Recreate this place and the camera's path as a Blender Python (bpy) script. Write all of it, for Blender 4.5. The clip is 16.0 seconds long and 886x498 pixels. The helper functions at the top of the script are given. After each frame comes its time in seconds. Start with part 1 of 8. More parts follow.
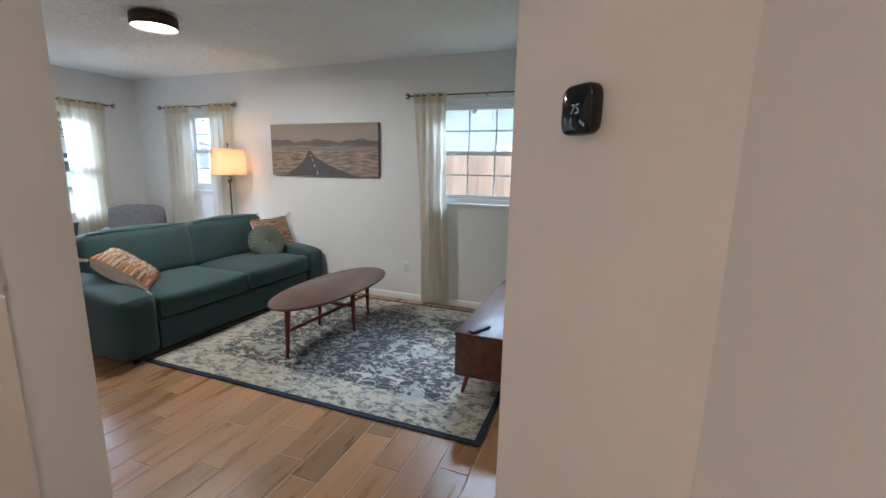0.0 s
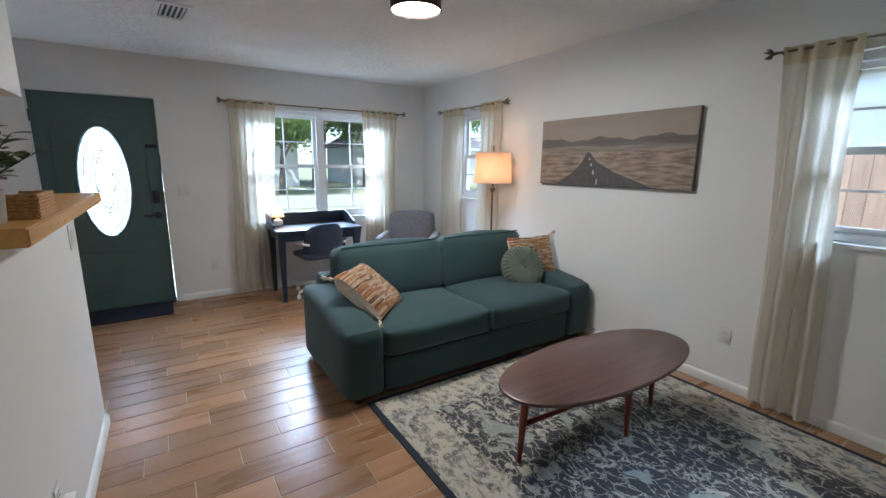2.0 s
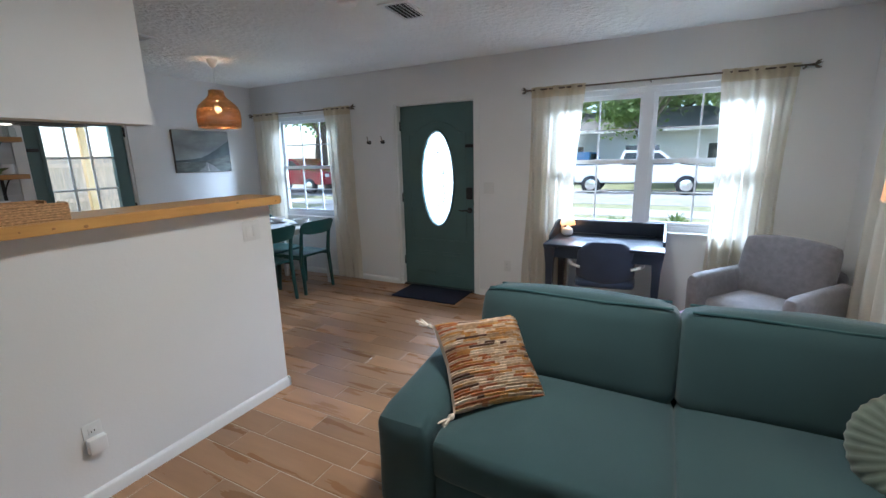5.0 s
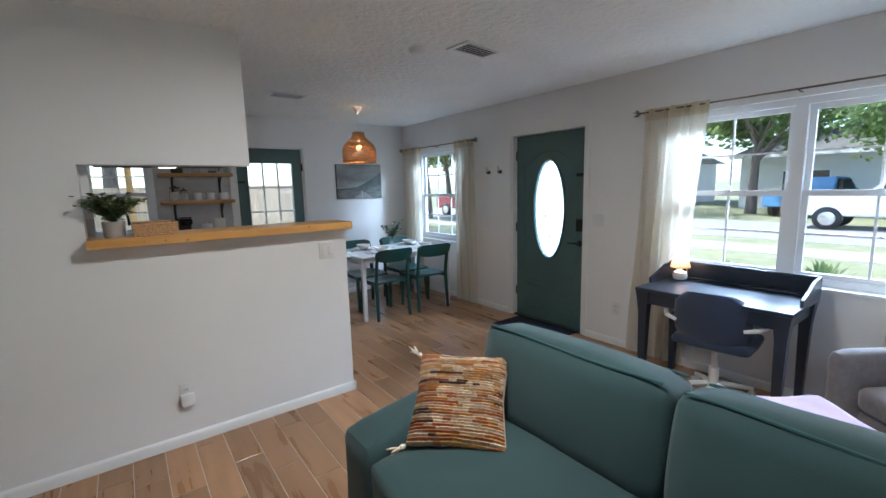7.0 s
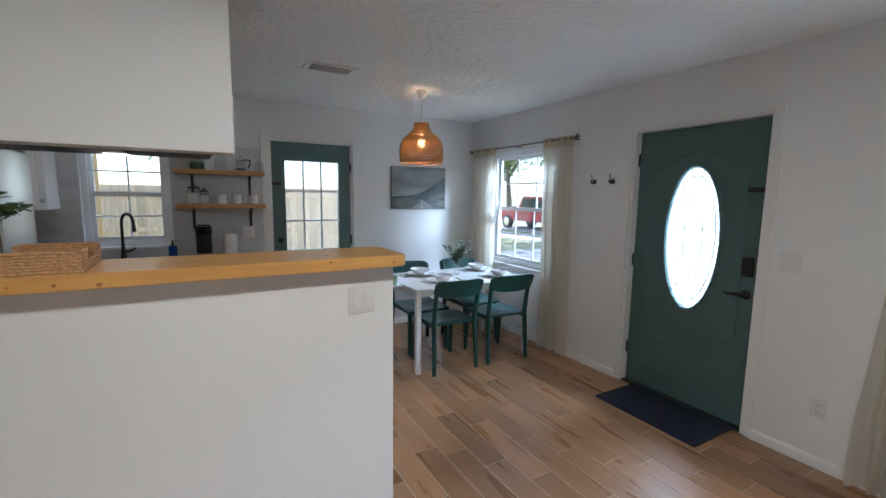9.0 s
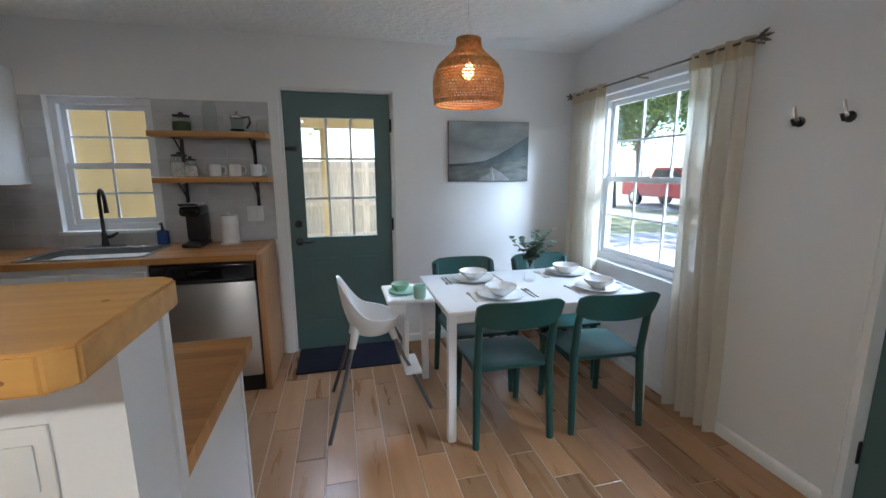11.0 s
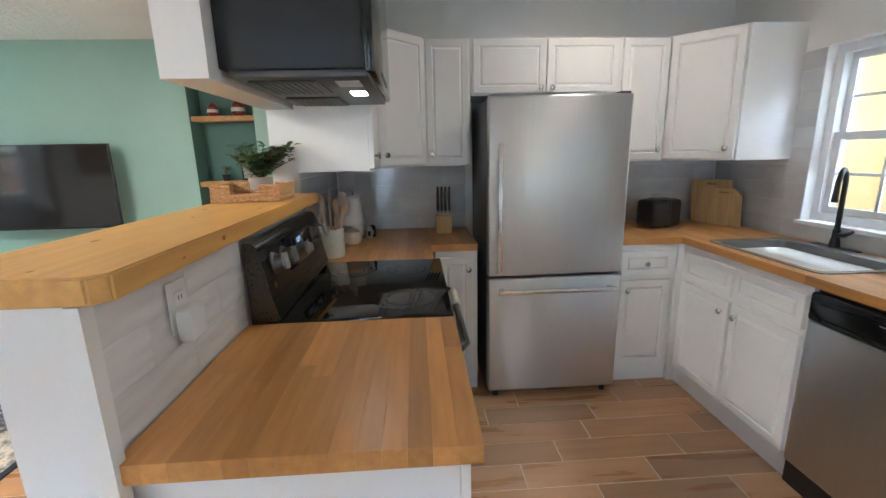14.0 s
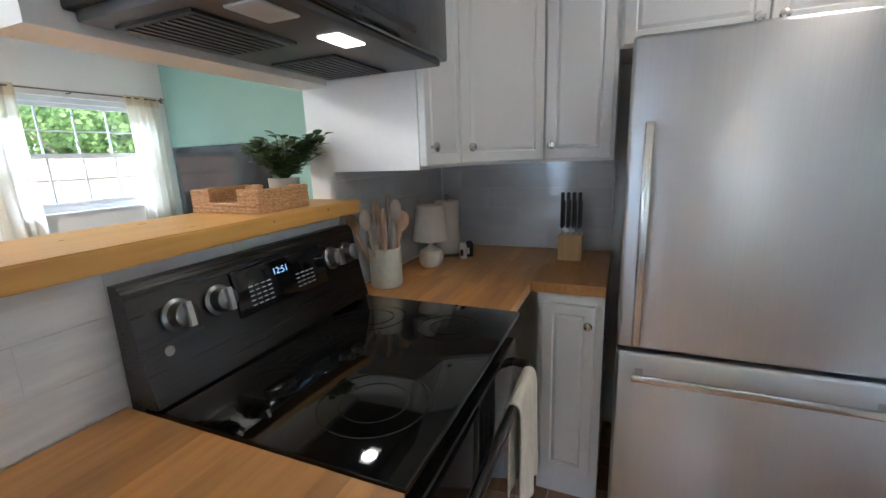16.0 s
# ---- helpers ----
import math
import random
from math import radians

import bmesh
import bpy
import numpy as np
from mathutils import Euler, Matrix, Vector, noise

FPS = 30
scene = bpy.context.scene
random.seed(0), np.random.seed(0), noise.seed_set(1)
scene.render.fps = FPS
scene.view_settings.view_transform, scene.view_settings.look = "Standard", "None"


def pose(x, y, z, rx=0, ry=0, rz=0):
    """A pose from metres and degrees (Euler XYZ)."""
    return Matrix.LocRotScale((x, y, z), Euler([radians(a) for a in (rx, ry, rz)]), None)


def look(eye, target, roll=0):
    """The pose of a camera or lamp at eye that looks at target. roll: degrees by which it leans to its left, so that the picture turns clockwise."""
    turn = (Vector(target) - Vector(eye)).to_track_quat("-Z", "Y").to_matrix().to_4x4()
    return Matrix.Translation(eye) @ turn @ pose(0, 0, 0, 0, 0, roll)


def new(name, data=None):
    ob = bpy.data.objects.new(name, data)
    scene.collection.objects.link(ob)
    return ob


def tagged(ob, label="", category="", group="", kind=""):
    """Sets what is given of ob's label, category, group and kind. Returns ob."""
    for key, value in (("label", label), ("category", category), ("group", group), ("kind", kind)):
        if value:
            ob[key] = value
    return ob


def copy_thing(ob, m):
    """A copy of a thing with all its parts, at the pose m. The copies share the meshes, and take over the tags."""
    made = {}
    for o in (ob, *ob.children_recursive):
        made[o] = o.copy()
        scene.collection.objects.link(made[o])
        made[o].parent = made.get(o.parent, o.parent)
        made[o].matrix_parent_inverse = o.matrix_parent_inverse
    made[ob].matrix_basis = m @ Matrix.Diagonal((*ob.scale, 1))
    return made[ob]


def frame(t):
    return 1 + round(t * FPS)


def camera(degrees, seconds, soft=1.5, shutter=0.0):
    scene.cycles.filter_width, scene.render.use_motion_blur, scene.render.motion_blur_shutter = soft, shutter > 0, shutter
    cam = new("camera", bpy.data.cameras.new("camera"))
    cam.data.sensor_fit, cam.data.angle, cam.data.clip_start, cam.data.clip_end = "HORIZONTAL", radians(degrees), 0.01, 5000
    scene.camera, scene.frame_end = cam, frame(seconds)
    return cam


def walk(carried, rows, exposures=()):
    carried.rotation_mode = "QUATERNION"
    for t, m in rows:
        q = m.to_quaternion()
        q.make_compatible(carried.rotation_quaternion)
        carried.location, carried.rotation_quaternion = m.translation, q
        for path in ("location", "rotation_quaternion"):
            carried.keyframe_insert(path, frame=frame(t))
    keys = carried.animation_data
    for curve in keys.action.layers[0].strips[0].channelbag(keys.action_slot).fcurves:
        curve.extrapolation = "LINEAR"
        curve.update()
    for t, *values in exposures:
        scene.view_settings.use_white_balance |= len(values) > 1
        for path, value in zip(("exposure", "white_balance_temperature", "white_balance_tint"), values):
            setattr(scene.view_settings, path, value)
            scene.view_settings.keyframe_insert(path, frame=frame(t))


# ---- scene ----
cam = camera(92.8, 16.0)
PATH = [
    (0, (0.5, 0.623, 1.387), (-0.197, 2.46, 1.013), 1.1),
    (0.5, (0.397, 0.889, 1.4), (-0.624, 2.564, 1.009), 1.0),
    (1, (0.291, 1.164, 1.443), (-0.981, 2.653, 1.04), 0.9),
    (1.5, (0.047, 1.383, 1.42), (-1.416, 2.692, 1.037), 0.9),
    (2, (-0.234, 1.582, 1.442), (-1.876, 2.654, 1.051), 0.6),
    (2.5, (-0.516, 1.769, 1.431), (-2.29, 2.604, 1.035), 0.5),
    (3, (-0.765, 1.97, 1.432), (-2.642, 2.515, 1.008), 0.4),
    (3.5, (-0.881, 2.249, 1.458), (-2.823, 2.447, 1.019), -0.0),
    (4, (-0.976, 2.628, 1.515), (-2.915, 2.467, 1.05), -0.5),
    (4.5, (-1.145, 2.973, 1.49), (-3.013, 2.401, 1.062), -1.2),
    (4.7, (-1.177, 3.118, 1.49), (-2.994, 2.4, 1.063), -1.2),
    (6.8, (-1.665, 4.052, 1.508), (-2.91, 2.519, 1.195), -1.9),
    (7, (-1.768, 4.026, 1.507), (-2.957, 2.444, 1.217), -1.4),
    (7.5, (-2.015, 3.909, 1.538), (-3.075, 2.232, 1.283), -0.2),
    (8, (-2.123, 3.66, 1.535), (-3.101, 1.928, 1.319), 0.8),
    (8.2, (-2.149, 3.507, 1.546), (-3.12, 1.772, 1.327), 1.0),
    (10.3, (-2.83, 1.997, 1.47), (-3.79, 0.272, 1.15), -0.5),
    (10.5, (-2.94, 1.903, 1.466), (-3.807, 0.13, 1.142), -0.4),
    (11, (-3.321, 1.773, 1.461), (-3.783, -0.139, 1.096), -0.2),
    (11.5, (-3.597, 1.653, 1.441), (-3.501, -0.305, 1.049), -0.0),
    (12, (-3.778, 1.479, 1.453), (-3.082, -0.348, 1.034), -0.2),
    (12.5, (-3.942, 1.253, 1.436), (-2.721, -0.269, 0.999), -0.6),
    (13, (-3.933, 0.988, 1.436), (-2.328, -0.117, 0.987), -0.9),
    (13.5, (-3.85, 0.674, 1.448), (-1.992, 0.088, 0.993), -1.1),
    (14, (-3.684, 0.49, 1.454), (-1.737, 0.377, 1.014), -1.2),
    (14.5, (-3.503, 0.362, 1.467), (-1.582, 0.728, 1.046), -2.0),
    (15, (-3.317, 0.192, 1.451), (-1.486, 0.877, 1.031), -2.4),
    (15.5, (-3.106, 0.12, 1.437), (-1.343, 0.965, 1.016), -2.6),
    (16, (-2.863, 0.11, 1.426), (-1.07, 0.883, 0.992), -2.1),
]
walk(cam, [(t, look(eye, target, roll)) for t, eye, target, roll in PATH], exposures=[(0.0, 2.36, 5300, 8), (1.5, 2.25, 5250, 8), (4.0, 2.15, 5250, 8), (8.5, 2.26, 5300, 8), (10.5, 2.42, 5400, 8), (11.5, 2.55, 5550, 8), (12.5, 2.9, 5700, 8), (14.0, 3.6, 5600, 8), (16.0, 3.6, 5350, 8)])

# ---- world, sun, lamps ----
world = bpy.data.worlds.new("sky")
scene.world = world
world.use_nodes = True
wn = world.node_tree.nodes
sky = wn.new("ShaderNodeTexSky")
sky.sky_type = "NISHITA"
sky.sun_disc = False
sky.sun_elevation = radians(58)
sky.sun_rotation = radians(150)
wn["Background"].inputs[1].default_value = 0.09
world.node_tree.links.new(sky.outputs[0], wn["Background"].inputs[0])


def lamp(name, kind, matrix, power, colour, size=0.1):
    d = bpy.data.lights.new(name, kind)
    d.energy, d.color = power, colour
    if kind == "SUN":
        d.angle = size
    elif kind == "AREA":
        d.shape, d.size = "DISK", size
    else:
        d.shadow_soft_size = size
    ob = new(name, d)
    ob.matrix_world = matrix
    return ob


# unseen fill lamps added outdoors: name, place, aim, width, height, power
SKY_FILL_LAMPS = (
    ("fill_lamp_window_1", (-7.55, 3.3, 3.2), (-5.33, 3.3, 1.45), 3.0, 1.0, 205),
    ("fill_lamp_window_2", (-8.2, -0.76, 3.7), (-5.33, -0.76, 1.45), 3.0, 1.1, 95),
    ("fill_lamp_window_3", (-0.52, 6.7, 3.6), (-0.52, 4.58, 1.6), 2.2, 1.0, 82),
    ("fill_lamp_window_4", (-4.18, 6.0, 3.1), (-4.18, 4.58, 1.5), 1.0, 1.0, 18),
    ("fill_lamp_window_5", (-1.75, -2.25, 2.35), (-1.75, -1.69, 1.7), 0.65, 0.3, 12),
    ("fill_lamp_door_2", (-3.33, -2.25, 2.3), (-3.33, -1.69, 1.6), 0.6, 0.4, 12),
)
SUN_DIR = Vector((math.sin(radians(150)) * math.cos(radians(58)), math.cos(radians(150)) * math.cos(radians(58)), math.sin(radians(58))))
lamp("sun", "SUN", look(SUN_DIR * 50, (0, 0, 0)), 2.0, (1.0, 0.95, 0.87), radians(0.5))
lamp("ceiling_lamp_light", "AREA", look((-2.63, 2.935, 2.332), (-2.63, 2.935, 0)), 7, (1.0, 0.86, 0.7), 0.26)
lamp("floor_lamp_light", "POINT", pose(-3.51, 4.30, 1.42), 0.9, (1.0, 0.55, 0.27), 0.05)
lamp("desk_lamp_light", "POINT", pose(-5.115, 2.585, 0.915), 0.35, (1.0, 0.6, 0.3), 0.03)
lamp("pendant_light", "POINT", pose(-4.03, -0.56, 2.0), 2.5, (1.0, 0.6, 0.3), 0.04)
lamp("hood_lamp_light", "AREA", look((-2.035, 0.69, 1.672), (-2.035, 0.69, 0)), 0.08, (1.0, 0.9, 0.72), 0.07)
lamp("hall_lamp_light", "AREA", look((0.05, -0.5, 2.37), (0.05, -0.5, 0)), 2.8, (1.0, 0.77, 0.58), 0.25)
lamp("kitchen_lamp_light", "AREA", look((-1.55, -0.57, 2.33), (-1.55, -0.57, 0)), 0.42, (1.0, 0.80, 0.60), 0.25)


# added area lamps outside and above the openings, standing in for sky light
for n_, at, to, wide, tall, power in SKY_FILL_LAMPS:
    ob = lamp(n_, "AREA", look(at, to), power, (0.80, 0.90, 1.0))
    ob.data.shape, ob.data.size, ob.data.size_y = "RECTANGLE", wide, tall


# ---- materials ----
def nodes_of(m):
    m.use_nodes = True
    t = m.node_tree
    return t, t.nodes, t.links, t.nodes["Principled BSDF"]


def material(name, base, rough=0.5, metal=0.0, var=0.1, scale=5.0, stretch=(1, 1, 1), bump=0.0, bscale=150.0, bstretch=(1, 1, 1), bdist=0.004,
             rand=0.0, alt=None, altmix=0.5, altscale=0.0, sheen=0.0, spec=0.5, emit=0.0, emit_colour=None, detail=4.0, rvar=0.1, island=False, coat=0.0):
    """A surface with coarse and fine variation: two noises over the object's own coordinates, and a fine relief."""
    m = bpy.data.materials.new(name)
    t, n, l, p = nodes_of(m)
    co = n.new("ShaderNodeTexCoord")
    mp = n.new("ShaderNodeMapping")
    mp.inputs["Scale"].default_value = stretch
    l.new(co.outputs["Object"], mp.inputs["Vector"])
    vec = mp.outputs["Vector"]
    rnd = None
    if rand or island:
        if island:
            g = n.new("ShaderNodeNewGeometry")
            rnd = g.outputs["Random Per Island"]
        else:
            g = n.new("ShaderNodeObjectInfo")
            rnd = g.outputs["Random"]
        sc = n.new("ShaderNodeMath")
        sc.operation = "MULTIPLY"
        sc.inputs[1].default_value = 37.0
        l.new(rnd, sc.inputs[0])
        ad = n.new("ShaderNodeVectorMath")
        ad.operation = "ADD"
        l.new(vec, ad.inputs[0])
        l.new(sc.outputs[0], ad.inputs[1])
        vec = ad.outputs[0]
    a = n.new("ShaderNodeTexNoise")
    a.inputs["Scale"].default_value = scale
    a.inputs["Detail"].default_value = detail
    l.new(vec, a.inputs["Vector"])
    ramp = n.new("ShaderNodeValToRGB")
    lo = [c * (1 - var) for c in base]
    hi = [min(1.0, c * (1 + var)) for c in base]
    if alt:
        lo = [b + (c - b) * altmix for b, c in zip(base, alt)]
        hi = list(base)
    ramp.color_ramp.elements[0].color, ramp.color_ramp.elements[0].position = (*lo, 1), 0.32
    ramp.color_ramp.elements[1].color, ramp.color_ramp.elements[1].position = (*hi, 1), 0.68
    l.new(a.outputs[0], ramp.inputs[0])
    colour = ramp.outputs[0]
    if rnd is not None:
        mr = n.new("ShaderNodeMapRange")
        mr.inputs[3].default_value, mr.inputs[4].default_value = 1 - max(rand, 0.001), 1 + rand * 0.6
        l.new(rnd, mr.inputs[0])
        mu = n.new("ShaderNodeVectorMath")
        mu.operation = "SCALE"
        l.new(colour, mu.inputs[0])
        l.new(mr.outputs[0], mu.inputs["Scale"])
        colour = mu.outputs[0]
    l.new(colour, p.inputs["Base Color"])
    rr = n.new("ShaderNodeMapRange")
    rr.inputs[3].default_value, rr.inputs[4].default_value = max(0.02, rough - rvar * rough), min(1, rough + rvar * rough)
    l.new(a.outputs[0], rr.inputs[0])
    l.new(rr.outputs[0], p.inputs["Roughness"])
    p.inputs["Metallic"].default_value = metal
    p.inputs["Specular IOR Level"].default_value = spec
    p.inputs["Sheen Weight"].default_value = sheen
    p.inputs["Coat Weight"].default_value = coat
    if bump:
        b = n.new("ShaderNodeTexNoise")
        b.inputs["Scale"].default_value = bscale
        b.inputs["Detail"].default_value = 3.0
        mb = n.new("ShaderNodeMapping")
        mb.inputs["Scale"].default_value = bstretch
        l.new(co.outputs["Object"], mb.inputs["Vector"])
        l.new(mb.outputs[0], b.inputs["Vector"])
        bp = n.new("ShaderNodeBump")
        bp.inputs["Strength"].default_value = bump
        bp.inputs["Distance"].default_value = bdist
        l.new(b.outputs[0], bp.inputs["Height"])
        l.new(bp.outputs[0], p.inputs["Normal"])
    if emit:
        p.inputs["Emission Color"].default_value = (*(emit_colour or base), 1)
        p.inputs["Emission Strength"].default_value = emit
    return m


def glass_material(name, tint=(1, 1, 1), gloss=1.45):
    m = bpy.data.materials.new(name)
    t, n, l, p = nodes_of(m)
    n.remove(p)
    tr = n.new("ShaderNodeBsdfTransparent")
    tr.inputs[0].default_value = (*tint, 1)
    gl = n.new("ShaderNodeBsdfGlossy")
    gl.inputs["Roughness"].default_value = 0.02
    fr = n.new("ShaderNodeLayerWeight")
    pw = n.new("ShaderNodeMath")
    pw.operation = "POWER"
    pw.inputs[1].default_value = 4.0
    l.new(fr.outputs["Facing"], pw.inputs[0])
    sc = n.new("ShaderNodeMapRange")
    sc.inputs[3].default_value, sc.inputs[4].default_value = 0.04, 0.6
    l.new(pw.outputs[0], sc.inputs[0])
    mx = n.new("ShaderNodeMixShader")
    l.new(sc.outputs[0], mx.inputs[0])
    l.new(tr.outputs[0], mx.inputs[1])
    l.new(gl.outputs[0], mx.inputs[2])
    l.new(mx.outputs[0], n["Material Output"].inputs[0])
    return m


def cloth_sheer(name, colour, clear=0.25, through_share=0.55):
    """A thin woven cloth: some light passes straight, some is scattered through, the rest comes back."""
    m = bpy.data.materials.new(name)
    t, n, l, p = nodes_of(m)
    n.remove(p)
    co = n.new("ShaderNodeTexCoord")
    nz = n.new("ShaderNodeTexNoise")
    nz.inputs["Scale"].default_value = 60
    l.new(co.outputs["Object"], nz.inputs["Vector"])
    ramp = n.new("ShaderNodeValToRGB")
    ramp.color_ramp.elements[0].color = (*[c * 0.9 for c in colour], 1)
    ramp.color_ramp.elements[1].color = (*colour, 1)
    l.new(nz.outputs[0], ramp.inputs[0])
    di = n.new("ShaderNodeBsdfDiffuse")
    tl = n.new("ShaderNodeBsdfTranslucent")
    tr = n.new("ShaderNodeBsdfTransparent")
    l.new(ramp.outputs[0], di.inputs[0])
    l.new(ramp.outputs[0], tl.inputs[0])
    m1, m2 = n.new("ShaderNodeMixShader"), n.new("ShaderNodeMixShader")
    m1.inputs[0].default_value, m2.inputs[0].default_value = through_share, clear
    l.new(di.outputs[0], m1.inputs[1])
    l.new(tl.outputs[0], m1.inputs[2])
    l.new(m1.outputs[0], m2.inputs[1])
    l.new(tr.outputs[0], m2.inputs[2])
    l.new(m2.outputs[0], n["Material Output"].inputs[0])
    return m


M_WALL = material("white_wall_paint", (0.80, 0.80, 0.79), 0.55, var=0.02, scale=1.5, bump=0.12, bscale=90)
M_CEIL = material("textured_ceiling_paint", (0.85, 0.85, 0.83), 0.75, var=0.03, scale=2, bump=1.0, bscale=24, bdist=0.016)
M_TRIM = material("white_gloss_trim", (0.80, 0.80, 0.78), 0.35, var=0.02, scale=4)
M_TEAL_WALL = material("mint_green_wall_paint", (0.34, 0.52, 0.45), 0.6, var=0.03, scale=2, bump=0.1, bscale=90)
M_NICHE = material("deep_green_niche_paint", (0.10, 0.21, 0.185), 0.6, var=0.05, scale=2)
M_PEACH = material("warm_hall_paint", (0.78, 0.73, 0.68), 0.6, var=0.02, scale=2, bump=0.1, bscale=90)
M_DOOR = material("sage_green_door_paint", (0.085, 0.148, 0.141), 0.38, var=0.06, scale=3, bump=0.05, bscale=60)
M_GROUT = material("pale_grout", (0.55, 0.46, 0.36), 0.85, var=0.1, scale=20)
M_TILE = material("wood_look_floor_tile", (0.40, 0.22, 0.105), 0.29, var=0.2, scale=2.2, stretch=(7, 0.8, 1), rand=0.30, alt=(0.24, 0.12, 0.05), altmix=0.52, bump=0.05, bscale=30, bstretch=(6, 0.6, 1), rvar=0.25, spec=0.5)
M_TILE_FAR = material("wood_look_floor_tile_joined", (0.40, 0.22, 0.105), 0.29, var=0.2, scale=2.2, stretch=(7, 0.8, 1), rand=0.30, island=True, alt=(0.24, 0.12, 0.05), altmix=0.52, bump=0.05, bscale=30, bstretch=(6, 0.6, 1), rvar=0.25)
M_GLASS = glass_material("clear_glass")
M_VINYL = material("white_vinyl_frame", (0.78, 0.80, 0.82), 0.4, var=0.02)
M_CURTAIN = cloth_sheer("cream_sheer_cotton", (0.84, 0.79, 0.69), 0.12, 0.55)
M_CURTAIN_HEM = cloth_sheer("cream_cotton_header", (0.66, 0.57, 0.41), 0.0, 0.4)
M_ROD = material("bronze_curtain_rod", (0.16, 0.13, 0.10), 0.4, metal=0.8, var=0.1)
M_BLACK = material("matt_black_metal", (0.009, 0.009, 0.010), 0.42, var=0.2)
M_BLACK_GLOSS = material("gloss_black_enamel", (0.006, 0.006, 0.007), 0.08, var=0.1, rvar=0.2)
M_CHROME = material("brushed_nickel", (0.62, 0.61, 0.58), 0.22, metal=1.0, var=0.05)
M_STEEL = material("brushed_stainless_steel", (0.60, 0.60, 0.60), 0.36, metal=1.0, var=0.03, scale=3, stretch=(150, 150, 0.5), bump=0.015, bscale=120, bstretch=(20, 20, 0.2))
_sp = M_STEEL.node_tree.nodes["Principled BSDF"]
_sp.inputs["Anisotropic"].default_value, _sp.inputs["Anisotropic Rotation"].default_value = 0.75, 0.25
M_SINK = material("satin_sink_steel", (0.24, 0.235, 0.225), 0.5, metal=1.0, var=0.05, scale=6)
M_STEEL_DARK = material("black_stainless_steel", (0.10, 0.095, 0.09), 0.28, metal=1.0, var=0.08, stretch=(0.6, 30, 30))
M_CAB = material("white_cabinet_paint", (0.80, 0.80, 0.79), 0.38, var=0.02, scale=3, bump=0.02, bscale=40)
M_BUTCHER = material("oak_butcher_block", (0.62, 0.30, 0.09), 0.34, var=0.2, scale=4, stretch=(1.2, 14, 14), rand=0.25, alt=(0.46, 0.215, 0.062), altmix=0.7, bump=0.04, bscale=40)
M_PINE = material("amber_pine_plank", (0.68, 0.38, 0.10), 0.38, var=0.2, scale=3, stretch=(1.0, 12, 12), alt=(0.52, 0.26, 0.065), altmix=0.8, bump=0.06, bscale=30, bstretch=(1, 8, 8))
M_KNOT = material("pine_knot", (0.34, 0.155, 0.045), 0.5, var=0.3, scale=60)
M_WALNUT = material("walnut_veneer", (0.155, 0.062, 0.036), 0.40, var=0.25, scale=3, stretch=(9, 0.8, 9), alt=(0.075, 0.028, 0.017), altmix=0.9)
M_WALNUT_TOP = material("dark_walnut_top", (0.13, 0.072, 0.056), 0.33, var=0.15, scale=3, stretch=(12, 1.0, 12), alt=(0.09, 0.048, 0.038), altmix=0.9)
M_CHERRY = material("red_brown_leg_wood", (0.17, 0.034, 0.02), 0.3, var=0.2, scale=6, stretch=(8, 8, 1))
M_SOFA = material("teal_woven_upholstery", (0.033, 0.071, 0.074), 0.9, var=0.14, scale=3, bump=0.35, bscale=420, sheen=0.15, alt=(0.026, 0.057, 0.061), altmix=0.9)
M_PIPING = material("teal_seam_piping", (0.03, 0.08, 0.082), 0.9, var=0.1)
M_NAVY = material("navy_painted_wood", (0.018, 0.026, 0.042), 0.35, var=0.1, scale=5)
M_NAVY_FABRIC = material("navy_fabric", (0.028, 0.042, 0.08), 0.85, var=0.15, scale=8, bump=0.3, bscale=500, sheen=0.2)
M_WHITE_PLASTIC = material("white_plastic", (0.78, 0.78, 0.77), 0.4, var=0.02)
M_GREY_FABRIC = material("grey_tweed", (0.20, 0.185, 0.19), 0.95, var=0.12, scale=30, bump=0.35, bscale=500, sheen=0.3)
M_CHAIR_GREEN = material("dark_green_lacquer", (0.014, 0.062, 0.054), 0.38, var=0.08, scale=6)
M_TABLE_WHITE = material("white_table_lacquer", (0.80, 0.80, 0.80), 0.3, var=0.015)
M_MAT = material("navy_door_mat_pile", (0.008, 0.010, 0.03), 0.95, var=0.3, scale=40, bump=0.6, bscale=700)
M_OUTLET = material("white_outlet_plastic", (0.74, 0.74, 0.72), 0.35, var=0.01)


# ---- builders ----
def box(bm, x0, x1, y0, y1, z0, z1, m=None):
    c = [(x, y, z) for x in (x0, x1) for y in (y0, y1) for z in (z0, z1)]
    v = [bm.verts.new(m @ Vector(p) if m else p) for p in c]
    for f in ((0, 1, 3, 2), (4, 6, 7, 5), (0, 4, 5, 1), (2, 3, 7, 6), (0, 2, 6, 4), (1, 5, 7, 3)):
        bm.faces.new([v[i] for i in f])
    return v


def rounded(x0, x1, y0, y1, z0, z1, r=0.01, seg=2):
    bm = bmesh.new()
    box(bm, x0, x1, y0, y1, z0, z1)
    bmesh.ops.recalc_face_normals(bm, faces=bm.faces)
    r = min(r, 0.49 * min(abs(x1 - x0), abs(y1 - y0), abs(z1 - z0)))
    bmesh.ops.bevel(bm, geom=bm.edges[:], offset=r, segments=seg, profile=0.5, affect="EDGES")
    return bm


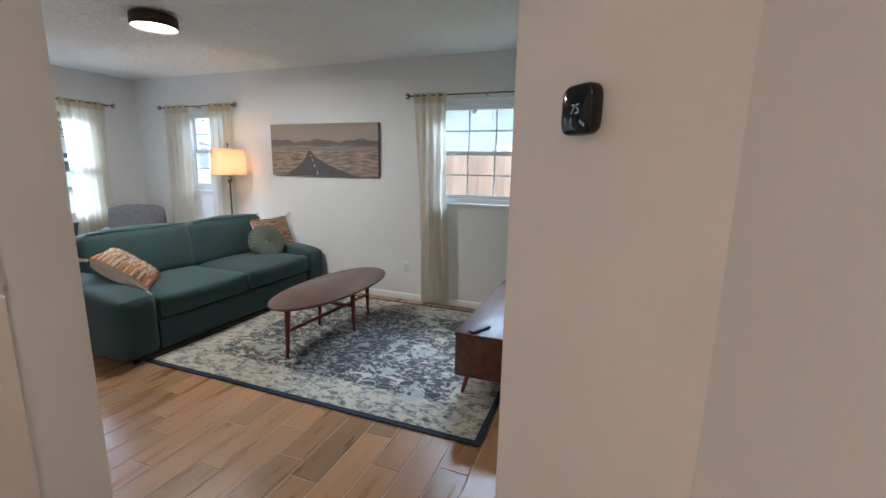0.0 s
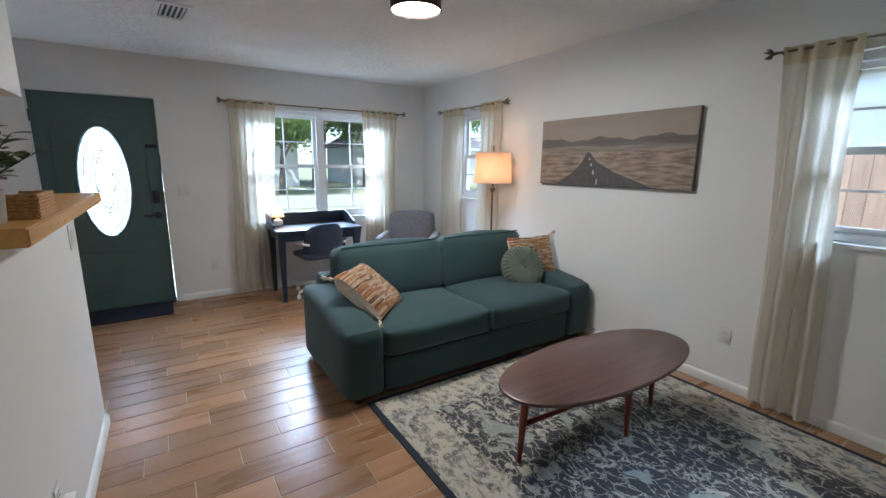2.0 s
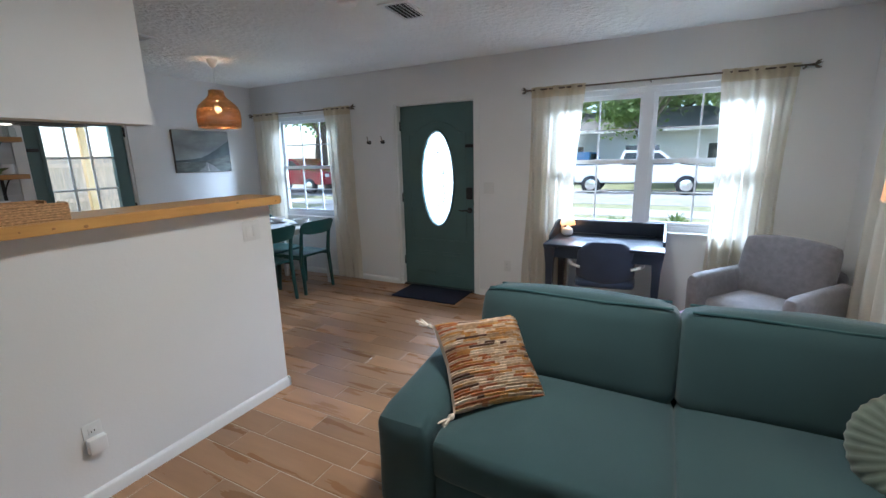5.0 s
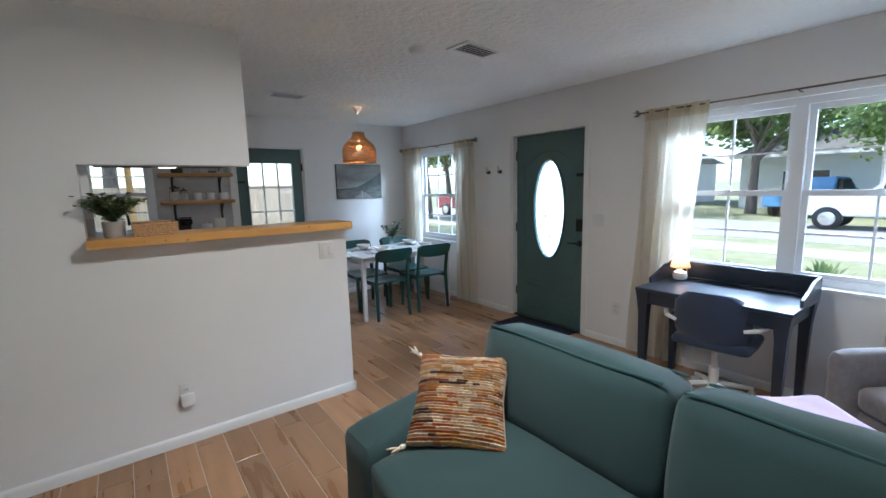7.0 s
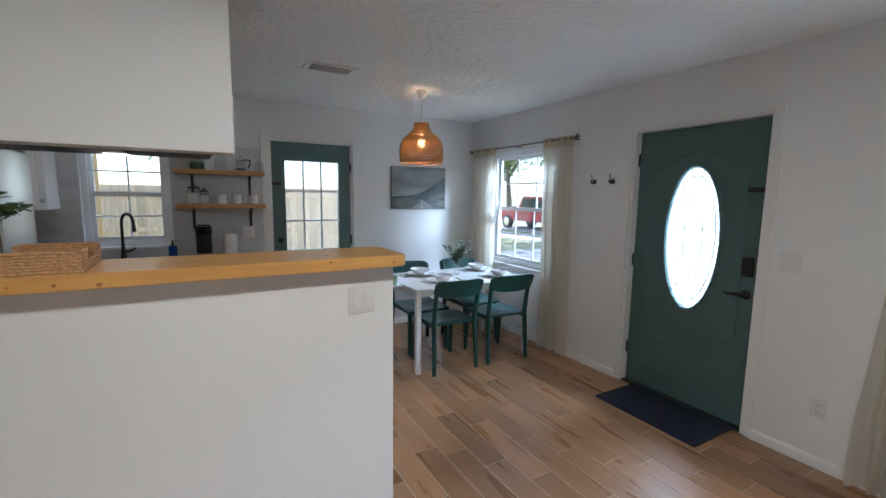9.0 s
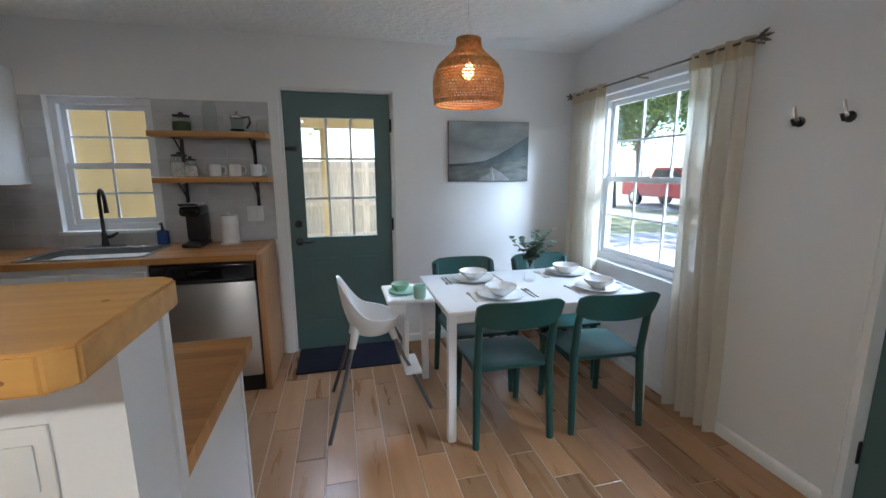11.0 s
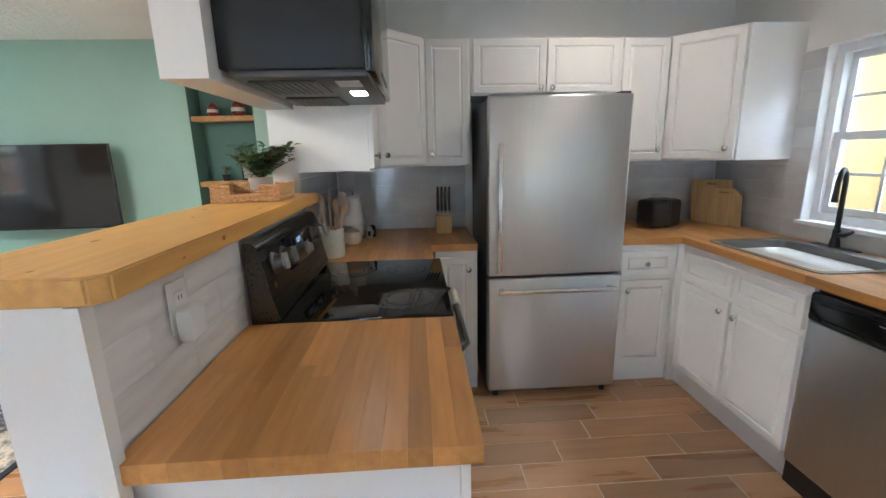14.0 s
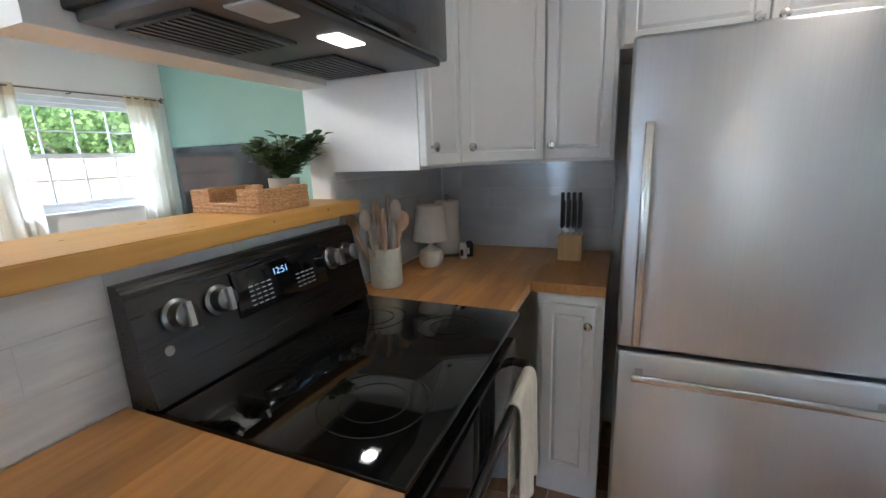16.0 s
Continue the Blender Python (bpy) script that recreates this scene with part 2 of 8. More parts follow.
def tube(bm, points, radius, seg=10, cap=True):
    """A round bar along points; radius may be one number or one for each point."""
    pts = [Vector(p) for p in points]
    rad = radius if isinstance(radius, (list, tuple)) else [radius] * len(pts)
    rings, side = [], None
    for i, p in enumerate(pts):
        d = (pts[min(i + 1, len(pts) - 1)] - pts[max(i - 1, 0)]).normalized()
        if side is None:
            side = d.orthogonal().normalized()
        side = (side - d * side.dot(d)).normalized()
        up = d.cross(side)
        rings.append([bm.verts.new(p + (side * math.cos(a) + up * math.sin(a)) * rad[i]) for a in (2 * math.pi * k / seg for k in range(seg))])
    for a, b in zip(rings, rings[1:]):
        for k in range(seg):
            bm.faces.new((a[k], a[(k + 1) % seg], b[(k + 1) % seg], b[k]))
    if cap:
        bm.faces.new(rings[0][::-1])
        bm.faces.new(rings[-1])
    return bm


def lathe(bm, profile, seg=24, m=None):
    """A turned shape: profile is (radius, height) from bottom to top."""
    rings = []
    for r, z in profile:
        ps = [Vector((r * math.cos(a), r * math.sin(a), z)) for a in (2 * math.pi * k / seg for k in range(seg))]
        rings.append([bm.verts.new(m @ q if m else q) for q in ps])
    for a, b in zip(rings, rings[1:]):
        for k in range(seg):
            bm.faces.new((a[k], a[(k + 1) % seg], b[(k + 1) % seg], b[k]))
    bm.faces.new(rings[0][::-1])
    bm.faces.new(rings[-1])
    return bm


def prism(bm, outline, z0, z1, m=None):
    """A plate with the given outline in x and y."""
    lo = [bm.verts.new(m @ Vector((x, y, z0)) if m else (x, y, z0)) for x, y in outline]
    hi = [bm.verts.new(m @ Vector((x, y, z1)) if m else (x, y, z1)) for x, y in outline]
    bm.faces.new(lo[::-1])
    bm.faces.new(hi)
    k = len(outline)
    for i in range(k):
        bm.faces.new((lo[i], lo[(i + 1) % k], hi[(i + 1) % k], hi[i]))
    return bm


def grid_sheet(bm, fn, nu, nv, closed_u=False):
    """A sheet of quads: fn(u, v) with u and v from 0 to 1."""
    rows = [[bm.verts.new(fn(i / nu, j / nv)) for i in range(nu if closed_u else nu + 1)] for j in range(nv + 1)]
    w = nu if closed_u else nu + 1
    for a, b in zip(rows, rows[1:]):
        for i in range(w if closed_u else nu):
            bm.faces.new((a[i], a[(i + 1) % w], b[(i + 1) % w], b[i]))
    return rows


def mesh_of(bm, name, mat, smooth=None):
    bmesh.ops.recalc_face_normals(bm, faces=bm.faces)
    me = bpy.data.meshes.new(name)
    bm.to_mesh(me)
    bm.free()
    me.materials.append(mat)
    if smooth:
        me.polygons.foreach_set("use_smooth", [True] * len(me.polygons))
        me.set_sharp_from_angle(angle=radians(smooth))
    return me


def thing(name, label, category, m=None, group="", kind=""):
    """An Empty at the base of a thing made of parts."""
    ob = new(name)
    ob.empty_display_size = 0.1
    if m is not None:
        ob.matrix_basis = m
    return tagged(ob, label, category, group, kind)


def part(name, bm, mat, parent, label="", smooth=40):
    ob = new(name, mesh_of(bm, name, mat, smooth))
    ob.parent = parent
    return tagged(ob, label)


def solo(name, bm, mat, label, category, kind="", group="", m=None, smooth=40):
    ob = new(name, mesh_of(bm, name, mat, smooth))
    if m is not None:
        ob.matrix_basis = m
    return tagged(ob, label, category, group, kind)


def bx(*a):
    bm = bmesh.new()
    box(bm, *a)
    return bm


def holes(bm, axis, w0, w1, u0, u1, z0, z1, openings):
    """A wall between w0 and w1 (its thickness), u0 to u1 along its run, with rectangular openings (u0, u1, z0, z1)."""
    us = sorted({u0, u1, *[o[0] for o in openings], *[o[1] for o in openings]})
    for a, b in zip(us, us[1:]):
        cuts = sorted((o[2], o[3]) for o in openings if o[0] <= a + 1e-6 and o[1] >= b - 1e-6)
        z = z0
        for c0, c1 in cuts + [(z1, z1)]:
            if c0 - z > 1e-4:
                box(bm, *((w0, w1, a, b) if axis == "x" else (a, b, w0, w1)), z, c0)
            z = c1


# ---- room shell ----
H = 2.437
XW, YN, YS, XT = -5.33, 4.575, -1.685, 0.28
WIN_W = (2.36, 3.98, 0.80, 2.03)
WIN_D = (-1.30, -0.22, 0.765, 2.03)
WIN_E = (-1.135, 0.10, 1.055, 2.03)
WIN_N = (-4.50, -3.86, 1.063, 2.03)
WIN_K = (-2.07, -1.435, 1.05, 1.965)
DOOR_F = (0.61, 1.595, -0.1, 2.065)
DOOR_B = (-3.755, -2.90, -0.1, 2.07)


def structure(name, bm, mat, label, category="wall"):
    return solo(name, bm, mat, label, category, "structure")


bm = bmesh.new()
holes(bm, "x", XW - 0.15, XW, YS - 0.15, YN + 0.15, -0.1, H + 0.02, [DOOR_F, WIN_W, WIN_D])
structure("wall_west", bm, M_WALL, "white painted front wall with door and two windows")
bm = bmesh.new()
holes(bm, "y", YN, YN + 0.15, XW, 0.75, -0.1, H + 0.02, [WIN_E, WIN_N])
structure("wall_north", bm, M_WALL, "white painted side wall with two windows")
bm = bmesh.new()
holes(bm, "y", YS - 0.15, YS, XW, 0.9, -0.1, H + 0.02, [DOOR_B, WIN_K])
structure("wall_south", bm, M_WALL, "white painted back wall with door and kitchen window")
# kitchen divider: low wall under the bar, hanging box over it, full wall beside
bm = bmesh.new()
box(bm, -3.03, -1.6, 1.044, 1.174, -0.1, 1.236)
box(bm, -1.6, -0.55, 1.044, 1.174, -0.1, H + 0.02)
box(bm, -2.425, -1.6, 1.044, 1.174, 1.667, H + 0.02)
structure("wall_divider", bm, M_WALL, "white divider wall with serving opening above a bar")
structure("wall_kitchen_east", bx(-0.69, -0.55, YS, 1.044, -0.1, H + 0.02), M_WALL, "white painted wall between kitchen and hall")
# wall with the arched niche
HALL_X, HALL_Y, HALL_END = 0.666, 1.66, 1.309
ARCH_Y, ARCH_R, ARCH_Z0, ARCH_Z1 = 2.175, 0.275, 0.12, 2.05
bm = bmesh.new()
box(bm, XT, 0.62, ARCH_Y + ARCH_R, YN, -0.1, H + 0.02)
box(bm, XT, 0.62, HALL_Y + 0.001, ARCH_Y - ARCH_R, -0.1, H + 0.02)
box(bm, XT, 0.62, ARCH_Y - ARCH_R, ARCH_Y + ARCH_R, -0.1, ARCH_Z0)
arc = [(ARCH_Y + ARCH_R * math.cos(a), ARCH_Z1 + ARCH_R * math.sin(a)) for a in (math.pi * k / 20 for k in range(21))]
for (y0, z0), (y1, z1) in zip(arc, arc[1:]):
    v = [bm.verts.new(p) for p in ((XT, y0, z0), (XT, y1, z1), (XT, y1, H + 0.02), (XT, y0, H + 0.02), (0.62, y0, z0), (0.62, y1, z1), (0.62, y1, H + 0.02), (0.62, y0, H + 0.02))]
    for f in ((0, 1, 2, 3), (4, 7, 6, 5), (0, 4, 5, 1), (2, 6, 7, 3)):
        bm.faces.new([v[i] for i in f])
structure("wall_east", bm, M_TEAL_WALL, "mint green accent wall with an arched niche")
bm = bmesh.new()
inner = [(ARCH_Y + (ARCH_R - 0.003) * math.cos(a), ARCH_Z1 + (ARCH_R - 0.003) * math.sin(a)) for a in (math.pi * k / 20 for k in range(21))]
inner = [(ARCH_Y + ARCH_R - 0.003, ARCH_Z0 + 0.003)] + inner + [(ARCH_Y - ARCH_R + 0.003, ARCH_Z0 + 0.003)]
ra = [bm.verts.new((XT + 0.004, y, z)) for y, z in inner]
rb = [bm.verts.new((0.50, y, z)) for y, z in inner]
for i in range(len(inner)):
    j = (i + 1) % len(inner)
    bm.faces.new((ra[i], ra[j], rb[j], rb[i]))
bm.faces.new(rb)
structure("niche_lining", bm, M_NICHE, "deep green painted inside of the arched niche", "niche")
# hall: slanted wall and its east side
a, b = Vector((XT, HALL_Y)), Vector((HALL_X, HALL_END))
bm = bmesh.new()
prism(bm, [tuple(a), tuple(b), (b.x + 0.12, b.y), (b.x + 0.12, HALL_Y)], -0.1, H + 0.02)
structure("wall_hall_slant", bm, M_PEACH, "slanted warm white hall wall")
structure("wall_hall_east", bx(HALL_X, 0.80, YS, HALL_END - 0.001, -0.1, H + 0.02), M_PEACH, "warm white hall wall")
structure("wall_hall_west", bx(-0.55, -0.546, YS, 1.044, 0.0, H), M_PEACH, "warm white painted hall side of the wall")
structure("ceiling", bx(XW - 0.15, 0.9, YS - 0.15, YN + 0.15, H, H + 0.12), M_CEIL, "white knockdown textured ceiling", "ceiling")


# ---- baseboards ----
def baseboard(p, q, out):
    """A board with a moulded top from p to q; out points into the room."""
    bm = bmesh.new()
    prof = [(0, 0), (0.016, 0), (0.016, 0.048), (0.011, 0.056), (0.006, 0.062), (0, 0.066)]
    lo = [bm.verts.new((p[0] + out[0] * d, p[1] + out[1] * d, z)) for d, z in prof]
    hi = [bm.verts.new((q[0] + out[0] * d, q[1] + out[1] * d, z)) for d, z in prof]
    for i in range(len(prof)):
        j = (i + 1) % len(prof)
        bm.faces.new((lo[i], lo[j], hi[j], hi[i]))
    bm.faces.new(lo)
    bm.faces.new(hi[::-1])
    return structure("baseboard", bm, M_TRIM, "white painted moulded baseboard", "baseboard")


baseboard((XW, YS), (XW, 0.58), (1, 0))
baseboard((XW, 1.63), (XW, YN), (1, 0))
baseboard((XW, YN), (XT, YN), (0, -1))
baseboard((XW, YS), (-3.825, YS), (0, 1))
baseboard((-3.046, 1.174), (-0.55, 1.174), (0, 1))
baseboard((-3.03, 0.98), (-3.03, 1.19), (-1, 0))
baseboard((XT, HALL_Y), (XT, YN), (-1, 0))
baseboard((XT, HALL_Y), (HALL_X, HALL_END), tuple((Vector((HALL_END - HALL_Y, XT - HALL_X)).normalized())))
baseboard((HALL_X, YS), (HALL_X, HALL_END), (-1, 0))
baseboard((-0.546, YS), (-0.546, 1.19), (1, 0))


# ---- windows ----
def window(name, axis, w, opening, sign, cols, rows, label, panels=1, mullion=0.07, sill=True):
    """A double-hung vinyl window: frame, meeting rail, sashes with bars, panes and a sill. w: the wall's inner face; sign: way to the outside."""
    u0, u1, z0, z1 = opening
    root = thing(name, label, "window", pose(*((w, (u0 + u1) / 2, z0) if axis == "x" else ((u0 + u1) / 2, w, z0))), kind="structure")
    inv = root.matrix_basis.inverted()

    def put(pname, boxes, mat, plabel="", parent=root):
        bm = bmesh.new()
        for ua, ub, da, db, za, zb in boxes:
            d0, d1 = w + sign * da, w + sign * db
            box(bm, *((d0, d1, ua, ub) if axis == "x" else (ua, ub, d0, d1)), za, zb)
        bmesh.ops.transform(bm, matrix=inv, verts=bm.verts)
        return part(pname, bm, mat, parent, plabel, smooth=None)

    f = 0.045
    put("window_frame", [(u0, u0 + f, 0.05, 0.14, z0, z1), (u1 - f, u1, 0.05, 0.14, z0, z1), (u0 + f, u1 - f, 0.05, 0.14, z1 - f, z1), (u0 + f, u1 - f, 0.05, 0.14, z0, z0 + f)], M_VINYL)
    if sill:
        put("window_sill", [(u0 - 0.02, u1 + 0.02, -0.025, 0.05, z0 - 0.022, z0 - 0.001)], M_TRIM, "white painted sill")
    wide = (u1 - u0 - 2 * f - (panels - 1) * mullion) / panels
    zr = (z0 + z1) / 2 - 0.005
    for k in range(panels):
        a = u0 + f + k * (wide + mullion)
        b = a + wide
        if k:
            put("mullion", [(a - mullion, a, 0.045, 0.14, z0 + f, z1 - f)], M_VINYL)
        for d0, za, zb in ((0.07, z0 + f, zr + 0.02), (0.095, zr - 0.02, z1 - f)):
            s = 0.035
            sash = put("sash", [(a, a + s, d0, d0 + 0.025, za, zb), (b - s, b, d0, d0 + 0.025, za, zb), (a + s, b - s, d0, d0 + 0.025, za, za + s), (a + s, b - s, d0, d0 + 0.025, zb - s, zb)], M_VINYL)
            bars = []
            for i in range(1, cols):
                x = a + s + (wide - 2 * s) * i / cols
                bars.append((x - 0.007, x + 0.007, d0 + 0.006, d0 + 0.018, za + s, zb - s))
            for j in range(1, rows):
                z = za + s + (zb - za - 2 * s) * j / rows
                bars.append((a + s, b - s, d0 + 0.0065, d0 + 0.0175, z - 0.007, z + 0.007))
            for q in bars:
                put("glazing_bar", [q], M_VINYL, "", sash)
            pane = put("pane", [(a + s, b - s, d0 + 0.0205, d0 + 0.0235, za + s, zb - s)], M_GLASS, "clear glass", sash)
            pane.visible_shadow = False
        put("sash_lock", [((a + b) / 2 - 0.02, (a + b) / 2 + 0.02, 0.06, 0.07, zr + 0.012, zr + 0.026)], M_VINYL)
    return root


window("window_1", "x", XW, WIN_W, -1, 2, 2, "double white vinyl window over the desk", panels=2)
window("window_2", "x", XW, WIN_D, -1, 3, 2, "white vinyl double-hung window beside the dining table")
window("window_3", "y", YN, WIN_E, 1, 4, 2, "white vinyl double-hung window with glazing bars")
window("window_4", "y", YN, WIN_N, 1, 2, 2, "narrow white vinyl window behind the floor lamp")
window("window_5", "y", YS, WIN_K, -1, 2, 2, "white kitchen window above the sink")


# ---- doors ----
def ring_panel(bm, x0, x1, z0, z1, cx, cz, rx, rz, y0, y1, n=56):
    """A slab from y0 to y1 with an oval hole."""
    angs = [2 * math.pi * k / n for k in range(n)]
    outer = []
    for a in angs:
        c, s = math.cos(a), math.sin(a)
        k = min(((x1 - cx) / c if c > 1e-9 else (x0 - cx) / c if c < -1e-9 else 1e9), ((z1 - cz) / s if s > 1e-9 else (z0 - cz) / s if s < -1e-9 else 1e9))
        outer.append([cx + k * c, cz + k * s])
    for px in (x0, x1):
        for pz in (z0, z1):
            i = min(range(n), key=lambda q: (outer[q][0] - px) ** 2 + (outer[q][1] - pz) ** 2)
            outer[i] = [px, pz]
    oval = [(cx + rx * math.cos(a), cz + rz * math.sin(a)) for a in angs]
    vs = [[bm.verts.new((p[0], y, p[1])) for p in pts] for y in (y0, y1) for pts in (outer, oval)]
    o0, i0, o1, i1 = vs
    for k in range(n):
        j = (k + 1) % n
        bm.faces.new((o0[k], o0[j], i0[j], i0[k]))
        bm.faces.new((o1[k], i1[k], i1[j], o1[j]))
        bm.faces.new((i0[k], i0[j], i1[j], i1[k]))
        bm.faces.new((o0[k], o1[k], o1[j], o0[j]))


def oval_tube(cx, cz, rx, rz, y, r, n=48):
    bm = bmesh.new()
    pts = [(cx + rx * math.cos(2 * math.pi * k / n), y, cz + rz * math.sin(2 * math.pi * k / n)) for k in range(n + 1)]
    return tube(bm, pts, r, 6)


def raised_frame(x0, x1, z0, z1, y, w=0.022, h=0.006):
    """A raised moulding round a door panel, proud of y towards -y, with a raised field inside."""
    bm = bmesh.new()
    for a, b, c, d in ((x0, x1, z0, z0 + w), (x0, x1, z1 - w, z1), (x0, x0 + w, z0 + w, z1 - w), (x1 - w, x1, z0 + w, z1 - w)):
        box(bm, a, b, y - h, y + 0.002, c, d)
    box(bm, x0 + w * 1.9, x1 - w * 1.9, y - h * 0.7, y + 0.002, z0 + w * 1.9, z1 - w * 1.9)
    return bm


def lever_handle(root, x, z, way, y=0.0):
    h = part("door_handle", lathe(bmesh.new(), [(0.030, 0), (0.032, 0.004), (0.028, 0.012), (0.012, 0.016), (0.011, 0.045)], 20, pose(x, y, z, 90)), M_BLACK, root, "dark bronze lever handle")
    bm = tube(bmesh.new(), [(x, y - 0.045, z), (x + way * 0.03, y - 0.05, z + 0.004), (x + way * 0.075, y - 0.05, z - 0.002), (x + way * 0.115, y - 0.047, z + 0.006)], [0.011, 0.010, 0.008, 0.006], 8)
    part("lever", bm, M_BLACK, h)


def hinges(root, x, zs, y=0.0):
    for z in zs:
        part("hinge", tube(bmesh.new(), [(x, y - 0.008, z - 0.05), (x, y - 0.008, z + 0.05)], 0.009, 8), M_BLACK, root, "black butt hinge")


M_LEADED = cloth_sheer("textured_leaded_glass", (0.82, 0.84, 0.85), 0.36, 0.8)
M_LEAD = material("lead_came", (0.60, 0.61, 0.61), 0.5, metal=0.0)

# front door: local x runs along the wall to the north, -y into the room
fd = thing("door_1", "green painted steel front door with an oval leaded window", "door", pose(-5.395, 0.646, 0.012, 0, 0, 90), kind="structure")
FW, FH = 0.912, 2.03
bm = bmesh.new()
ring_panel(bm, 0, FW, 0, FH, FW / 2, 1.235, 0.195, 0.515, 0.0, 0.045)
part("door_leaf", bm, M_DOOR, fd, smooth=None)
part("oval_trim", oval_tube(FW / 2, 1.235, 0.205, 0.525, -0.004, 0.014), M_DOOR, fd, "moulded green rim")
bm = bmesh.new()
prism(bm, [(FW / 2 + 0.197 * math.cos(2 * math.pi * k / 40), 1.235 + 0.517 * math.sin(2 * math.pi * k / 40)) for k in range(40)], 0.02, 0.026, Matrix.Rotation(radians(90), 4, "X") @ Matrix.Scale(-1, 4, (0, 0, 1)))
og = part("oval_glass", bm, M_LEADED, fd, "clear bevelled leaded glass", smooth=None)
og.visible_shadow = False
for rx, rz in ((0.155, 0.45), (0.10, 0.30)):
    part("came", oval_tube(FW / 2, 1.235, rx, rz, 0.018, 0.0055, 36), M_LEAD, og)
for k in range(14):
    a = 2 * math.pi * k / 14
    part("came", tube(bmesh.new(), [(FW / 2 + 0.155 * math.cos(a), 0.018, 1.235 + 0.45 * math.sin(a)), (FW / 2 + 0.195 * math.cos(a), 0.018, 1.235 + 0.515 * math.sin(a))], 0.005, 5), M_LEAD, og)
for s in (-1, 1):
    for zc, hh in ((1.235, 0.30), (1.235, 0.17), (1.36, 0.12), (1.10, 0.12)):
        pts = [(FW / 2 + s * 0.075 * math.sin(math.pi * q / 12), 0.018, zc - hh + 2 * hh * q / 12) for q in range(13)]
        part("came", tube(bmesh.new(), pts, 0.0045, 5), M_LEAD, og)
for x in (0.16, 0.51):
    for z0, z1 in ((0.13, 0.17), (0.36, 0.40)):
        part("raised_panel", raised_frame(x, x + 0.24, z0, z1 + 0.01, 0.0, 0.012, 0.007), M_DOOR, fd, smooth=None)
arch = [(0.11, -0.003, 0.60)] + [(0.11, -0.003, 1.72)] + [(0.11 + 0.69 * k / 16, -0.003, 1.72 + 0.10 * math.sin(math.pi * k / 16) ** 2 + (0.03 if 2 < k < 14 else 0)) for k in range(1, 16)] + [(0.80, -0.003, 1.72), (0.80, -0.003, 0.60)]
part("moulding", tube(bmesh.new(), arch, 0.007, 6), M_DOOR, fd)
part("moulding", tube(bmesh.new(), [(0.11, -0.003, 0.55), (0.80, -0.003, 0.55)], 0.007, 6), M_DOOR, fd)
lever_handle(fd, 0.845, 0.90, -1)
part("keypad_lock", rounded(0.812, 0.878, -0.032, 0.004, 1.02, 1.15, 0.012), M_BLACK, fd, "black keypad deadbolt")
part("night_latch", rounded(0.80, 0.895, -0.02, 0.002, 1.565, 1.60, 0.006), M_BLACK, fd, "black swing bar guard")
hinges(fd, -0.006, (0.28, 1.02, 1.82))

# white jamb of the front door
bm = bmesh.new()
for y0, y1, z0, z1 in ((0.612, 0.640, 0, 2.063), (1.564, 1.593, 0, 2.063), (0.640, 1.564, 2.046, 2.063)):
    box(bm, XW - 0.148, XW - 0.002, y0, y1, z0, z1)
for y0, y1, z0, z1 in ((0.575, 0.612, 0, 2.10), (1.593, 1.63, 0, 2.10), (0.612, 1.593, 2.063, 2.10)):
    box(bm, XW, XW + 0.008, y0, y1, z0, z1)
structure("trim_front_door", bm, M_TRIM, "thin white painted door jamb", "door frame")
structure("threshold_front", bx(-5.48, -5.345, 0.641, 1.563, -0.02, 0.010), M_STEEL_DARK, "dark metal door threshold", "threshold")

# back door: local x runs to the west, -y into the room
bd = thing("door_2", "green painted back door with nine glass panes", "door", pose(-2.929, -1.70, 0.012, 0, 0, 180), kind="structure")
BW, BH = 0.798, 2.035
bm = bmesh.new()
gx0, gx1, gz0, gz1 = 0.125, 0.673, 0.93, 1.85
for a, b, c, d in ((0, gx0, 0, BH), (gx1, BW, 0, BH), (gx0, gx1, 0, gz0), (gx0, gx1, gz1, BH)):
    box(bm, a, b, 0, 0.045, c, d)
part("door_leaf", bm, M_DOOR, bd, smooth=None)
bm = bmesh.new()
f = 0.03
for a, b, c, d in ((gx0 - f, gx0, gz0 - f, gz1 + f), (gx1, gx1 + f, gz0 - f, gz1 + f), (gx0, gx1, gz0 - f, gz0), (gx0, gx1, gz1, gz1 + f)):
    box(bm, a, b, -0.010, 0.002, c, d)
part("glazing_frame", bm, M_DOOR, bd, smooth=None)
for k in (1, 2):
    x = gx0 + (gx1 - gx0) * k / 3
    part("glazing_bar", bx(x - 0.009, x + 0.009, 0.012, 0.03, gz0, gz1), M_TRIM, bd, "slim white glazing bar", smooth=None)
    z = gz0 + (gz1 - gz0) * k / 3
    part("glazing_bar", bx(gx0, gx1, 0.0125, 0.0295, z - 0.009, z + 0.009), M_TRIM, bd, smooth=None)
for i in range(3):
    for j in range(3):
        x0 = gx0 + (gx1 - gx0) * i / 3
        z0 = gz0 + (gz1 - gz0) * j / 3
        pn = part("pane", bx(x0 + 0.004, x0 + 0.179, 0.020, 0.024, z0 + 0.004, z0 + 0.303), M_GLASS, bd, "clear glass", smooth=None)
        pn.visible_shadow = False
for x in (0.13, 0.46):
    part("raised_panel", raised_frame(x, x + 0.215, 0.22, 0.76, 0.0, 0.02, 0.008), M_DOOR, bd, smooth=None)
lever_handle(bd, 0.065, 0.90, 1)
part("deadbolt", lathe(bmesh.new(), [(0.028, 0), (0.028, 0.008), (0.02, 0.014), (0.01, 0.02)], 20, pose(0.065, 0, 1.04, 90)), M_BLACK, bd, "dark round deadbolt")
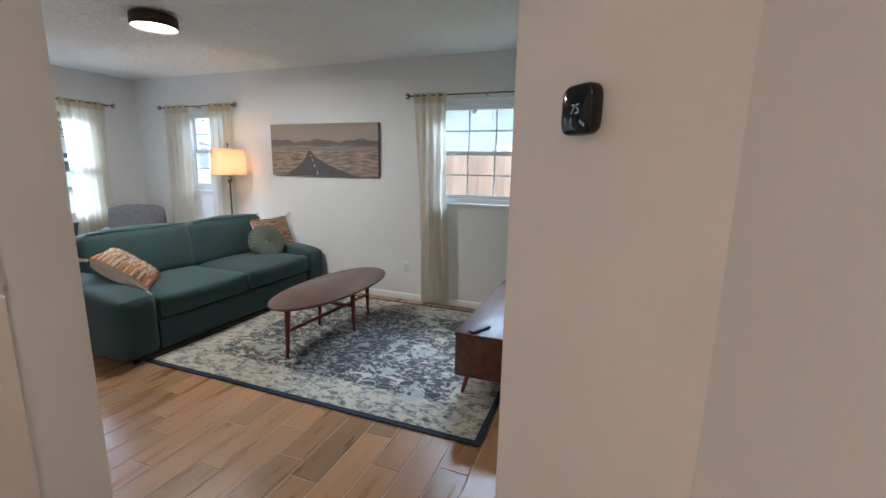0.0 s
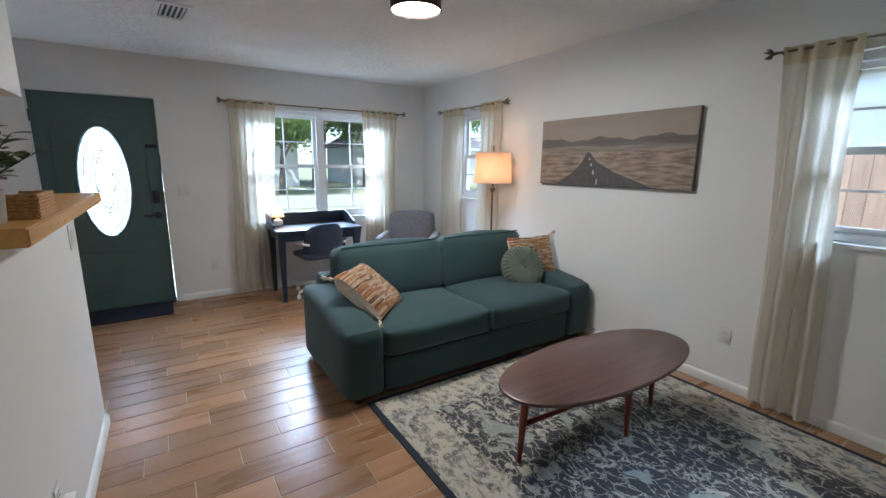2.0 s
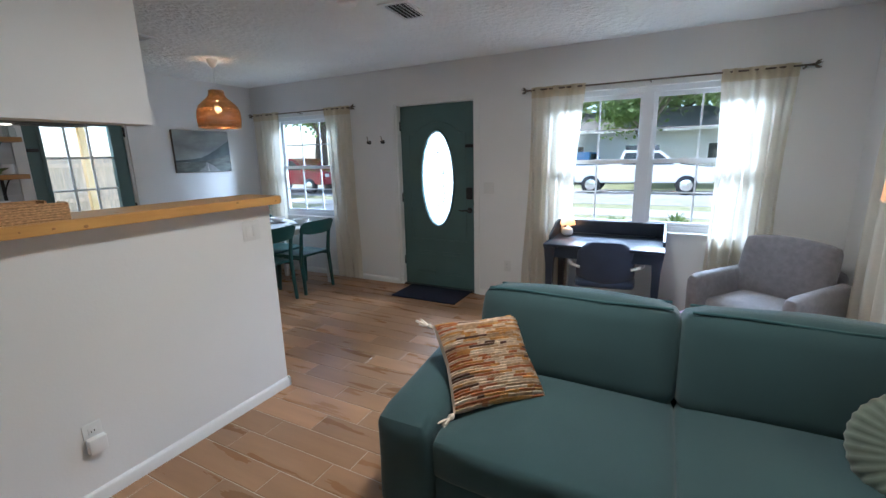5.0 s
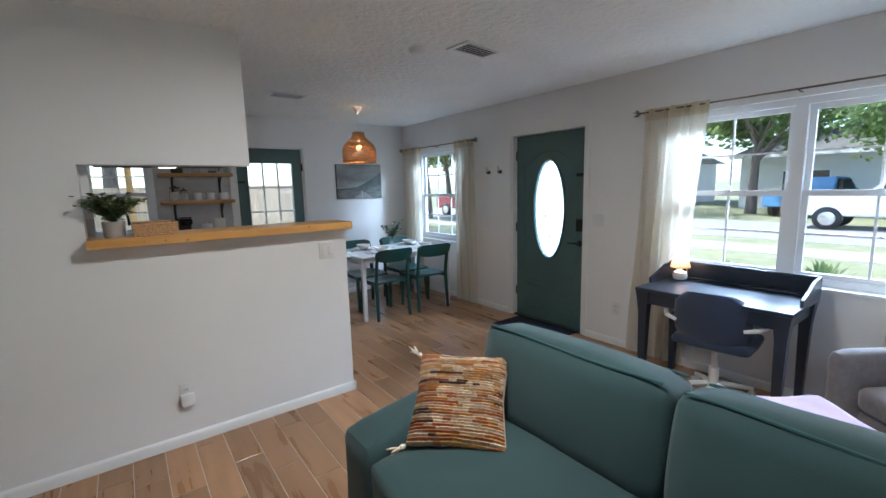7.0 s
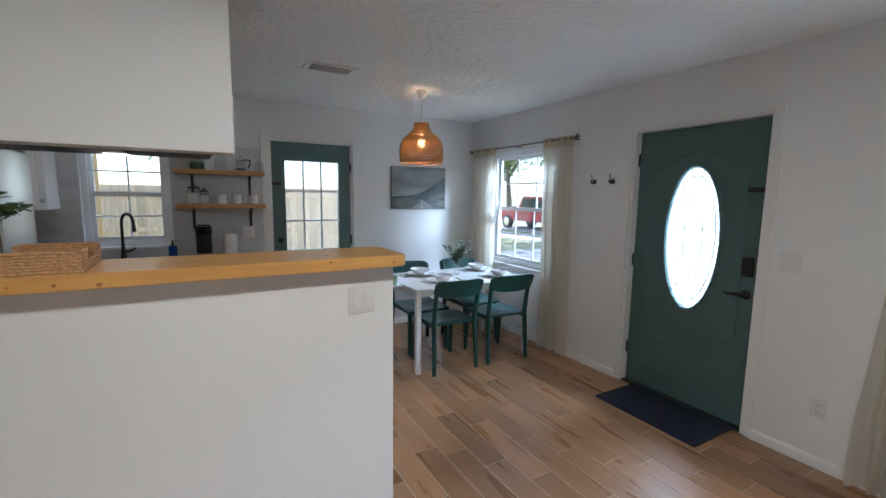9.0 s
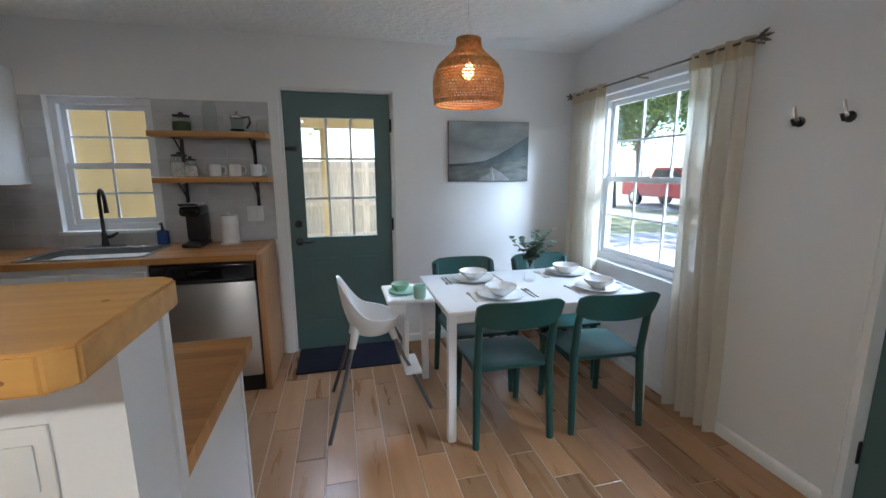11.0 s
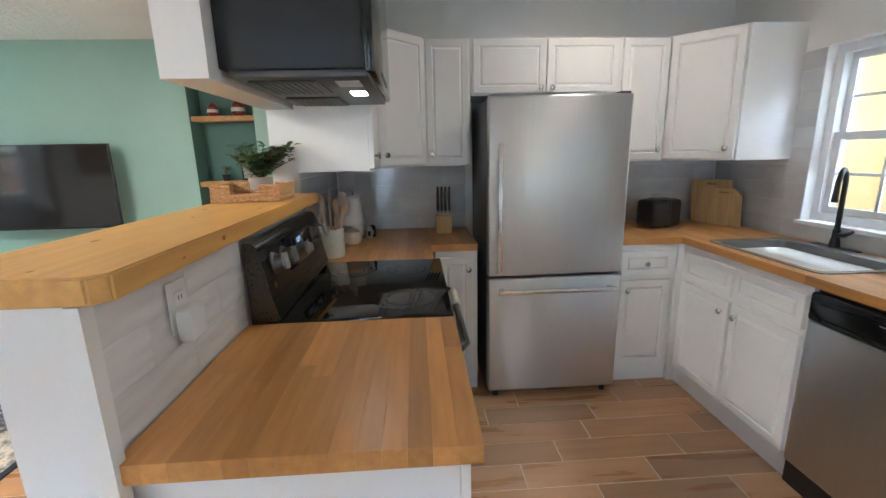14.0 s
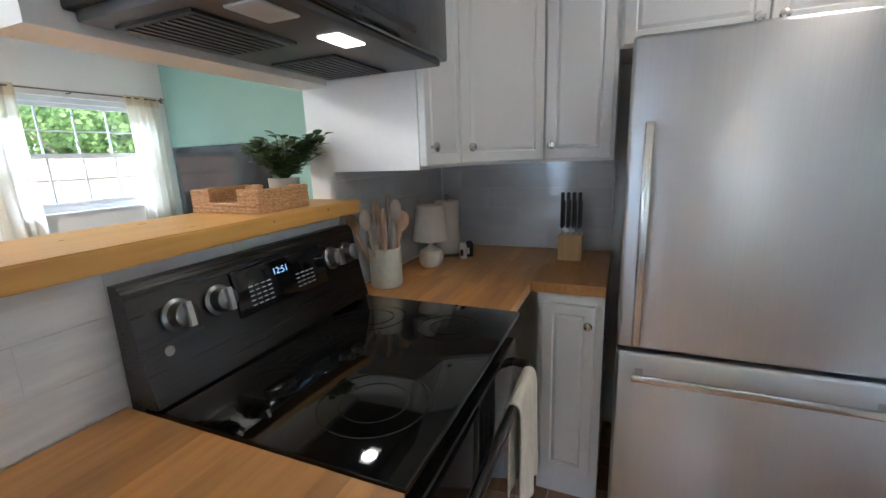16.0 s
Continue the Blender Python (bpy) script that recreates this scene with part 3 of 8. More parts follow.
part("night_latch", rounded(0.0, 0.085, -0.02, 0.002, 1.60, 1.63, 0.006), M_BLACK, bd)
hinges(bd, BW + 0.006, (0.30, 1.02, 1.80))
bm = bmesh.new()
for x0, x1, z0, z1 in ((-2.926, -2.902, 0, 2.068), (-3.753, -3.730, 0, 2.068), (-3.730, -2.926, 2.05, 2.068)):
    box(bm, x0, x1, YS - 0.148, YS - 0.002, z0, z1)
for x0, x1, z0, z1 in ((-2.902, -2.835, 0, 2.135), (-3.82, -3.753, 0, 2.135), (-3.753, -2.902, 2.068, 2.135)):
    box(bm, x0, x1, YS, YS + 0.018, z0, z1)
structure("trim_back_door", bm, M_TRIM, "white painted door casing", "door frame")

for nm, m, lab in (("door_mat", pose(-5.115, 1.14, 0.0), "dark navy door mat inside the front door"), ("door_mat", pose(-3.33, -1.475, 0.0, 0, 0, 90), "dark navy door mat at the back door")):
    solo(nm, rounded(-0.225, 0.225, -0.385, 0.385, 0.001, 0.013, 0.005), M_MAT, lab, "door mat", m=m)


# ---- kitchen cabinets ----
def panel_front(w, h, thick=0.02, rail=0.05):
    """A raised-panel door front: width along x, front towards -y."""
    bm = bmesh.new()
    box(bm, 0, w, -thick, 0, 0, h)
    bmesh.ops.recalc_face_normals(bm, faces=bm.faces)
    face = [f for f in bm.faces if f.normal.y < -0.9]
    rail = min(rail, 0.28 * min(w, h))
    bmesh.ops.inset_individual(bm, faces=face, thickness=0.004, depth=0.002)
    bmesh.ops.inset_individual(bm, faces=face, thickness=rail, depth=0.0)
    bmesh.ops.inset_individual(bm, faces=face, thickness=0.008, depth=-0.007)
    bmesh.ops.inset_individual(bm, faces=face, thickness=0.018, depth=0.007)
    return bm


KNOB = mesh_of(lathe(bmesh.new(), [(0.006, 0), (0.006, 0.012), (0.015, 0.016), (0.017, 0.022), (0.013, 0.028), (0.004, 0.030)], 14), "knob", M_CHROME, 40)


def front(root, x0, x1, z0, z1, knob=None, name="door", y=0.0):
    bm = panel_front(x1 - x0, z1 - z0)
    bmesh.ops.translate(bm, verts=bm.verts, vec=(x0, y, z0))
    d = part(name, bm, M_CAB, root, smooth=None)
    if knob:
        k = new("knob", KNOB)
        k.parent = d
        k.matrix_basis = pose(knob[0], y - 0.022, knob[1], 90)
    return d


def cabinet(label, m, w, d, h, fronts, toe=0.0, group=""):
    c = thing("cabinet", label, "cabinet", m, group)
    bm = bmesh.new()
    box(bm, 0, w, 0.0, d, toe, h)
    if toe:
        box(bm, 0, w, 0.014, d, 0.0, toe)
    part("body", bm, M_CAB, c, smooth=None)
    for q in fronts:
        front(c, *q)
    return c


UZ, UH = 1.382, 0.733
G = "wall cabinets of the kitchen"
cabinet("white wall cabinet beside the fridge", pose(-1.02, 0.43, UZ, 0, 0, -90), 0.279, 0.33, UH, [(0.012, 0.267, 0.012, 0.72, (0.04, 0.07))], 0, G)
cabinet("white wall cabinet over the fridge with two doors", pose(-1.02, 0.149, 1.79, 0, 0, -90), 0.908, 0.33, 0.325, [(0.012, 0.45, 0.012, 0.312, (0.42, 0.04)), (0.458, 0.896, 0.012, 0.312, (0.488, 0.04))], 0, G)
cabinet("narrow white wall cabinet", pose(-1.02, -0.761, UZ, 0, 0, -90), 0.311, 0.33, UH, [(0.012, 0.299, 0.012, 0.72, (0.26, 0.07))], 0, G)
cabinet("narrow white wall cabinet above the utensil jar", pose(-1.636, 0.71, UZ), 0.334, 0.33, UH, [(0.012, 0.325, 0.012, 0.72, (0.05, 0.07))], 0, G)
# open-backed stretch over the hood
cabinet("white wall cabinet above the hood", pose(-2.37, 0.70, 2.112), 0.732, 0.342, 0.32, [(0.01, 0.36, 0.01, 0.30, (0.33, 0.03)), (0.37, 0.722, 0.01, 0.30, (0.4, 0.03))], 0, G)
for (px, py, rz, kx), outline, lab in (
        ((-1.302, 0.713, -45, 0.05), [(-0.69, 1.042), (-1.300, 1.042), (-1.300, 0.712), (-1.02, 0.432), (-0.69, 0.432)], "white diagonal corner wall cabinet"),
        ((-1.02, -1.074, -135, 0.34), [(-0.69, -1.683), (-0.69, -1.074), (-1.02, -1.074), (-1.30, -1.354), (-1.30, -1.683)], "white diagonal corner wall cabinet by the window")):
    c = thing("cabinet", lab, "cabinet", pose(px, py, UZ, 0, 0, rz), G)
    bm = prism(bmesh.new(), outline, UZ, UZ + UH)
    bmesh.ops.transform(bm, matrix=c.matrix_basis.inverted(), verts=bm.verts)
    part("body", bm, M_CAB, c, smooth=None)
    front(c, 0.012, 0.384, 0.012, 0.72, (kx, 0.07), y=-0.004)
# base cabinets
GB = "base cabinets of the kitchen"
solo("corner_filler", rounded(-1.302, -1.25, -1.123, -1.0705, 0.0, 0.896, 0.002), M_CAB, "white filler strip in the corner of the base cabinets", "trim", kind="structure")
BHT = 0.90
cabinet("white base cabinet between stove and fridge", pose(-1.285, 0.395, 0, 0, 0, -90), 0.245, 0.59, BHT, [(0.02, 0.215, 0.13, 0.86, (0.19, 0.79))], 0.10, GB)
cabinet("white base cabinet with a drawer beside the fridge", pose(-1.285, -0.70, 0, 0, 0, -90), 0.37, 0.59, BHT, [(0.02, 0.335, 0.13, 0.68, (0.06, 0.62)), (0.02, 0.335, 0.71, 0.86, (0.17, 0.785), "drawer")], 0.10, GB)
cabinet("white sink base cabinet with two doors", pose(-1.29, -1.105, 0, 0, 0, 180), 0.86, 0.575, BHT, [(0.06, 0.44, 0.13, 0.68, (0.40, 0.62)), (0.46, 0.85, 0.13, 0.68, (0.50, 0.62)), (0.06, 0.44, 0.71, 0.86, None, "false_drawer"), (0.46, 0.85, 0.71, 0.86, None, "false_drawer")], 0.10, GB)
cabinet("white peninsula base cabinet with a plain end", pose(-2.965, 0.44, 0), 0.562, 0.60, BHT, [(0.02, 0.54, 0.13, 0.86, (0.48, 0.79))], 0.10, GB)
structure("panel_peninsula", bx(-2.985, -2.967, 0.425, 1.042, 0.0, 0.898), M_CAB, "white painted end panel of the peninsula", "panel")
structure("trim_peninsula", bx(-2.992, -2.96, 0.405, 0.424, 0.0, 0.897), M_TRIM, "white corner strip", "trim")
structure("trim_divider_end", bx(-3.036, -3.006, 1.018, 1.043, 0.0, 1.233), M_TRIM, "white corner strip", "trim")


def worktop(label, outline_boxes, axis):
    """A block of oak staves on a core: boxes of (x0, x1, y0, y1); axis: way the staves run."""
    root = thing("worktop", label, "worktop", pose(outline_boxes[0][0], outline_boxes[0][2], 0.9))
    inv = root.matrix_basis.inverted()
    rng = random.Random(len(label))
    for x0, x1, y0, y1 in outline_boxes:
        u0, u1, v0, v1 = (x0, x1, y0, y1) if axis == "x" else (y0, y1, x0, x1)
        rows = max(1, round((v1 - v0) / 0.046))
        for r in range(rows):
            a, b = v0 + (v1 - v0) * r / rows, v0 + (v1 - v0) * (r + 1) / rows
            u = u0
            while u < u1 - 1e-4:
                e = u + rng.uniform(0.22, 0.55)
                if e > u1 - 0.15:
                    e = u1
                dz = rng.uniform(0, 0.0004)
                bm = bmesh.new()
                g = 0.0002
                box(bm, *((u + g, e - g, a + g, b - g) if axis == "x" else (a + g, b - g, u + g, e - g)), 0.901, 0.9405 + dz)
                bmesh.ops.transform(bm, matrix=inv, verts=bm.verts)
                part("stave", bm, M_BUTCHER, root, smooth=None)
                u = e
    return root


worktop("oiled oak butcher block worktop on the peninsula", [(-3.024, -2.404, 0.384, 1.034)], "x")
worktop("oiled oak butcher block worktop in the corner by the stove", [(-1.636, -0.705, 0.42, 1.030), (-1.305, -0.705, 0.148, 0.42)], "x")
SX0, SX1, SY0, SY1 = -2.12, -1.44, -1.60, -1.15
worktop("oiled oak butcher block worktop round the sink", [(-2.772, SX0, -1.672, -1.085), (SX1, -0.705, -1.672, -1.085), (SX0, SX1, -1.672, SY0), (SX0, SX1, SY1, -1.085), (-1.305, -0.705, -1.085, -0.70)], "x")
solo("waterfall_panel", rounded(-2.814, -2.774, -1.684, -1.083, 0.0, 0.941, 0.003), material("oak_end_panel", (0.50, 0.27, 0.125), 0.42, var=0.2, scale=4, stretch=(14, 14, 1.0), alt=(0.36, 0.18, 0.075), altmix=0.8), "oak waterfall end panel beside the dishwasher", "panel", kind="structure")

# ---- bar ----
def wp(name, bm, mat, root, label="", smooth=40):
    """A part whose mesh is given in world coordinates."""
    top = root
    while top.parent:
        top = top.parent
    bmesh.ops.transform(bm, matrix=top.matrix_basis.inverted(), verts=bm.verts)
    return part(name, bm, mat, root, label, smooth)


bar = thing("bar_top", "thick amber pine bar plank with knots", "bar top", pose(-2.3, 1.145, 1.236))
bm = prism(bmesh.new(), [(-3.045, 0.995), (-3.02, 0.972), (-1.592, 0.972), (-1.592, 1.043), (-1.602, 1.043), (-1.602, 1.175), (-1.602, 1.297), (-3.02, 1.297), (-3.045, 1.274)], 1.237, 1.284)
bmesh.ops.bevel(bm, geom=bm.edges[:], offset=0.004, segments=2, affect="EDGES")
bmesh.ops.transform(bm, matrix=bar.matrix_basis.inverted(), verts=bm.verts)
part("plank", bm, M_PINE, bar)
rng = random.Random(5)
for k in range(14):
    x = rng.uniform(-3.0, -1.7)
    r = rng.uniform(0.0025, 0.006)
    side = k % 3
    m = pose(x, rng.uniform(1.03, 1.27), 1.2835) if side == 0 else pose(x, 1.2965 if side == 1 else 0.9725, rng.uniform(1.25, 1.272), -90 if side == 1 else 90)
    bm = bmesh.new()
    lathe(bm, [(r * 1.3, 0), (r, 0.0009)], 10, bar.matrix_basis.inverted() @ m @ Matrix.Diagonal((rng.uniform(0.5, 2.2), 1, 1, 1)))
    part("knot", bm, M_KNOT, bar, "dark knot")

# ---- dishwasher ----
dw = thing("dishwasher", "stainless steel dishwasher with a black control strip", "dishwasher", pose(-2.46, -1.10, 0))
wp("body", bx(-2.768, -2.158, -1.66, -1.115, 0.05, 0.897), M_BLACK, dw, smooth=None)
wp("door_panel", rounded(-2.762, -2.164, -1.116, -1.082, 0.115, 0.765, 0.006), M_STEEL, dw, "brushed steel door")
wp("control_strip", rounded(-2.762, -2.164, -1.116, -1.074, 0.768, 0.888, 0.012), M_BLACK_GLOSS, dw, "gloss black control strip")
wp("grip_recess", rounded(-2.70, -2.23, -1.076, -1.070, 0.775, 0.79, 0.003), M_BLACK, dw)
wp("badge", bx(-2.50, -2.43, -1.0745, -1.0725, 0.845, 0.850), M_CHROME, dw)
wp("kick_plate", bx(-2.765, -2.16, -1.14, -1.10, 0.0, 0.11), M_BLACK, dw, smooth=None)

# ---- fridge ----
fr = thing("refrigerator", "stainless steel bottom-freezer refrigerator", "refrigerator", pose(-1.06, -0.285, 0))
M_FR_SIDE = material("dark_grey_fridge_side", (0.075, 0.075, 0.078), 0.45, var=0.08, bump=0.1, bscale=300)
wp("body", rounded(-1.335, -0.72, -0.672, 0.103, 0.03, 1.735, 0.006), M_FR_SIDE, fr, "dark grey cabinet")
wp("upper_door", rounded(-1.405, -1.338, -0.674, 0.105, 0.765, 1.748, 0.014, 3), M_STEEL, fr, "brushed steel door")
wp("freezer_drawer", rounded(-1.405, -1.338, -0.674, 0.105, 0.045, 0.752, 0.014, 3), M_STEEL, fr, "brushed steel drawer front")
hd = wp("door_handle", rounded(-1.468, -1.452, 0.035, 0.062, 0.80, 1.50, 0.006), M_CHROME, fr, "flat steel bar handle")
for z in (0.84, 1.46):
    wp("bracket", bx(-1.455, -1.40, 0.040, 0.057, z - 0.012, z + 0.012), M_CHROME, hd)
hd = wp("drawer_handle", rounded(-1.468, -1.452, -0.625, 0.055, 0.672, 0.70, 0.006), M_CHROME, fr, "flat steel bar handle")
for y in (-0.60, 0.03):
    wp("bracket", bx(-1.455, -1.40, y - 0.012, y + 0.012, 0.677, 0.695), M_CHROME, hd)
wp("hinge_cap", rounded(-1.395, -1.30, -0.66, -0.60, 1.737, 1.76, 0.006), M_FR_SIDE, fr)
for y in (-0.62, 0.05):
    wp("foot", tube(bmesh.new(), [(-1.36, y, 0.0), (-1.36, y, 0.04)], 0.018, 10), M_BLACK, fr)

# ---- stove ----
st = thing("stove", "black stainless electric range with a glass cooktop", "stove", pose(-2.02, 0.72, 0))
SX, SE = -2.40, -1.64
wp("body", rounded(SX + 0.003, SE - 0.003, 0.44, 1.03, 0.03, 0.925, 0.006), M_STEEL_DARK, st)
M_COOKTOP = material("black_ceramic_glass", (0.004, 0.004, 0.004), 0.05, var=0.1, rvar=0.3)
ct = wp("cooktop", rounded(SX, SE, 0.385, 0.985, 0.926, 0.946, 0.006), M_COOKTOP, st, "glossy black ceramic cooktop")
M_RING = material("grey_burner_print", (0.028, 0.028, 0.028), 0.2, var=0.1)
for x, y, r in ((-2.22, 0.55, 0.115), (-2.22, 0.80, 0.075), (-1.82, 0.55, 0.09), (-1.82, 0.80, 0.10), (-2.02, 0.87, 0.05)):
    bm = bmesh.new()
    n = 40
    for rr in (r, r * 0.62):
        a = [bm.verts.new((x + rr * math.cos(2 * math.pi * k / n), y + rr * math.sin(2 * math.pi * k / n), 0.9466)) for k in range(n)]
        b = [bm.verts.new((x + (rr - 0.003) * math.cos(2 * math.pi * k / n), y + (rr - 0.003) * math.sin(2 * math.pi * k / n), 0.9466)) for k in range(n)]
        for k in range(n):
            bm.faces.new((a[k], a[(k + 1) % n], b[(k + 1) % n], b[k]))
    wp("burner_ring", bm, M_RING, ct)
bm = bmesh.new()
prof = [(0.985, 0.93), (0.935, 0.95), (0.955, 1.03), (0.985, 1.185), (1.0, 1.20), (1.025, 1.20), (1.025, 0.93)]
lo = [bm.verts.new((SX + 0.002, y, z)) for y, z in prof]
hi = [bm.verts.new((SE - 0.002, y, z)) for y, z in prof]
for i in range(len(prof)):
    j = (i + 1) % len(prof)
    bm.faces.new((lo[i], lo[j], hi[j], hi[i]))
bm.faces.new(lo)
bm.faces.new(hi[::-1])
bg = wp("control_panel", bm, M_STEEL_DARK, st, "black stainless back control panel", smooth=None)
tilt = pose(0, 0.9685, 1.105, -11)
bm = rounded(SX + 0.235, SE - 0.19, -0.008, 0.004, -0.055, 0.062, 0.003)
bmesh.ops.transform(bm, matrix=tilt, verts=bm.verts)
wp("display", bm, M_BLACK_GLOSS, bg, "black glass display")
M_DIGIT = material("blue_display_digits", (0.2, 0.35, 0.6), 0.5, emit=0.07, emit_colour=(0.45, 0.7, 1.0))
M_PRINT = material("pale_panel_print", (0.42, 0.42, 0.42), 0.5)
fc = bpy.data.curves.new("clock_text", "FONT")
fc.body, fc.size, fc.extrude = "12:51", 0.026, 0.0003
ck = new("clock", fc)
ck.data.materials.append(M_DIGIT)
ck.parent = bg
ck.matrix_basis = st.matrix_basis.inverted() @ tilt @ pose(SX + 0.36, -0.0092, 0.022, 90)
for i in range(4):
    for j in range(5):
        for xx in (SX + 0.275, SX + 0.44):
            bm = bx(xx + i * 0.02, xx + 0.013 + i * 0.02, -0.009, -0.0082, -0.036 + j * 0.012, -0.033 + j * 0.012)
            if xx < SX + 0.3 or j < 4:
                bmesh.ops.transform(bm, matrix=tilt, verts=bm.verts)
                wp("key_label", bm, M_PRINT, bg, smooth=None)
for x in (SX + 0.09, SX + 0.19, SE - 0.15, SE - 0.07):
    k = lathe(bmesh.new(), [(0.036, 0), (0.036, 0.006), (0.028, 0.010), (0.026, 0.036), (0.021, 0.040)], 20, tilt @ pose(x, -0.003, 0.01, 90))
    kn = wp("knob", k, material("graphite_steel", (0.22, 0.215, 0.21), 0.3, metal=1.0, var=0.05), bg, "dark steel control knob")
    b2 = bx(x - 0.006, x + 0.006, -0.052, -0.035, -0.016, 0.036)
    bmesh.ops.transform(b2, matrix=tilt, verts=b2.verts)
    wp("grip", b2, M_STEEL, kn)
wp("badge", (lambda b: (bmesh.ops.transform(b, matrix=tilt, verts=b.verts), b)[1])(lathe(bmesh.new(), [(0.011, 0), (0.011, 0.002)], 16, pose(SX + 0.055, 0.0, -0.055, 90))), M_CHROME, bg)
wp("oven_door", rounded(SX + 0.004, SE - 0.004, 0.395, 0.44, 0.24, 0.86, 0.008), M_BLACK_GLOSS, st, "gloss black oven door")
oh = wp("oven_handle", tube(bmesh.new(), [(SX + 0.05, 0.40, 0.80), (SX + 0.055, 0.355, 0.80), (SX + 0.09, 0.335, 0.80), (SE - 0.09, 0.335, 0.80), (SE - 0.055, 0.355, 0.80), (SE - 0.05, 0.40, 0.80)], 0.014, 10), M_STEEL_DARK, st, "dark steel bar handle")
wp("storage_drawer", rounded(SX + 0.004, SE - 0.004, 0.40, 0.44, 0.05, 0.225, 0.006), M_STEEL_DARK, st)
# towel over the oven handle
M_TOWEL = material("cream_cotton_towel", (0.72, 0.66, 0.56), 0.95, var=0.08, scale=20, bump=0.5, bscale=300, sheen=0.3)


def towel_pt(u, v):
    x = SE - 0.30 + 0.20 * u
    fold = 0.010 * math.sin(u * 22) * (0.3 + abs(v - 0.5) * 1.4)
    s = (v - 0.5) * 2
    if abs(s) < 0.12:
        a = s / 0.12 * math.pi / 2
        return (x, 0.335 - 0.020 * math.sin(a), 0.80 + 0.020 * math.cos(a))
    k = (abs(s) - 0.12) / 0.88
    drop = (0.34 if s > 0 else 0.26) * k
    return (x + 0.02 * (u - 0.5) * k, 0.335 - (0.022 + fold * 0.8) * (1 if s > 0 else -0.5), 0.80 - drop + 0.012 * math.sin(u * 9) * k)


bm = bmesh.new()
grid_sheet(bm, towel_pt, 26, 40)
tw = solo("towel", bm, M_TOWEL, "cream waffle towel hanging on the oven handle", "towel")
sm = tw.modifiers.new("thickness", "SOLIDIFY")
sm.thickness = 0.005

# ---- hood ----
hood = thing("range_hood", "gloss black over-the-range hood hung below white cabinets", "range hood", pose(-2.0, 0.82, 1.668))
HX0, HX1, HY0, HY1 = -2.368, -1.638, 0.60, 1.042
wp("body", rounded(HX0, HX1, HY0 + 0.03, HY1, 1.70, 2.108, 0.006), M_BLACK, hood, "satin black case")
wp("front_panel", rounded(HX0, HX1, HY0, HY0 + 0.029, 1.69, 2.108, 0.008), M_BLACK_GLOSS, hood, "gloss black door")
M_HOOD_GREY = material("grey_hood_underside", (0.10, 0.10, 0.105), 0.4, metal=0.6, var=0.1)
wp("underside", rounded(HX0 + 0.01, HX1 - 0.01, HY0 + 0.02, HY1 - 0.02, 1.678, 1.702, 0.006), M_HOOD_GREY, hood, "grey metal underside")
for x0, x1 in ((HX0 + 0.05, HX0 + 0.30), (HX1 - 0.30, HX1 - 0.05)):
    fl = wp("filter", bx(x0, x1, HY0 + 0.18, HY1 - 0.06, 1.672, 1.680), M_BLACK, hood, "mesh grease filter", smooth=None)
    for k in range(9):
        y = HY0 + 0.19 + k * 0.021
        wp("slat", bx(x0 + 0.01, x1 - 0.01, y, y + 0.008, 1.669, 1.673), M_HOOD_GREY, fl, smooth=None)
M_HOOD_LIGHT = material("warm_hood_lens", (1.0, 0.93, 0.8), 0.4, emit=0.6, emit_colour=(1.0, 0.88, 0.66))
wp("lamp_lens", rounded(-2.08, -1.98, 0.662, 0.718, 1.6735, 1.680, 0.003), M_HOOD_LIGHT, hood, "glowing lamp lens")
wp("lamp_lens", rounded(-2.30, -2.20, 0.655, 0.73, 1.6735, 1.680, 0.003), material("unlit_hood_lens", (0.5, 0.5, 0.5), 0.4), hood, "unlit lamp lens")
wp("grip", bx(-2.1, -1.85, HY0 - 0.003, HY0 + 0.004, 1.72, 1.735), M_BLACK, hood)


# ---- living room ----
def cushion_box(x0, x1, y0, y1, z0, z1, r=0.04, puff=0.02, nx=14, ny=14, nz=4):
    """A padded block: a box of many faces with rounded edges, whose sides bulge."""
    bm = bmesh.new()
    bmesh.ops.create_cube(bm, size=2.0)
    bmesh.ops.subdivide_edges(bm, edges=bm.edges[:], cuts=9, use_grid_fill=True)
    cx, cy, cz = (x0 + x1) / 2, (y0 + y1) / 2, (z0 + z1) / 2
    hx, hy, hz = (x1 - x0) / 2, (y1 - y0) / 2, (z1 - z0) / 2
    for v in bm.verts:
        p = Vector(v.co)
        q = Vector((p.x * hx, p.y * hy, p.z * hz))
        inner = Vector((max(-hx + r, min(hx - r, q.x)), max(-hy + r, min(hy - r, q.y)), max(-hz + r, min(hz - r, q.z))))
        d = q - inner
        if d.length > 1e-6:
            q = inner + d.normalized() * min(r, d.length if sum(abs(c) > 1e-6 for c in d) == 1 else r)
        b = puff
        if abs(p.z) > 0.99:
            q.z += math.copysign(b, p.z) * (1 - p.x ** 2) * (1 - p.y ** 2)
        if abs(p.x) > 0.99:
            q.x += math.copysign(b * 0.6, p.x) * (1 - p.z ** 2) * (1 - p.y ** 2)
        if abs(p.y) > 0.99:
            q.y += math.copysign(b * 0.6, p.y) * (1 - p.x ** 2) * (1 - p.z ** 2)
        n3 = noise.noise(Vector((q.x + cx, q.y + cy, q.z + cz)) * 5) * 0.006
        v.co = Vector((cx, cy, cz)) + q + q.normalized() * n3
    return bm


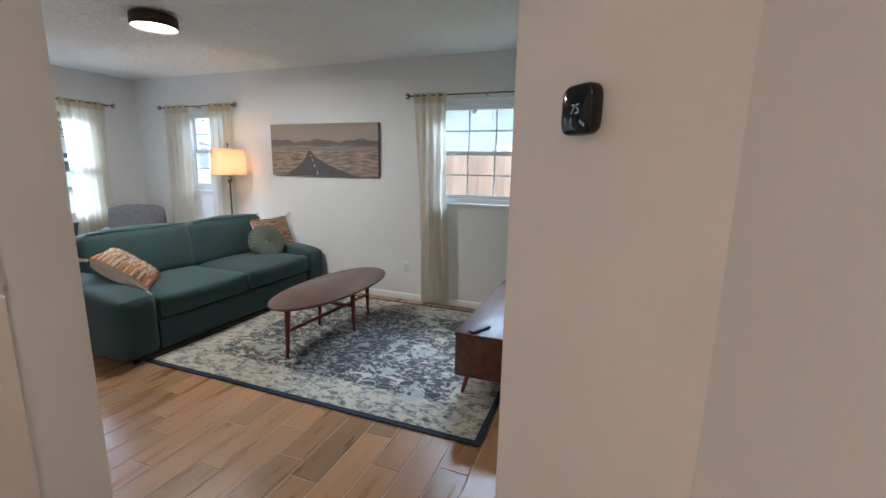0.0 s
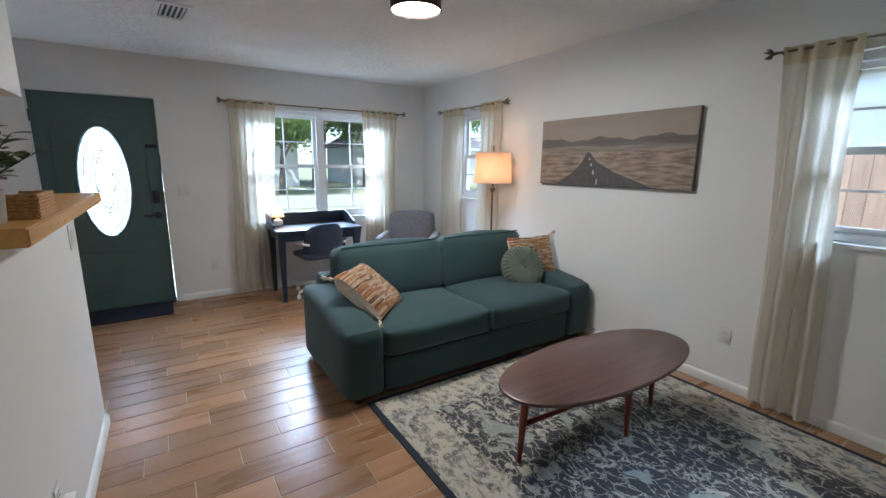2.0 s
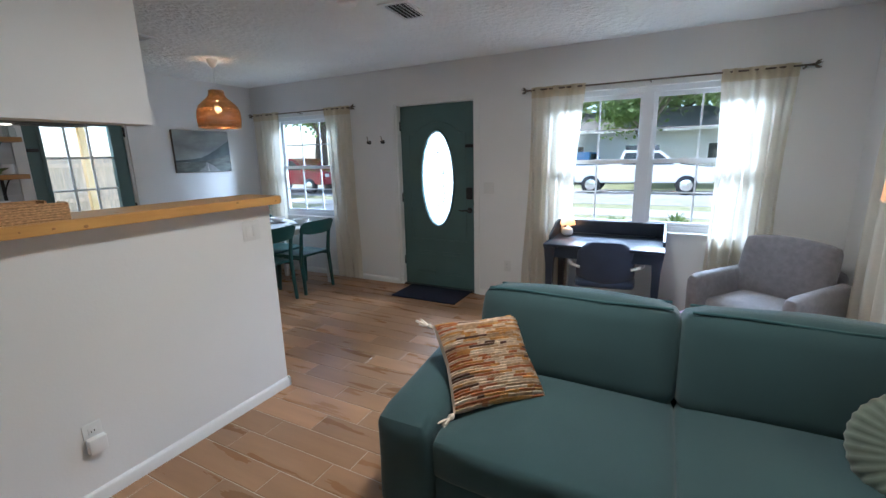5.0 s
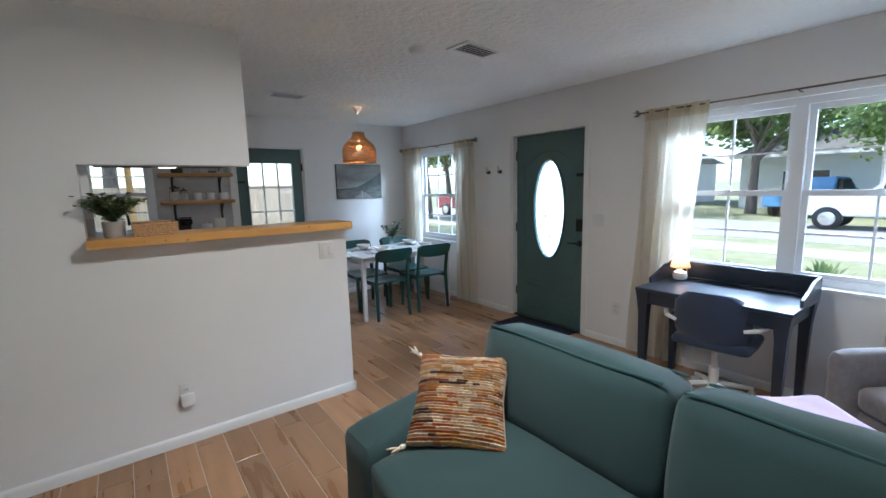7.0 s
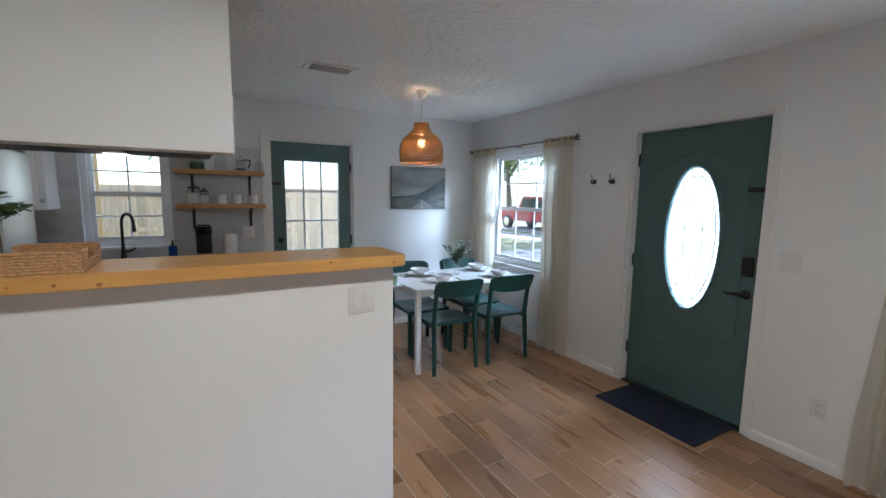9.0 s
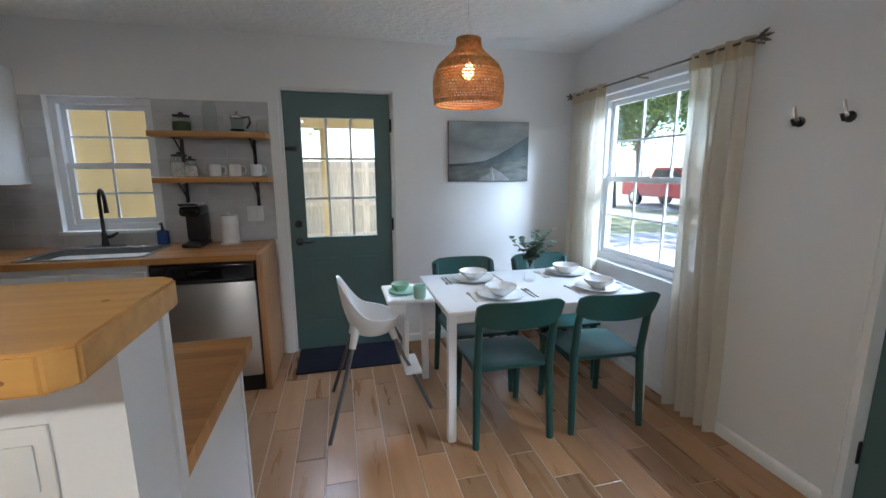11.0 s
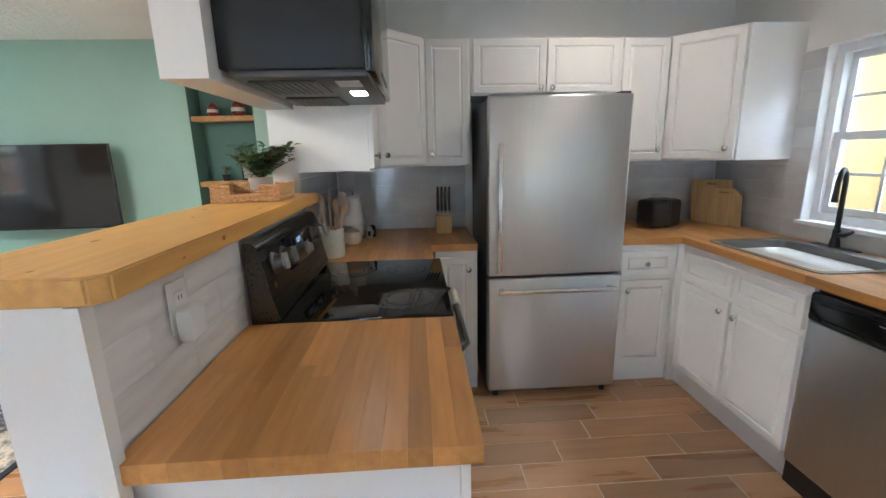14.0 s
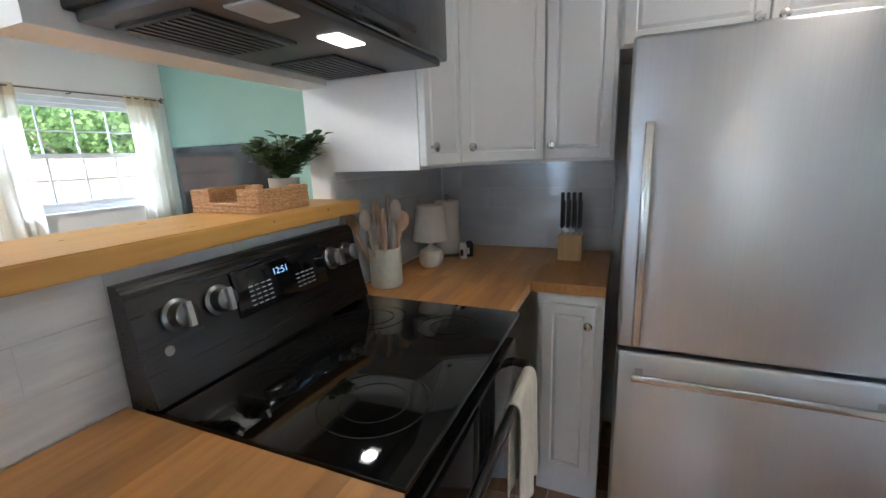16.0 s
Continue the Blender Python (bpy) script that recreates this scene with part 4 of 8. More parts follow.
sofa = thing("sofa", "teal woven two-seat sofa with wide flat arms", "sofa", pose(-2.95, 3.40, 0))
SF, SB, SA, SN = -2.435, -3.42, 2.35, 4.54
for y0 in (SA, SN - 0.265):
    bm = cushion_box(SB + 0.06, SF, y0, y0 + 0.265, 0.03, 0.56, 0.055, 0.008)
    for v in bm.verts:
        v.co.z -= 0.085 * max(0.0, (v.co.x - SB - 0.25) / (SF - SB - 0.25)) ** 1.3 * max(0.0, (v.co.z - 0.1) / 0.46)
    wp("arm", bm, M_SOFA, sofa, "wide upholstered arm sloping to the front")
wp("base", cushion_box(SB + 0.02, SF - 0.02, SA + 0.266, SN - 0.266, 0.03, 0.262, 0.025, 0.003), M_SOFA, sofa, "upholstered base")
wp("back_frame", cushion_box(SB, SB + 0.17, SA + 0.13, SN - 0.13, 0.03, 0.63, 0.04, 0.006), M_SOFA, sofa, "upholstered back")
mid = (SA + SN) / 2
for y0, y1 in ((SA + 0.268, mid - 0.005), (mid + 0.005, SN - 0.268)):
    wp("seat_cushion", cushion_box(SB + 0.25, SF + 0.01, y0, y1, 0.263, 0.45, 0.04, 0.03), M_SOFA, sofa, "thick seat cushion")
    bc = cushion_box(-0.115, 0.115, y0 - 0.055 if y0 < mid - 0.5 else y0, y1 if y0 < mid - 0.5 else y1 + 0.055, 0, 0.43, 0.055, 0.03)
    bmesh.ops.transform(bc, matrix=pose(SB + 0.27, 0, 0.41, 0, -9), verts=bc.verts)
    cu = wp("back_cushion", bc, M_SOFA, sofa, "loose back cushion")
    ya, yb = (y0 - 0.02, y1 - 0.03) if y0 < mid - 0.5 else (y0 + 0.03, y1 + 0.02)
    for xx in (0.095, -0.095):
        wp("piping", tube(bmesh.new(), [pose(SB + 0.27, 0, 0.41, 0, -9) @ Vector((xx, ya + (yb - ya) * k / 8, 0.425 + 0.004 * math.sin(k))) for k in range(9)], 0.006, 6), M_PIPING, cu)
for x in (SB + 0.1, SF - 0.06):
    for y in (SA + 0.1, SN - 0.1):
        wp("leg", tube(bmesh.new(), [(x, y, 0.0), (x, y, 0.035)], 0.025, 10), M_BLACK, sofa)


def facing(at, normal, spin=0.0):
    """A pose whose -y side looks along normal, turned by spin about it."""
    n_ = Vector(normal).normalized()
    x_ = Vector((0, 0, 1)).cross(n_).normalized()
    z_ = n_.cross(x_)
    m_ = Matrix((x_, -n_, z_)).transposed().to_4x4()
    return Matrix.Translation(at) @ m_ @ pose(0, 0, 0, 0, spin)


def striped_pillow(label, m):
    """A square cushion of chunky woven strips with a tassel at each corner."""
    p = thing("throw_pillow", label, "cushion", m, "striped cushions")
    rng = random.Random(11)
    s = 0.21

    def shape(u, v, side):
        a, b = u * 2 - 1, v * 2 - 1
        pin = 1 - 0.07 * (1 - abs(a)) * abs(b) - 0.07 * (1 - abs(b)) * abs(a)
        th = 0.075 * ((1 - a ** 4) * (1 - b ** 4)) ** 0.5
        return Vector((a * s * (1 - 0.08 * (1 - b * b) * 0.3) * pin, side * (th + 0.004), b * s * pin))

    bm = bmesh.new()
    grid_sheet(bm, lambda u, v: shape(u, v, 1), 14, 14)
    grid_sheet(bm, lambda u, v: shape(u, v, -1) * 0.985, 14, 14)
    bmesh.ops.remove_doubles(bm, verts=bm.verts, dist=0.012)
    part("cover", bm, M_CREAM, p, "cream cotton cover")
    groups = [bmesh.new() for _ in STRIP_MATS]
    nrow = 34
    for j in range(nrow):
        v0, v1 = j / nrow, (j + 1.0) / nrow
        u = 0.02
        while u < 0.98:
            e = min(0.98, u + rng.uniform(0.06, 0.30))
            g = groups[rng.choice((0, 0, 0, 1, 1, 2, 2, 3, 5, 5))]
            k = 4
            top, bot = [], []
            for i in range(k + 1):
                uu = u + (e - u) * i / k
                wob = rng.uniform(-0.006, 0.006)
                a = shape(uu, max(0, min(1, v0 + wob)), -1)
                b = shape(uu, max(0, min(1, v1 + wob)), -1)
                mm = shape(uu, (v0 + v1) / 2, -1) + Vector((0, -0.008 - rng.uniform(0, 0.004), 0))
                top.append((g.verts.new(a), g.verts.new(mm), g.verts.new(b)))
            for q, r in zip(top, top[1:]):
                g.faces.new((q[0], q[1], r[1], r[0]))
                g.faces.new((q[1], q[2], r[2], r[1]))
            u = e
    for g, mt in zip(groups, STRIP_MATS):
        part("woven_strip", g, mt, p, smooth=60)["kind"] = "stuff"
    for a, b in ((-1, -1), (1, -1), (-1, 1), (1, 1)):
        c = Vector((a * s * 0.98, 0, b * s * 0.98))
        d = Vector((a, 0, b * 0.6)).normalized()
        bm = bmesh.new()
        tube(bm, [c, c + d * 0.015, c + d * 0.025], [0.008, 0.014, 0.010], 8)
        for q in range(9):
            w = Vector((rng.uniform(-1, 1), rng.uniform(-1, 1), rng.uniform(-1, 1))) * 0.018
            tube(bm, [c + d * 0.022, c + d * 0.05 + w * 0.6, c + d * 0.075 + w], [0.005, 0.005, 0.003], 5)
        part("tassel", bm, M_CREAM, p, "cream yarn tassel")
    return p


M_CREAM = material("cream_yarn", (0.66, 0.57, 0.46), 0.95, var=0.1, scale=40, sheen=0.3)
STRIP_MATS = [material(nm, c, 0.95, var=0.25, scale=60, bump=0.5, bscale=300, sheen=0.3) for nm, c in (
    ("cream_yarn_strip", (0.68, 0.58, 0.45)), ("rust_yarn_strip", (0.38, 0.13, 0.04)), ("ochre_yarn_strip", (0.52, 0.28, 0.08)),
    ("brown_yarn_strip", (0.10, 0.045, 0.025)), ("plum_yarn_strip", (0.09, 0.04, 0.04)), ("sand_yarn_strip", (0.48, 0.34, 0.20)))]
striped_pillow("rust and cream striped cushion leaning on the sofa arm", facing((-2.85, 2.685, 0.585), (0.441, 0.403, 0.784), 0))
striped_pillow("rust and cream striped cushion behind a round one", facing((-2.93, 4.30, 0.615), (0.80, -0.38, 0.42), -4))
rp = thing("round_pillow", "round sage velvet cushion with pleats and a button", "cushion", pose(-2.84, 4.11, 0.575, 62, 0, 75))
M_SAGE = material("sage_velvet", (0.105, 0.13, 0.10), 0.85, var=0.15, scale=20, sheen=0.25)


def pleat(u, v):
    a = 2 * math.pi * u
    r = 0.195 * math.sin(math.pi * v) ** 0.55 if 0 < v < 1 else 0.0
    z = 0.085 * math.cos(math.pi * v)
    k = math.sin(math.pi * v)
    w = 1 + 0.035 * math.cos(a * 34) * (0.4 + 0.6 * (1 - k))
    dip = -0.03 * math.exp(-(r / 0.035) ** 2) * math.copysign(1, z)
    return Vector((max(r, 0.001) * w * math.cos(a), max(r, 0.001) * w * math.sin(a), z * (0.75 + 0.25 * k) + dip + 0.0045 * math.cos(a * 34) * math.copysign(1, z) * k))


bm = bmesh.new()
grid_sheet(bm, pleat, 136, 22, True)
part("cover", bm, M_SAGE, rp, smooth=80)
part("button", lathe(bmesh.new(), [(0.004, 0.052), (0.016, 0.056), (0.014, 0.064), (0.004, 0.068)], 14), M_SAGE, rp)

# rug
RX0, RX1, RY0, RY1 = -2.455, 0.01, 2.485, 4.435


def rug_material(name, ground, motif, tint, dark_from, lines, spots=False):
    """Faded loom pattern: broken dark islands, blue-grey clouds and pale branching lines on a cream ground."""
    m = bpy.data.materials.new(name)
    t, n, l, p = nodes_of(m)
    co = n.new("ShaderNodeTexCoord")

    def nz(scale, detail, rough, dist=0.0, vec=None):
        q = n.new("ShaderNodeTexNoise")
        q.inputs["Scale"].default_value, q.inputs["Detail"].default_value = scale, detail
        q.inputs["Roughness"].default_value, q.inputs["Distortion"].default_value = rough, dist
        l.new(vec or co.outputs["Object"], q.inputs["Vector"])
        return q

    def ramp(src, a_, b_):
        r = n.new("ShaderNodeMapRange")
        r.inputs[1].default_value, r.inputs[2].default_value = a_, b_
        l.new(src, r.inputs[0])
        return r.outputs[0]

    def times(a_, b_):
        q = n.new("ShaderNodeMath")
        q.operation, q.use_clamp = "MULTIPLY", True
        l.new(a_, q.inputs[0])
        if isinstance(b_, float):
            q.inputs[1].default_value = b_
        else:
            l.new(b_, q.inputs[1])
        return q.outputs[0]

    def mix(f_, a_, b_):
        q = n.new("ShaderNodeMixRGB")
        l.new(f_, q.inputs[0])
        for s_, v_ in ((1, a_), (2, b_)):
            if isinstance(v_, tuple):
                q.inputs[s_].default_value = (*v_, 1)
            else:
                l.new(v_, q.inputs[s_])
        return q.outputs[0]

    warp = n.new("ShaderNodeMixRGB")
    warp.inputs[0].default_value = 0.10
    l.new(co.outputs["Object"], warp.inputs[1])
    l.new(nz(5, 3, 0.6).outputs["Color"], warp.inputs[2])
    stretch = n.new("ShaderNodeMapping")
    stretch.inputs["Scale"].default_value = (1.0, 1.7, 1.0)
    l.new(warp.outputs[0], stretch.inputs["Vector"])
    wv = stretch.outputs["Vector"]
    wear = ramp(nz(55, 4, 0.8).outputs[0], 0.36, 0.56)
    clouds = ramp(nz(5.5, 3, 0.6, 0.6).outputs[0], 0.56, 0.64)
    col = mix(times(clouds, 0.7), ground, tint)
    vo = n.new("ShaderNodeTexVoronoi")
    vo.inputs["Scale"].default_value = 15.0 if spots else 11.0
    l.new(wv, vo.inputs["Vector"])
    if spots:
        some = ramp(nz(6, 2, 0.5).outputs[0], 0.40, 0.46)
        dark = times(times(ramp(vo.outputs["Distance"], 0.42, 0.34), some), wear)
        col = mix(times(dark, 0.85), col, motif)
        patch = times(ramp(nz(14, 5, 0.65, 1.0, wv).outputs[0], 0.50, 0.54), wear)
        col = mix(times(patch, 0.7), col, motif)
    else:
        vo.feature = "DISTANCE_TO_EDGE"
        isl = ramp(nz(9.5, 5, 0.62, 1.2, wv).outputs[0], dark_from, dark_from + 0.035)
        bite = ramp(nz(26, 4, 0.7, 0.5).outputs[0], 0.36, 0.43)
        open_ = ramp(clouds, 0.75, 0.35)
        col = mix(times(times(times(isl, bite), open_), 0.95), col, motif)
        fine = times(ramp(vo.outputs["Distance"], 0.05, 0.02), lines)
        col = mix(times(fine, wear), col, ground)
    l.new(col, p.inputs["Base Color"])
    p.inputs["Roughness"].default_value = 0.95
    p.inputs["Sheen Weight"].default_value = 0.15
    bp = n.new("ShaderNodeBump")
    bp.inputs["Strength"].default_value = 0.35
    bp.inputs["Distance"].default_value = 0.004
    l.new(nz(350, 2, 0.5).outputs[0], bp.inputs["Height"])
    l.new(bp.outputs[0], p.inputs["Normal"])
    return m


rug = thing("rug", "distressed cream, blue-grey and navy woven rug", "rug", pose((RX0 + RX1) / 2, (RY0 + RY1) / 2, 0.001))
M_RUG_F = rug_material("rug_field", (0.50, 0.47, 0.39), (0.016, 0.022, 0.037), (0.21, 0.265, 0.275), 0.40, 0.9)
M_RUG_B = rug_material("rug_border", (0.50, 0.46, 0.37), (0.04, 0.05, 0.065), (0.33, 0.38, 0.38), 0.5, 0.5, True)
M_RUG_E = material("rug_navy_edge", (0.018, 0.026, 0.045), 0.95, var=0.4, scale=30, bump=0.4, bscale=300)


def ring(bm, a, b, z0, z1):
    xs0, xs1, ys0, ys1 = RX0 + a, RX1 - a, RY0 + a, RY1 - a
    xi0, xi1, yi0, yi1 = RX0 + b, RX1 - b, RY0 + b, RY1 - b
    for q in ((xs0, xs1, ys0, yi0), (xs0, xs1, yi1, ys1), (xs0, xi0, yi0, yi1), (xi1, xs1, yi0, yi1)):
        box(bm, *q, z0, z1)
    return bm


wp("edge", ring(bmesh.new(), 0.0, 0.035, 0.0015, 0.010), M_RUG_E, rug, "navy bound edge", None)
wp("border", ring(bmesh.new(), 0.035, 0.30, 0.0015, 0.0115), M_RUG_B, rug, "cream border with spotted motifs", None)
wp("field", bx(RX0 + 0.301, RX1 - 0.301, RY0 + 0.301, RY1 - 0.301, 0.0015, 0.0115), M_RUG_F, rug, "faded navy and cream field", None)

# coffee table
ctb = thing("coffee_table", "oval walnut coffee table on four tapered legs", "coffee table", pose(-1.515, 3.44, 0.011))
bm = bmesh.new()
n = 56
rows = [(0.95, 0.412), (0.99, 0.418), (1.0, 0.426), (0.995, 0.434), (0.985, 0.437)]
rr = []
for k, z in rows:
    rr.append([bm.verts.new((0.275 * k * math.copysign(abs(math.cos(2 * math.pi * i / n)) ** 0.9, math.cos(2 * math.pi * i / n)), 0.67 * k * math.copysign(abs(math.sin(2 * math.pi * i / n)) ** 0.92, math.sin(2 * math.pi * i / n)), z - 0.011)) for i in range(n)])
for a, b in zip(rr, rr[1:]):
    for i in range(n):
        bm.faces.new((a[i], a[(i + 1) % n], b[(i + 1) % n], b[i]))
bm.faces.new(rr[0][::-1])
bm.faces.new(rr[-1])
part("tabletop", bm, M_WALNUT_TOP, ctb, "dark brown oval top")
LEGS = ((-0.045, -0.535), (0.115, 0.10), (0.0, 0.52), (-0.25, 0.11))
for x, y in LEGS:
    part("leg", tube(bmesh.new(), [(x * 1.0, y, 0.0), (x * 0.97, y * 0.985, 0.10), (x * 0.93, y * 0.96, 0.34), (x * 0.92, y * 0.955, 0.402)], [0.012, 0.015, 0.022, 0.020], 12), M_CHERRY, ctb, "tapered red-brown leg")
for (x0, y0), (x1, y1), z in ((LEGS[0], LEGS[2], 0.20), (LEGS[1], LEGS[3], 0.225)):
    part("stretcher", tube(bmesh.new(), [(x0 * 0.95, y0 * 0.97, z), (x1 * 0.95, y1 * 0.97, z)], 0.014, 8), M_CHERRY, ctb)
for x, y in LEGS:
    part("rail", tube(bmesh.new(), [(x * 0.92, y * 0.95, 0.385), (0, y * 0.2, 0.385)], 0.016, 8), M_CHERRY, ctb)

# media console
con = thing("media_console", "walnut media console on angled wooden legs", "console", pose(-0.07, 3.525, 0))
CX0, CX1, CY0, CY1 = -0.265, 0.125, 2.868, 4.182
wp("top", rounded(CX0 - 0.002, CX1, CY0 - 0.004, CY1 + 0.004, 0.418, 0.437, 0.003), M_WALNUT, con, "walnut veneer top")
wp("bottom", bx(CX0 + 0.004, CX1, CY0, CY1, 0.165, 0.182), M_WALNUT, con, smooth=None)
for y in (CY0, CY1 - 0.018):
    wp("side_panel", rounded(CX0 + 0.002, CX1, y, y + 0.018, 0.1825, 0.4175, 0.002), M_WALNUT, con)
wp("back_panel", bx(CX1 - 0.012, CX1 - 0.002, CY0 + 0.019, CY1 - 0.019, 0.183, 0.417), M_WALNUT, con, smooth=None)
for k in range(3):
    y0 = CY0 + 0.022 + k * (CY1 - CY0 - 0.04) / 3
    dr = wp("drawer_front", rounded(CX0 + 0.004, CX0 + 0.022, y0, y0 + (CY1 - CY0 - 0.04) / 3 - 0.004, 0.186, 0.413, 0.002), M_WALNUT, con)
for x, y, sx, sy in ((CX0 + 0.06, CY0 + 0.12, -1, -1), (CX1 - 0.06, CY0 + 0.12, 1, -1), (CX0 + 0.06, CY1 - 0.12, -1, 1), (CX1 - 0.06, CY1 - 0.12, 1, 1)):
    wp("leg", tube(bmesh.new(), [(x + sx * 0.03, y + sy * 0.04, 0.012 if x < 0.0 else 0.0), (x, y, 0.166)], [0.011, 0.02], 10), M_CHERRY, con)
rm = thing("remote_control", "slim black remote control lying on the console", "remote control", pose(-0.135, 2.945, 0.4375, 0, 0, 62))
part("case", rounded(-0.075, 0.075, -0.02, 0.02, 0, 0.016, 0.006), M_BLACK, rm)
for k in range(4):
    part("button", rounded(-0.055 + k * 0.028, -0.040 + k * 0.028, -0.008, 0.008, 0.0155, 0.018, 0.002), M_FR_SIDE, rm)

# television on its wall arm
tv = thing("television", "flat black television on a swing wall bracket", "television", pose(XT, 3.55, 1.24))
M_SCREEN = material("dark_glossy_screen", (0.006, 0.0065, 0.008), 0.12, var=0.1)
tm = pose(0.075, 3.64, 1.244, 0, 0, -90 + 0.5)
b = rounded(-0.61, 0.61, -0.012, 0.014, -0.352, 0.352, 0.006)
bmesh.ops.transform(b, matrix=tm, verts=b.verts)
wp("case", b, M_BLACK, tv, "slim black case")
b = bx(-0.602, 0.602, -0.0145, -0.0125, -0.335, 0.344)
bmesh.ops.transform(b, matrix=tm, verts=b.verts)
wp("screen", b, M_SCREEN, tv, "dark glossy screen", None)
b = rounded(-0.46, 0.46, 0.0142, 0.06, -0.335, 0.06, 0.02, 3)
bmesh.ops.transform(b, matrix=tm, verts=b.verts)
wp("back_cover", b, M_BLACK, tv)
wp("wall_plate", rounded(XT - 0.025, XT - 0.001, 3.45, 3.72, 1.10, 1.36, 0.004), M_BLACK, tv)
for z in (1.17, 1.29):
    wp("arm", tube(bmesh.new(), [(XT - 0.02, 3.58, z), (0.18, 3.50, z), (0.13, 3.60, z)], 0.014, 8), M_BLACK, tv)



# ---- curtains ----
def curtain(axis, w, a, b, z1, z0, inward, seed, spread=0.0, lean=0.0):
    """A gathered sheer panel from a to b along the wall, hung from a rod pocket."""
    rng = random.Random(seed)
    folds = max(4, round(abs(b - a) / 0.085))
    ph = [rng.uniform(0, 6.28) for _ in range(4)]
    root = thing("curtain", "sheer cream cotton curtain panel hanging to the floor", "curtain", pose(*((w, (a + b) / 2, 0) if axis == "x" else ((a + b) / 2, w, 0))), "curtains")

    def pt(u, v):
        z = z1 + (z0 - z1) * v
        amp = 0.012 + 0.029 * min(1, v * 3)
        d = amp * math.sin(2 * math.pi * folds * u + ph[0] + 0.8 * math.sin(3 * v + ph[1])) + 0.010 * math.sin(2 * math.pi * folds * 0.45 * u + ph[2] + 2 * v)
        mid = (a + b) / 2 + lean * v
        s = mid + (a + (b - a) * u - (a + b) / 2) * (1 + spread * v - 0.10 * math.sin(math.pi * min(1, v * 1.2)))
        s += 0.008 * math.sin(2 * math.pi * folds * u * 0.5 + ph[3] + 3 * v)
        return (w + inward * (0.075 + d), s, z) if axis == "x" else (s, w + inward * (0.075 + d), z)

    bm = bmesh.new()
    grid_sheet(bm, lambda u, v: pt(u, v), folds * 10, 26)
    wp("panel", bm, M_CURTAIN, root, "sheer cotton panel", 80)
    bm = bmesh.new()

    def hem(u, v):
        q = Vector(pt(u, v * 0.045))
        q[0 if axis == "x" else 1] += inward * 0.004
        return q

    grid_sheet(bm, hem, folds * 10, 3)
    wp("header", bm, M_CURTAIN_HEM, root, "doubled rod pocket", 80)
    return root


def curtain_rod(axis, w, a, b, z, inward):
    root = thing("curtain_rod", "thin bronze curtain rod with finials", "curtain rod", pose(*((w, (a + b) / 2, z) if axis == "x" else ((a + b) / 2, w, z))), "curtain rods")
    q = (lambda s, d, zz: (w + inward * d, s, zz)) if axis == "x" else (lambda s, d, zz: (s, w + inward * d, zz))
    wp("rod", tube(bmesh.new(), [q(a, 0.075, z), q(b, 0.075, z)], 0.007, 8), M_ROD, root)
    for s, e in ((a, -1), (b, 1)):
        bm = tube(bmesh.new(), [q(s, 0.075, z), q(s + e * 0.008, 0.075, z), q(s + e * 0.02, 0.075, z)], [0.007, 0.011, 0.006], 10)
        for k in range(5):
            c_, n_ = math.cos(1.257 * k + 0.3) * 0.02, math.sin(1.257 * k + 0.3) * 0.02
            tube(bm, [q(s + e * 0.015, 0.075, z), q(s + e * 0.032, 0.075 + c_, z + n_), q(s + e * 0.055, 0.075 + c_ * 1.5, z + n_ * 1.5)], [0.003, 0.0085, 0.001], 6)
        wp("finial", bm, M_ROD, root, "bronze leaf cluster finial")
    for s in (a + 0.03, (a + b) / 2, b - 0.03):
        wp("bracket", tube(bmesh.new(), [q(s, 0.0, z - 0.01), q(s, 0.05, z - 0.012), q(s, 0.075, z - 0.008)], 0.006, 6), M_ROD, root)


Z_ROD = 2.068
for axis, w, inward, rod, panels in (
        ("x", XW, 1, (2.15, 4.20), ((2.18, 2.66, -0.06), (3.66, 4.14, 0.0))),
        ("x", XW, 1, (-1.58, 0.06), ((-1.54, -1.10, 0.0), (-0.36, 0.03, 0.06))),
        ("y", YN, -1, (-1.33, 0.165), ((-1.29, -0.96, 0.05), (-0.175, 0.15, 0.0))),
        ("y", YN, -1, (-4.77, -3.60), ((-4.72, -4.34, 0.0), (-3.99, -3.63, 0.0)))):
    curtain_rod(axis, w, rod[0], rod[1], Z_ROD, inward)
    for k, (a, b, lean) in enumerate(panels):
        curtain(axis, w, a, b, Z_ROD + 0.022, 0.03, inward, int(100 * abs(a)) + k, -0.05, lean)

# ---- lamps ----
M_SHADE = cloth_sheer("warm_linen_shade", (0.74, 0.53, 0.37), 0.0, 0.55)
cl = thing("ceiling_lamp", "round dark bronze flush ceiling lamp with a lit diffuser", "ceiling lamp", pose(-2.63, 2.935, 2.34))
part("canopy", lathe(bmesh.new(), [(0.06, 0.075), (0.07, 0.08), (0.07, 0.0965)], 28), M_ROD, cl)
bm = bmesh.new()
n = 40
rings = []
for r, z in ((0.150, 0.0), (0.152, 0.002), (0.152, 0.074), (0.150, 0.076), (0.05, 0.077), (0.05, 0.073), (0.145, 0.072), (0.145, 0.0)):
    rings.append([bm.verts.new((r * math.cos(2 * math.pi * k / n), r * math.sin(2 * math.pi * k / n), z)) for k in range(n)])
for a, b in zip(rings, rings[1:] + rings[:1]):
    for k in range(n):
        bm.faces.new((a[k], a[(k + 1) % n], b[(k + 1) % n], b[k]))
part("shade", bm, material("dark_bronze_shade", (0.045, 0.026, 0.018), 0.45, metal=0.4), cl, "dark bronze drum")
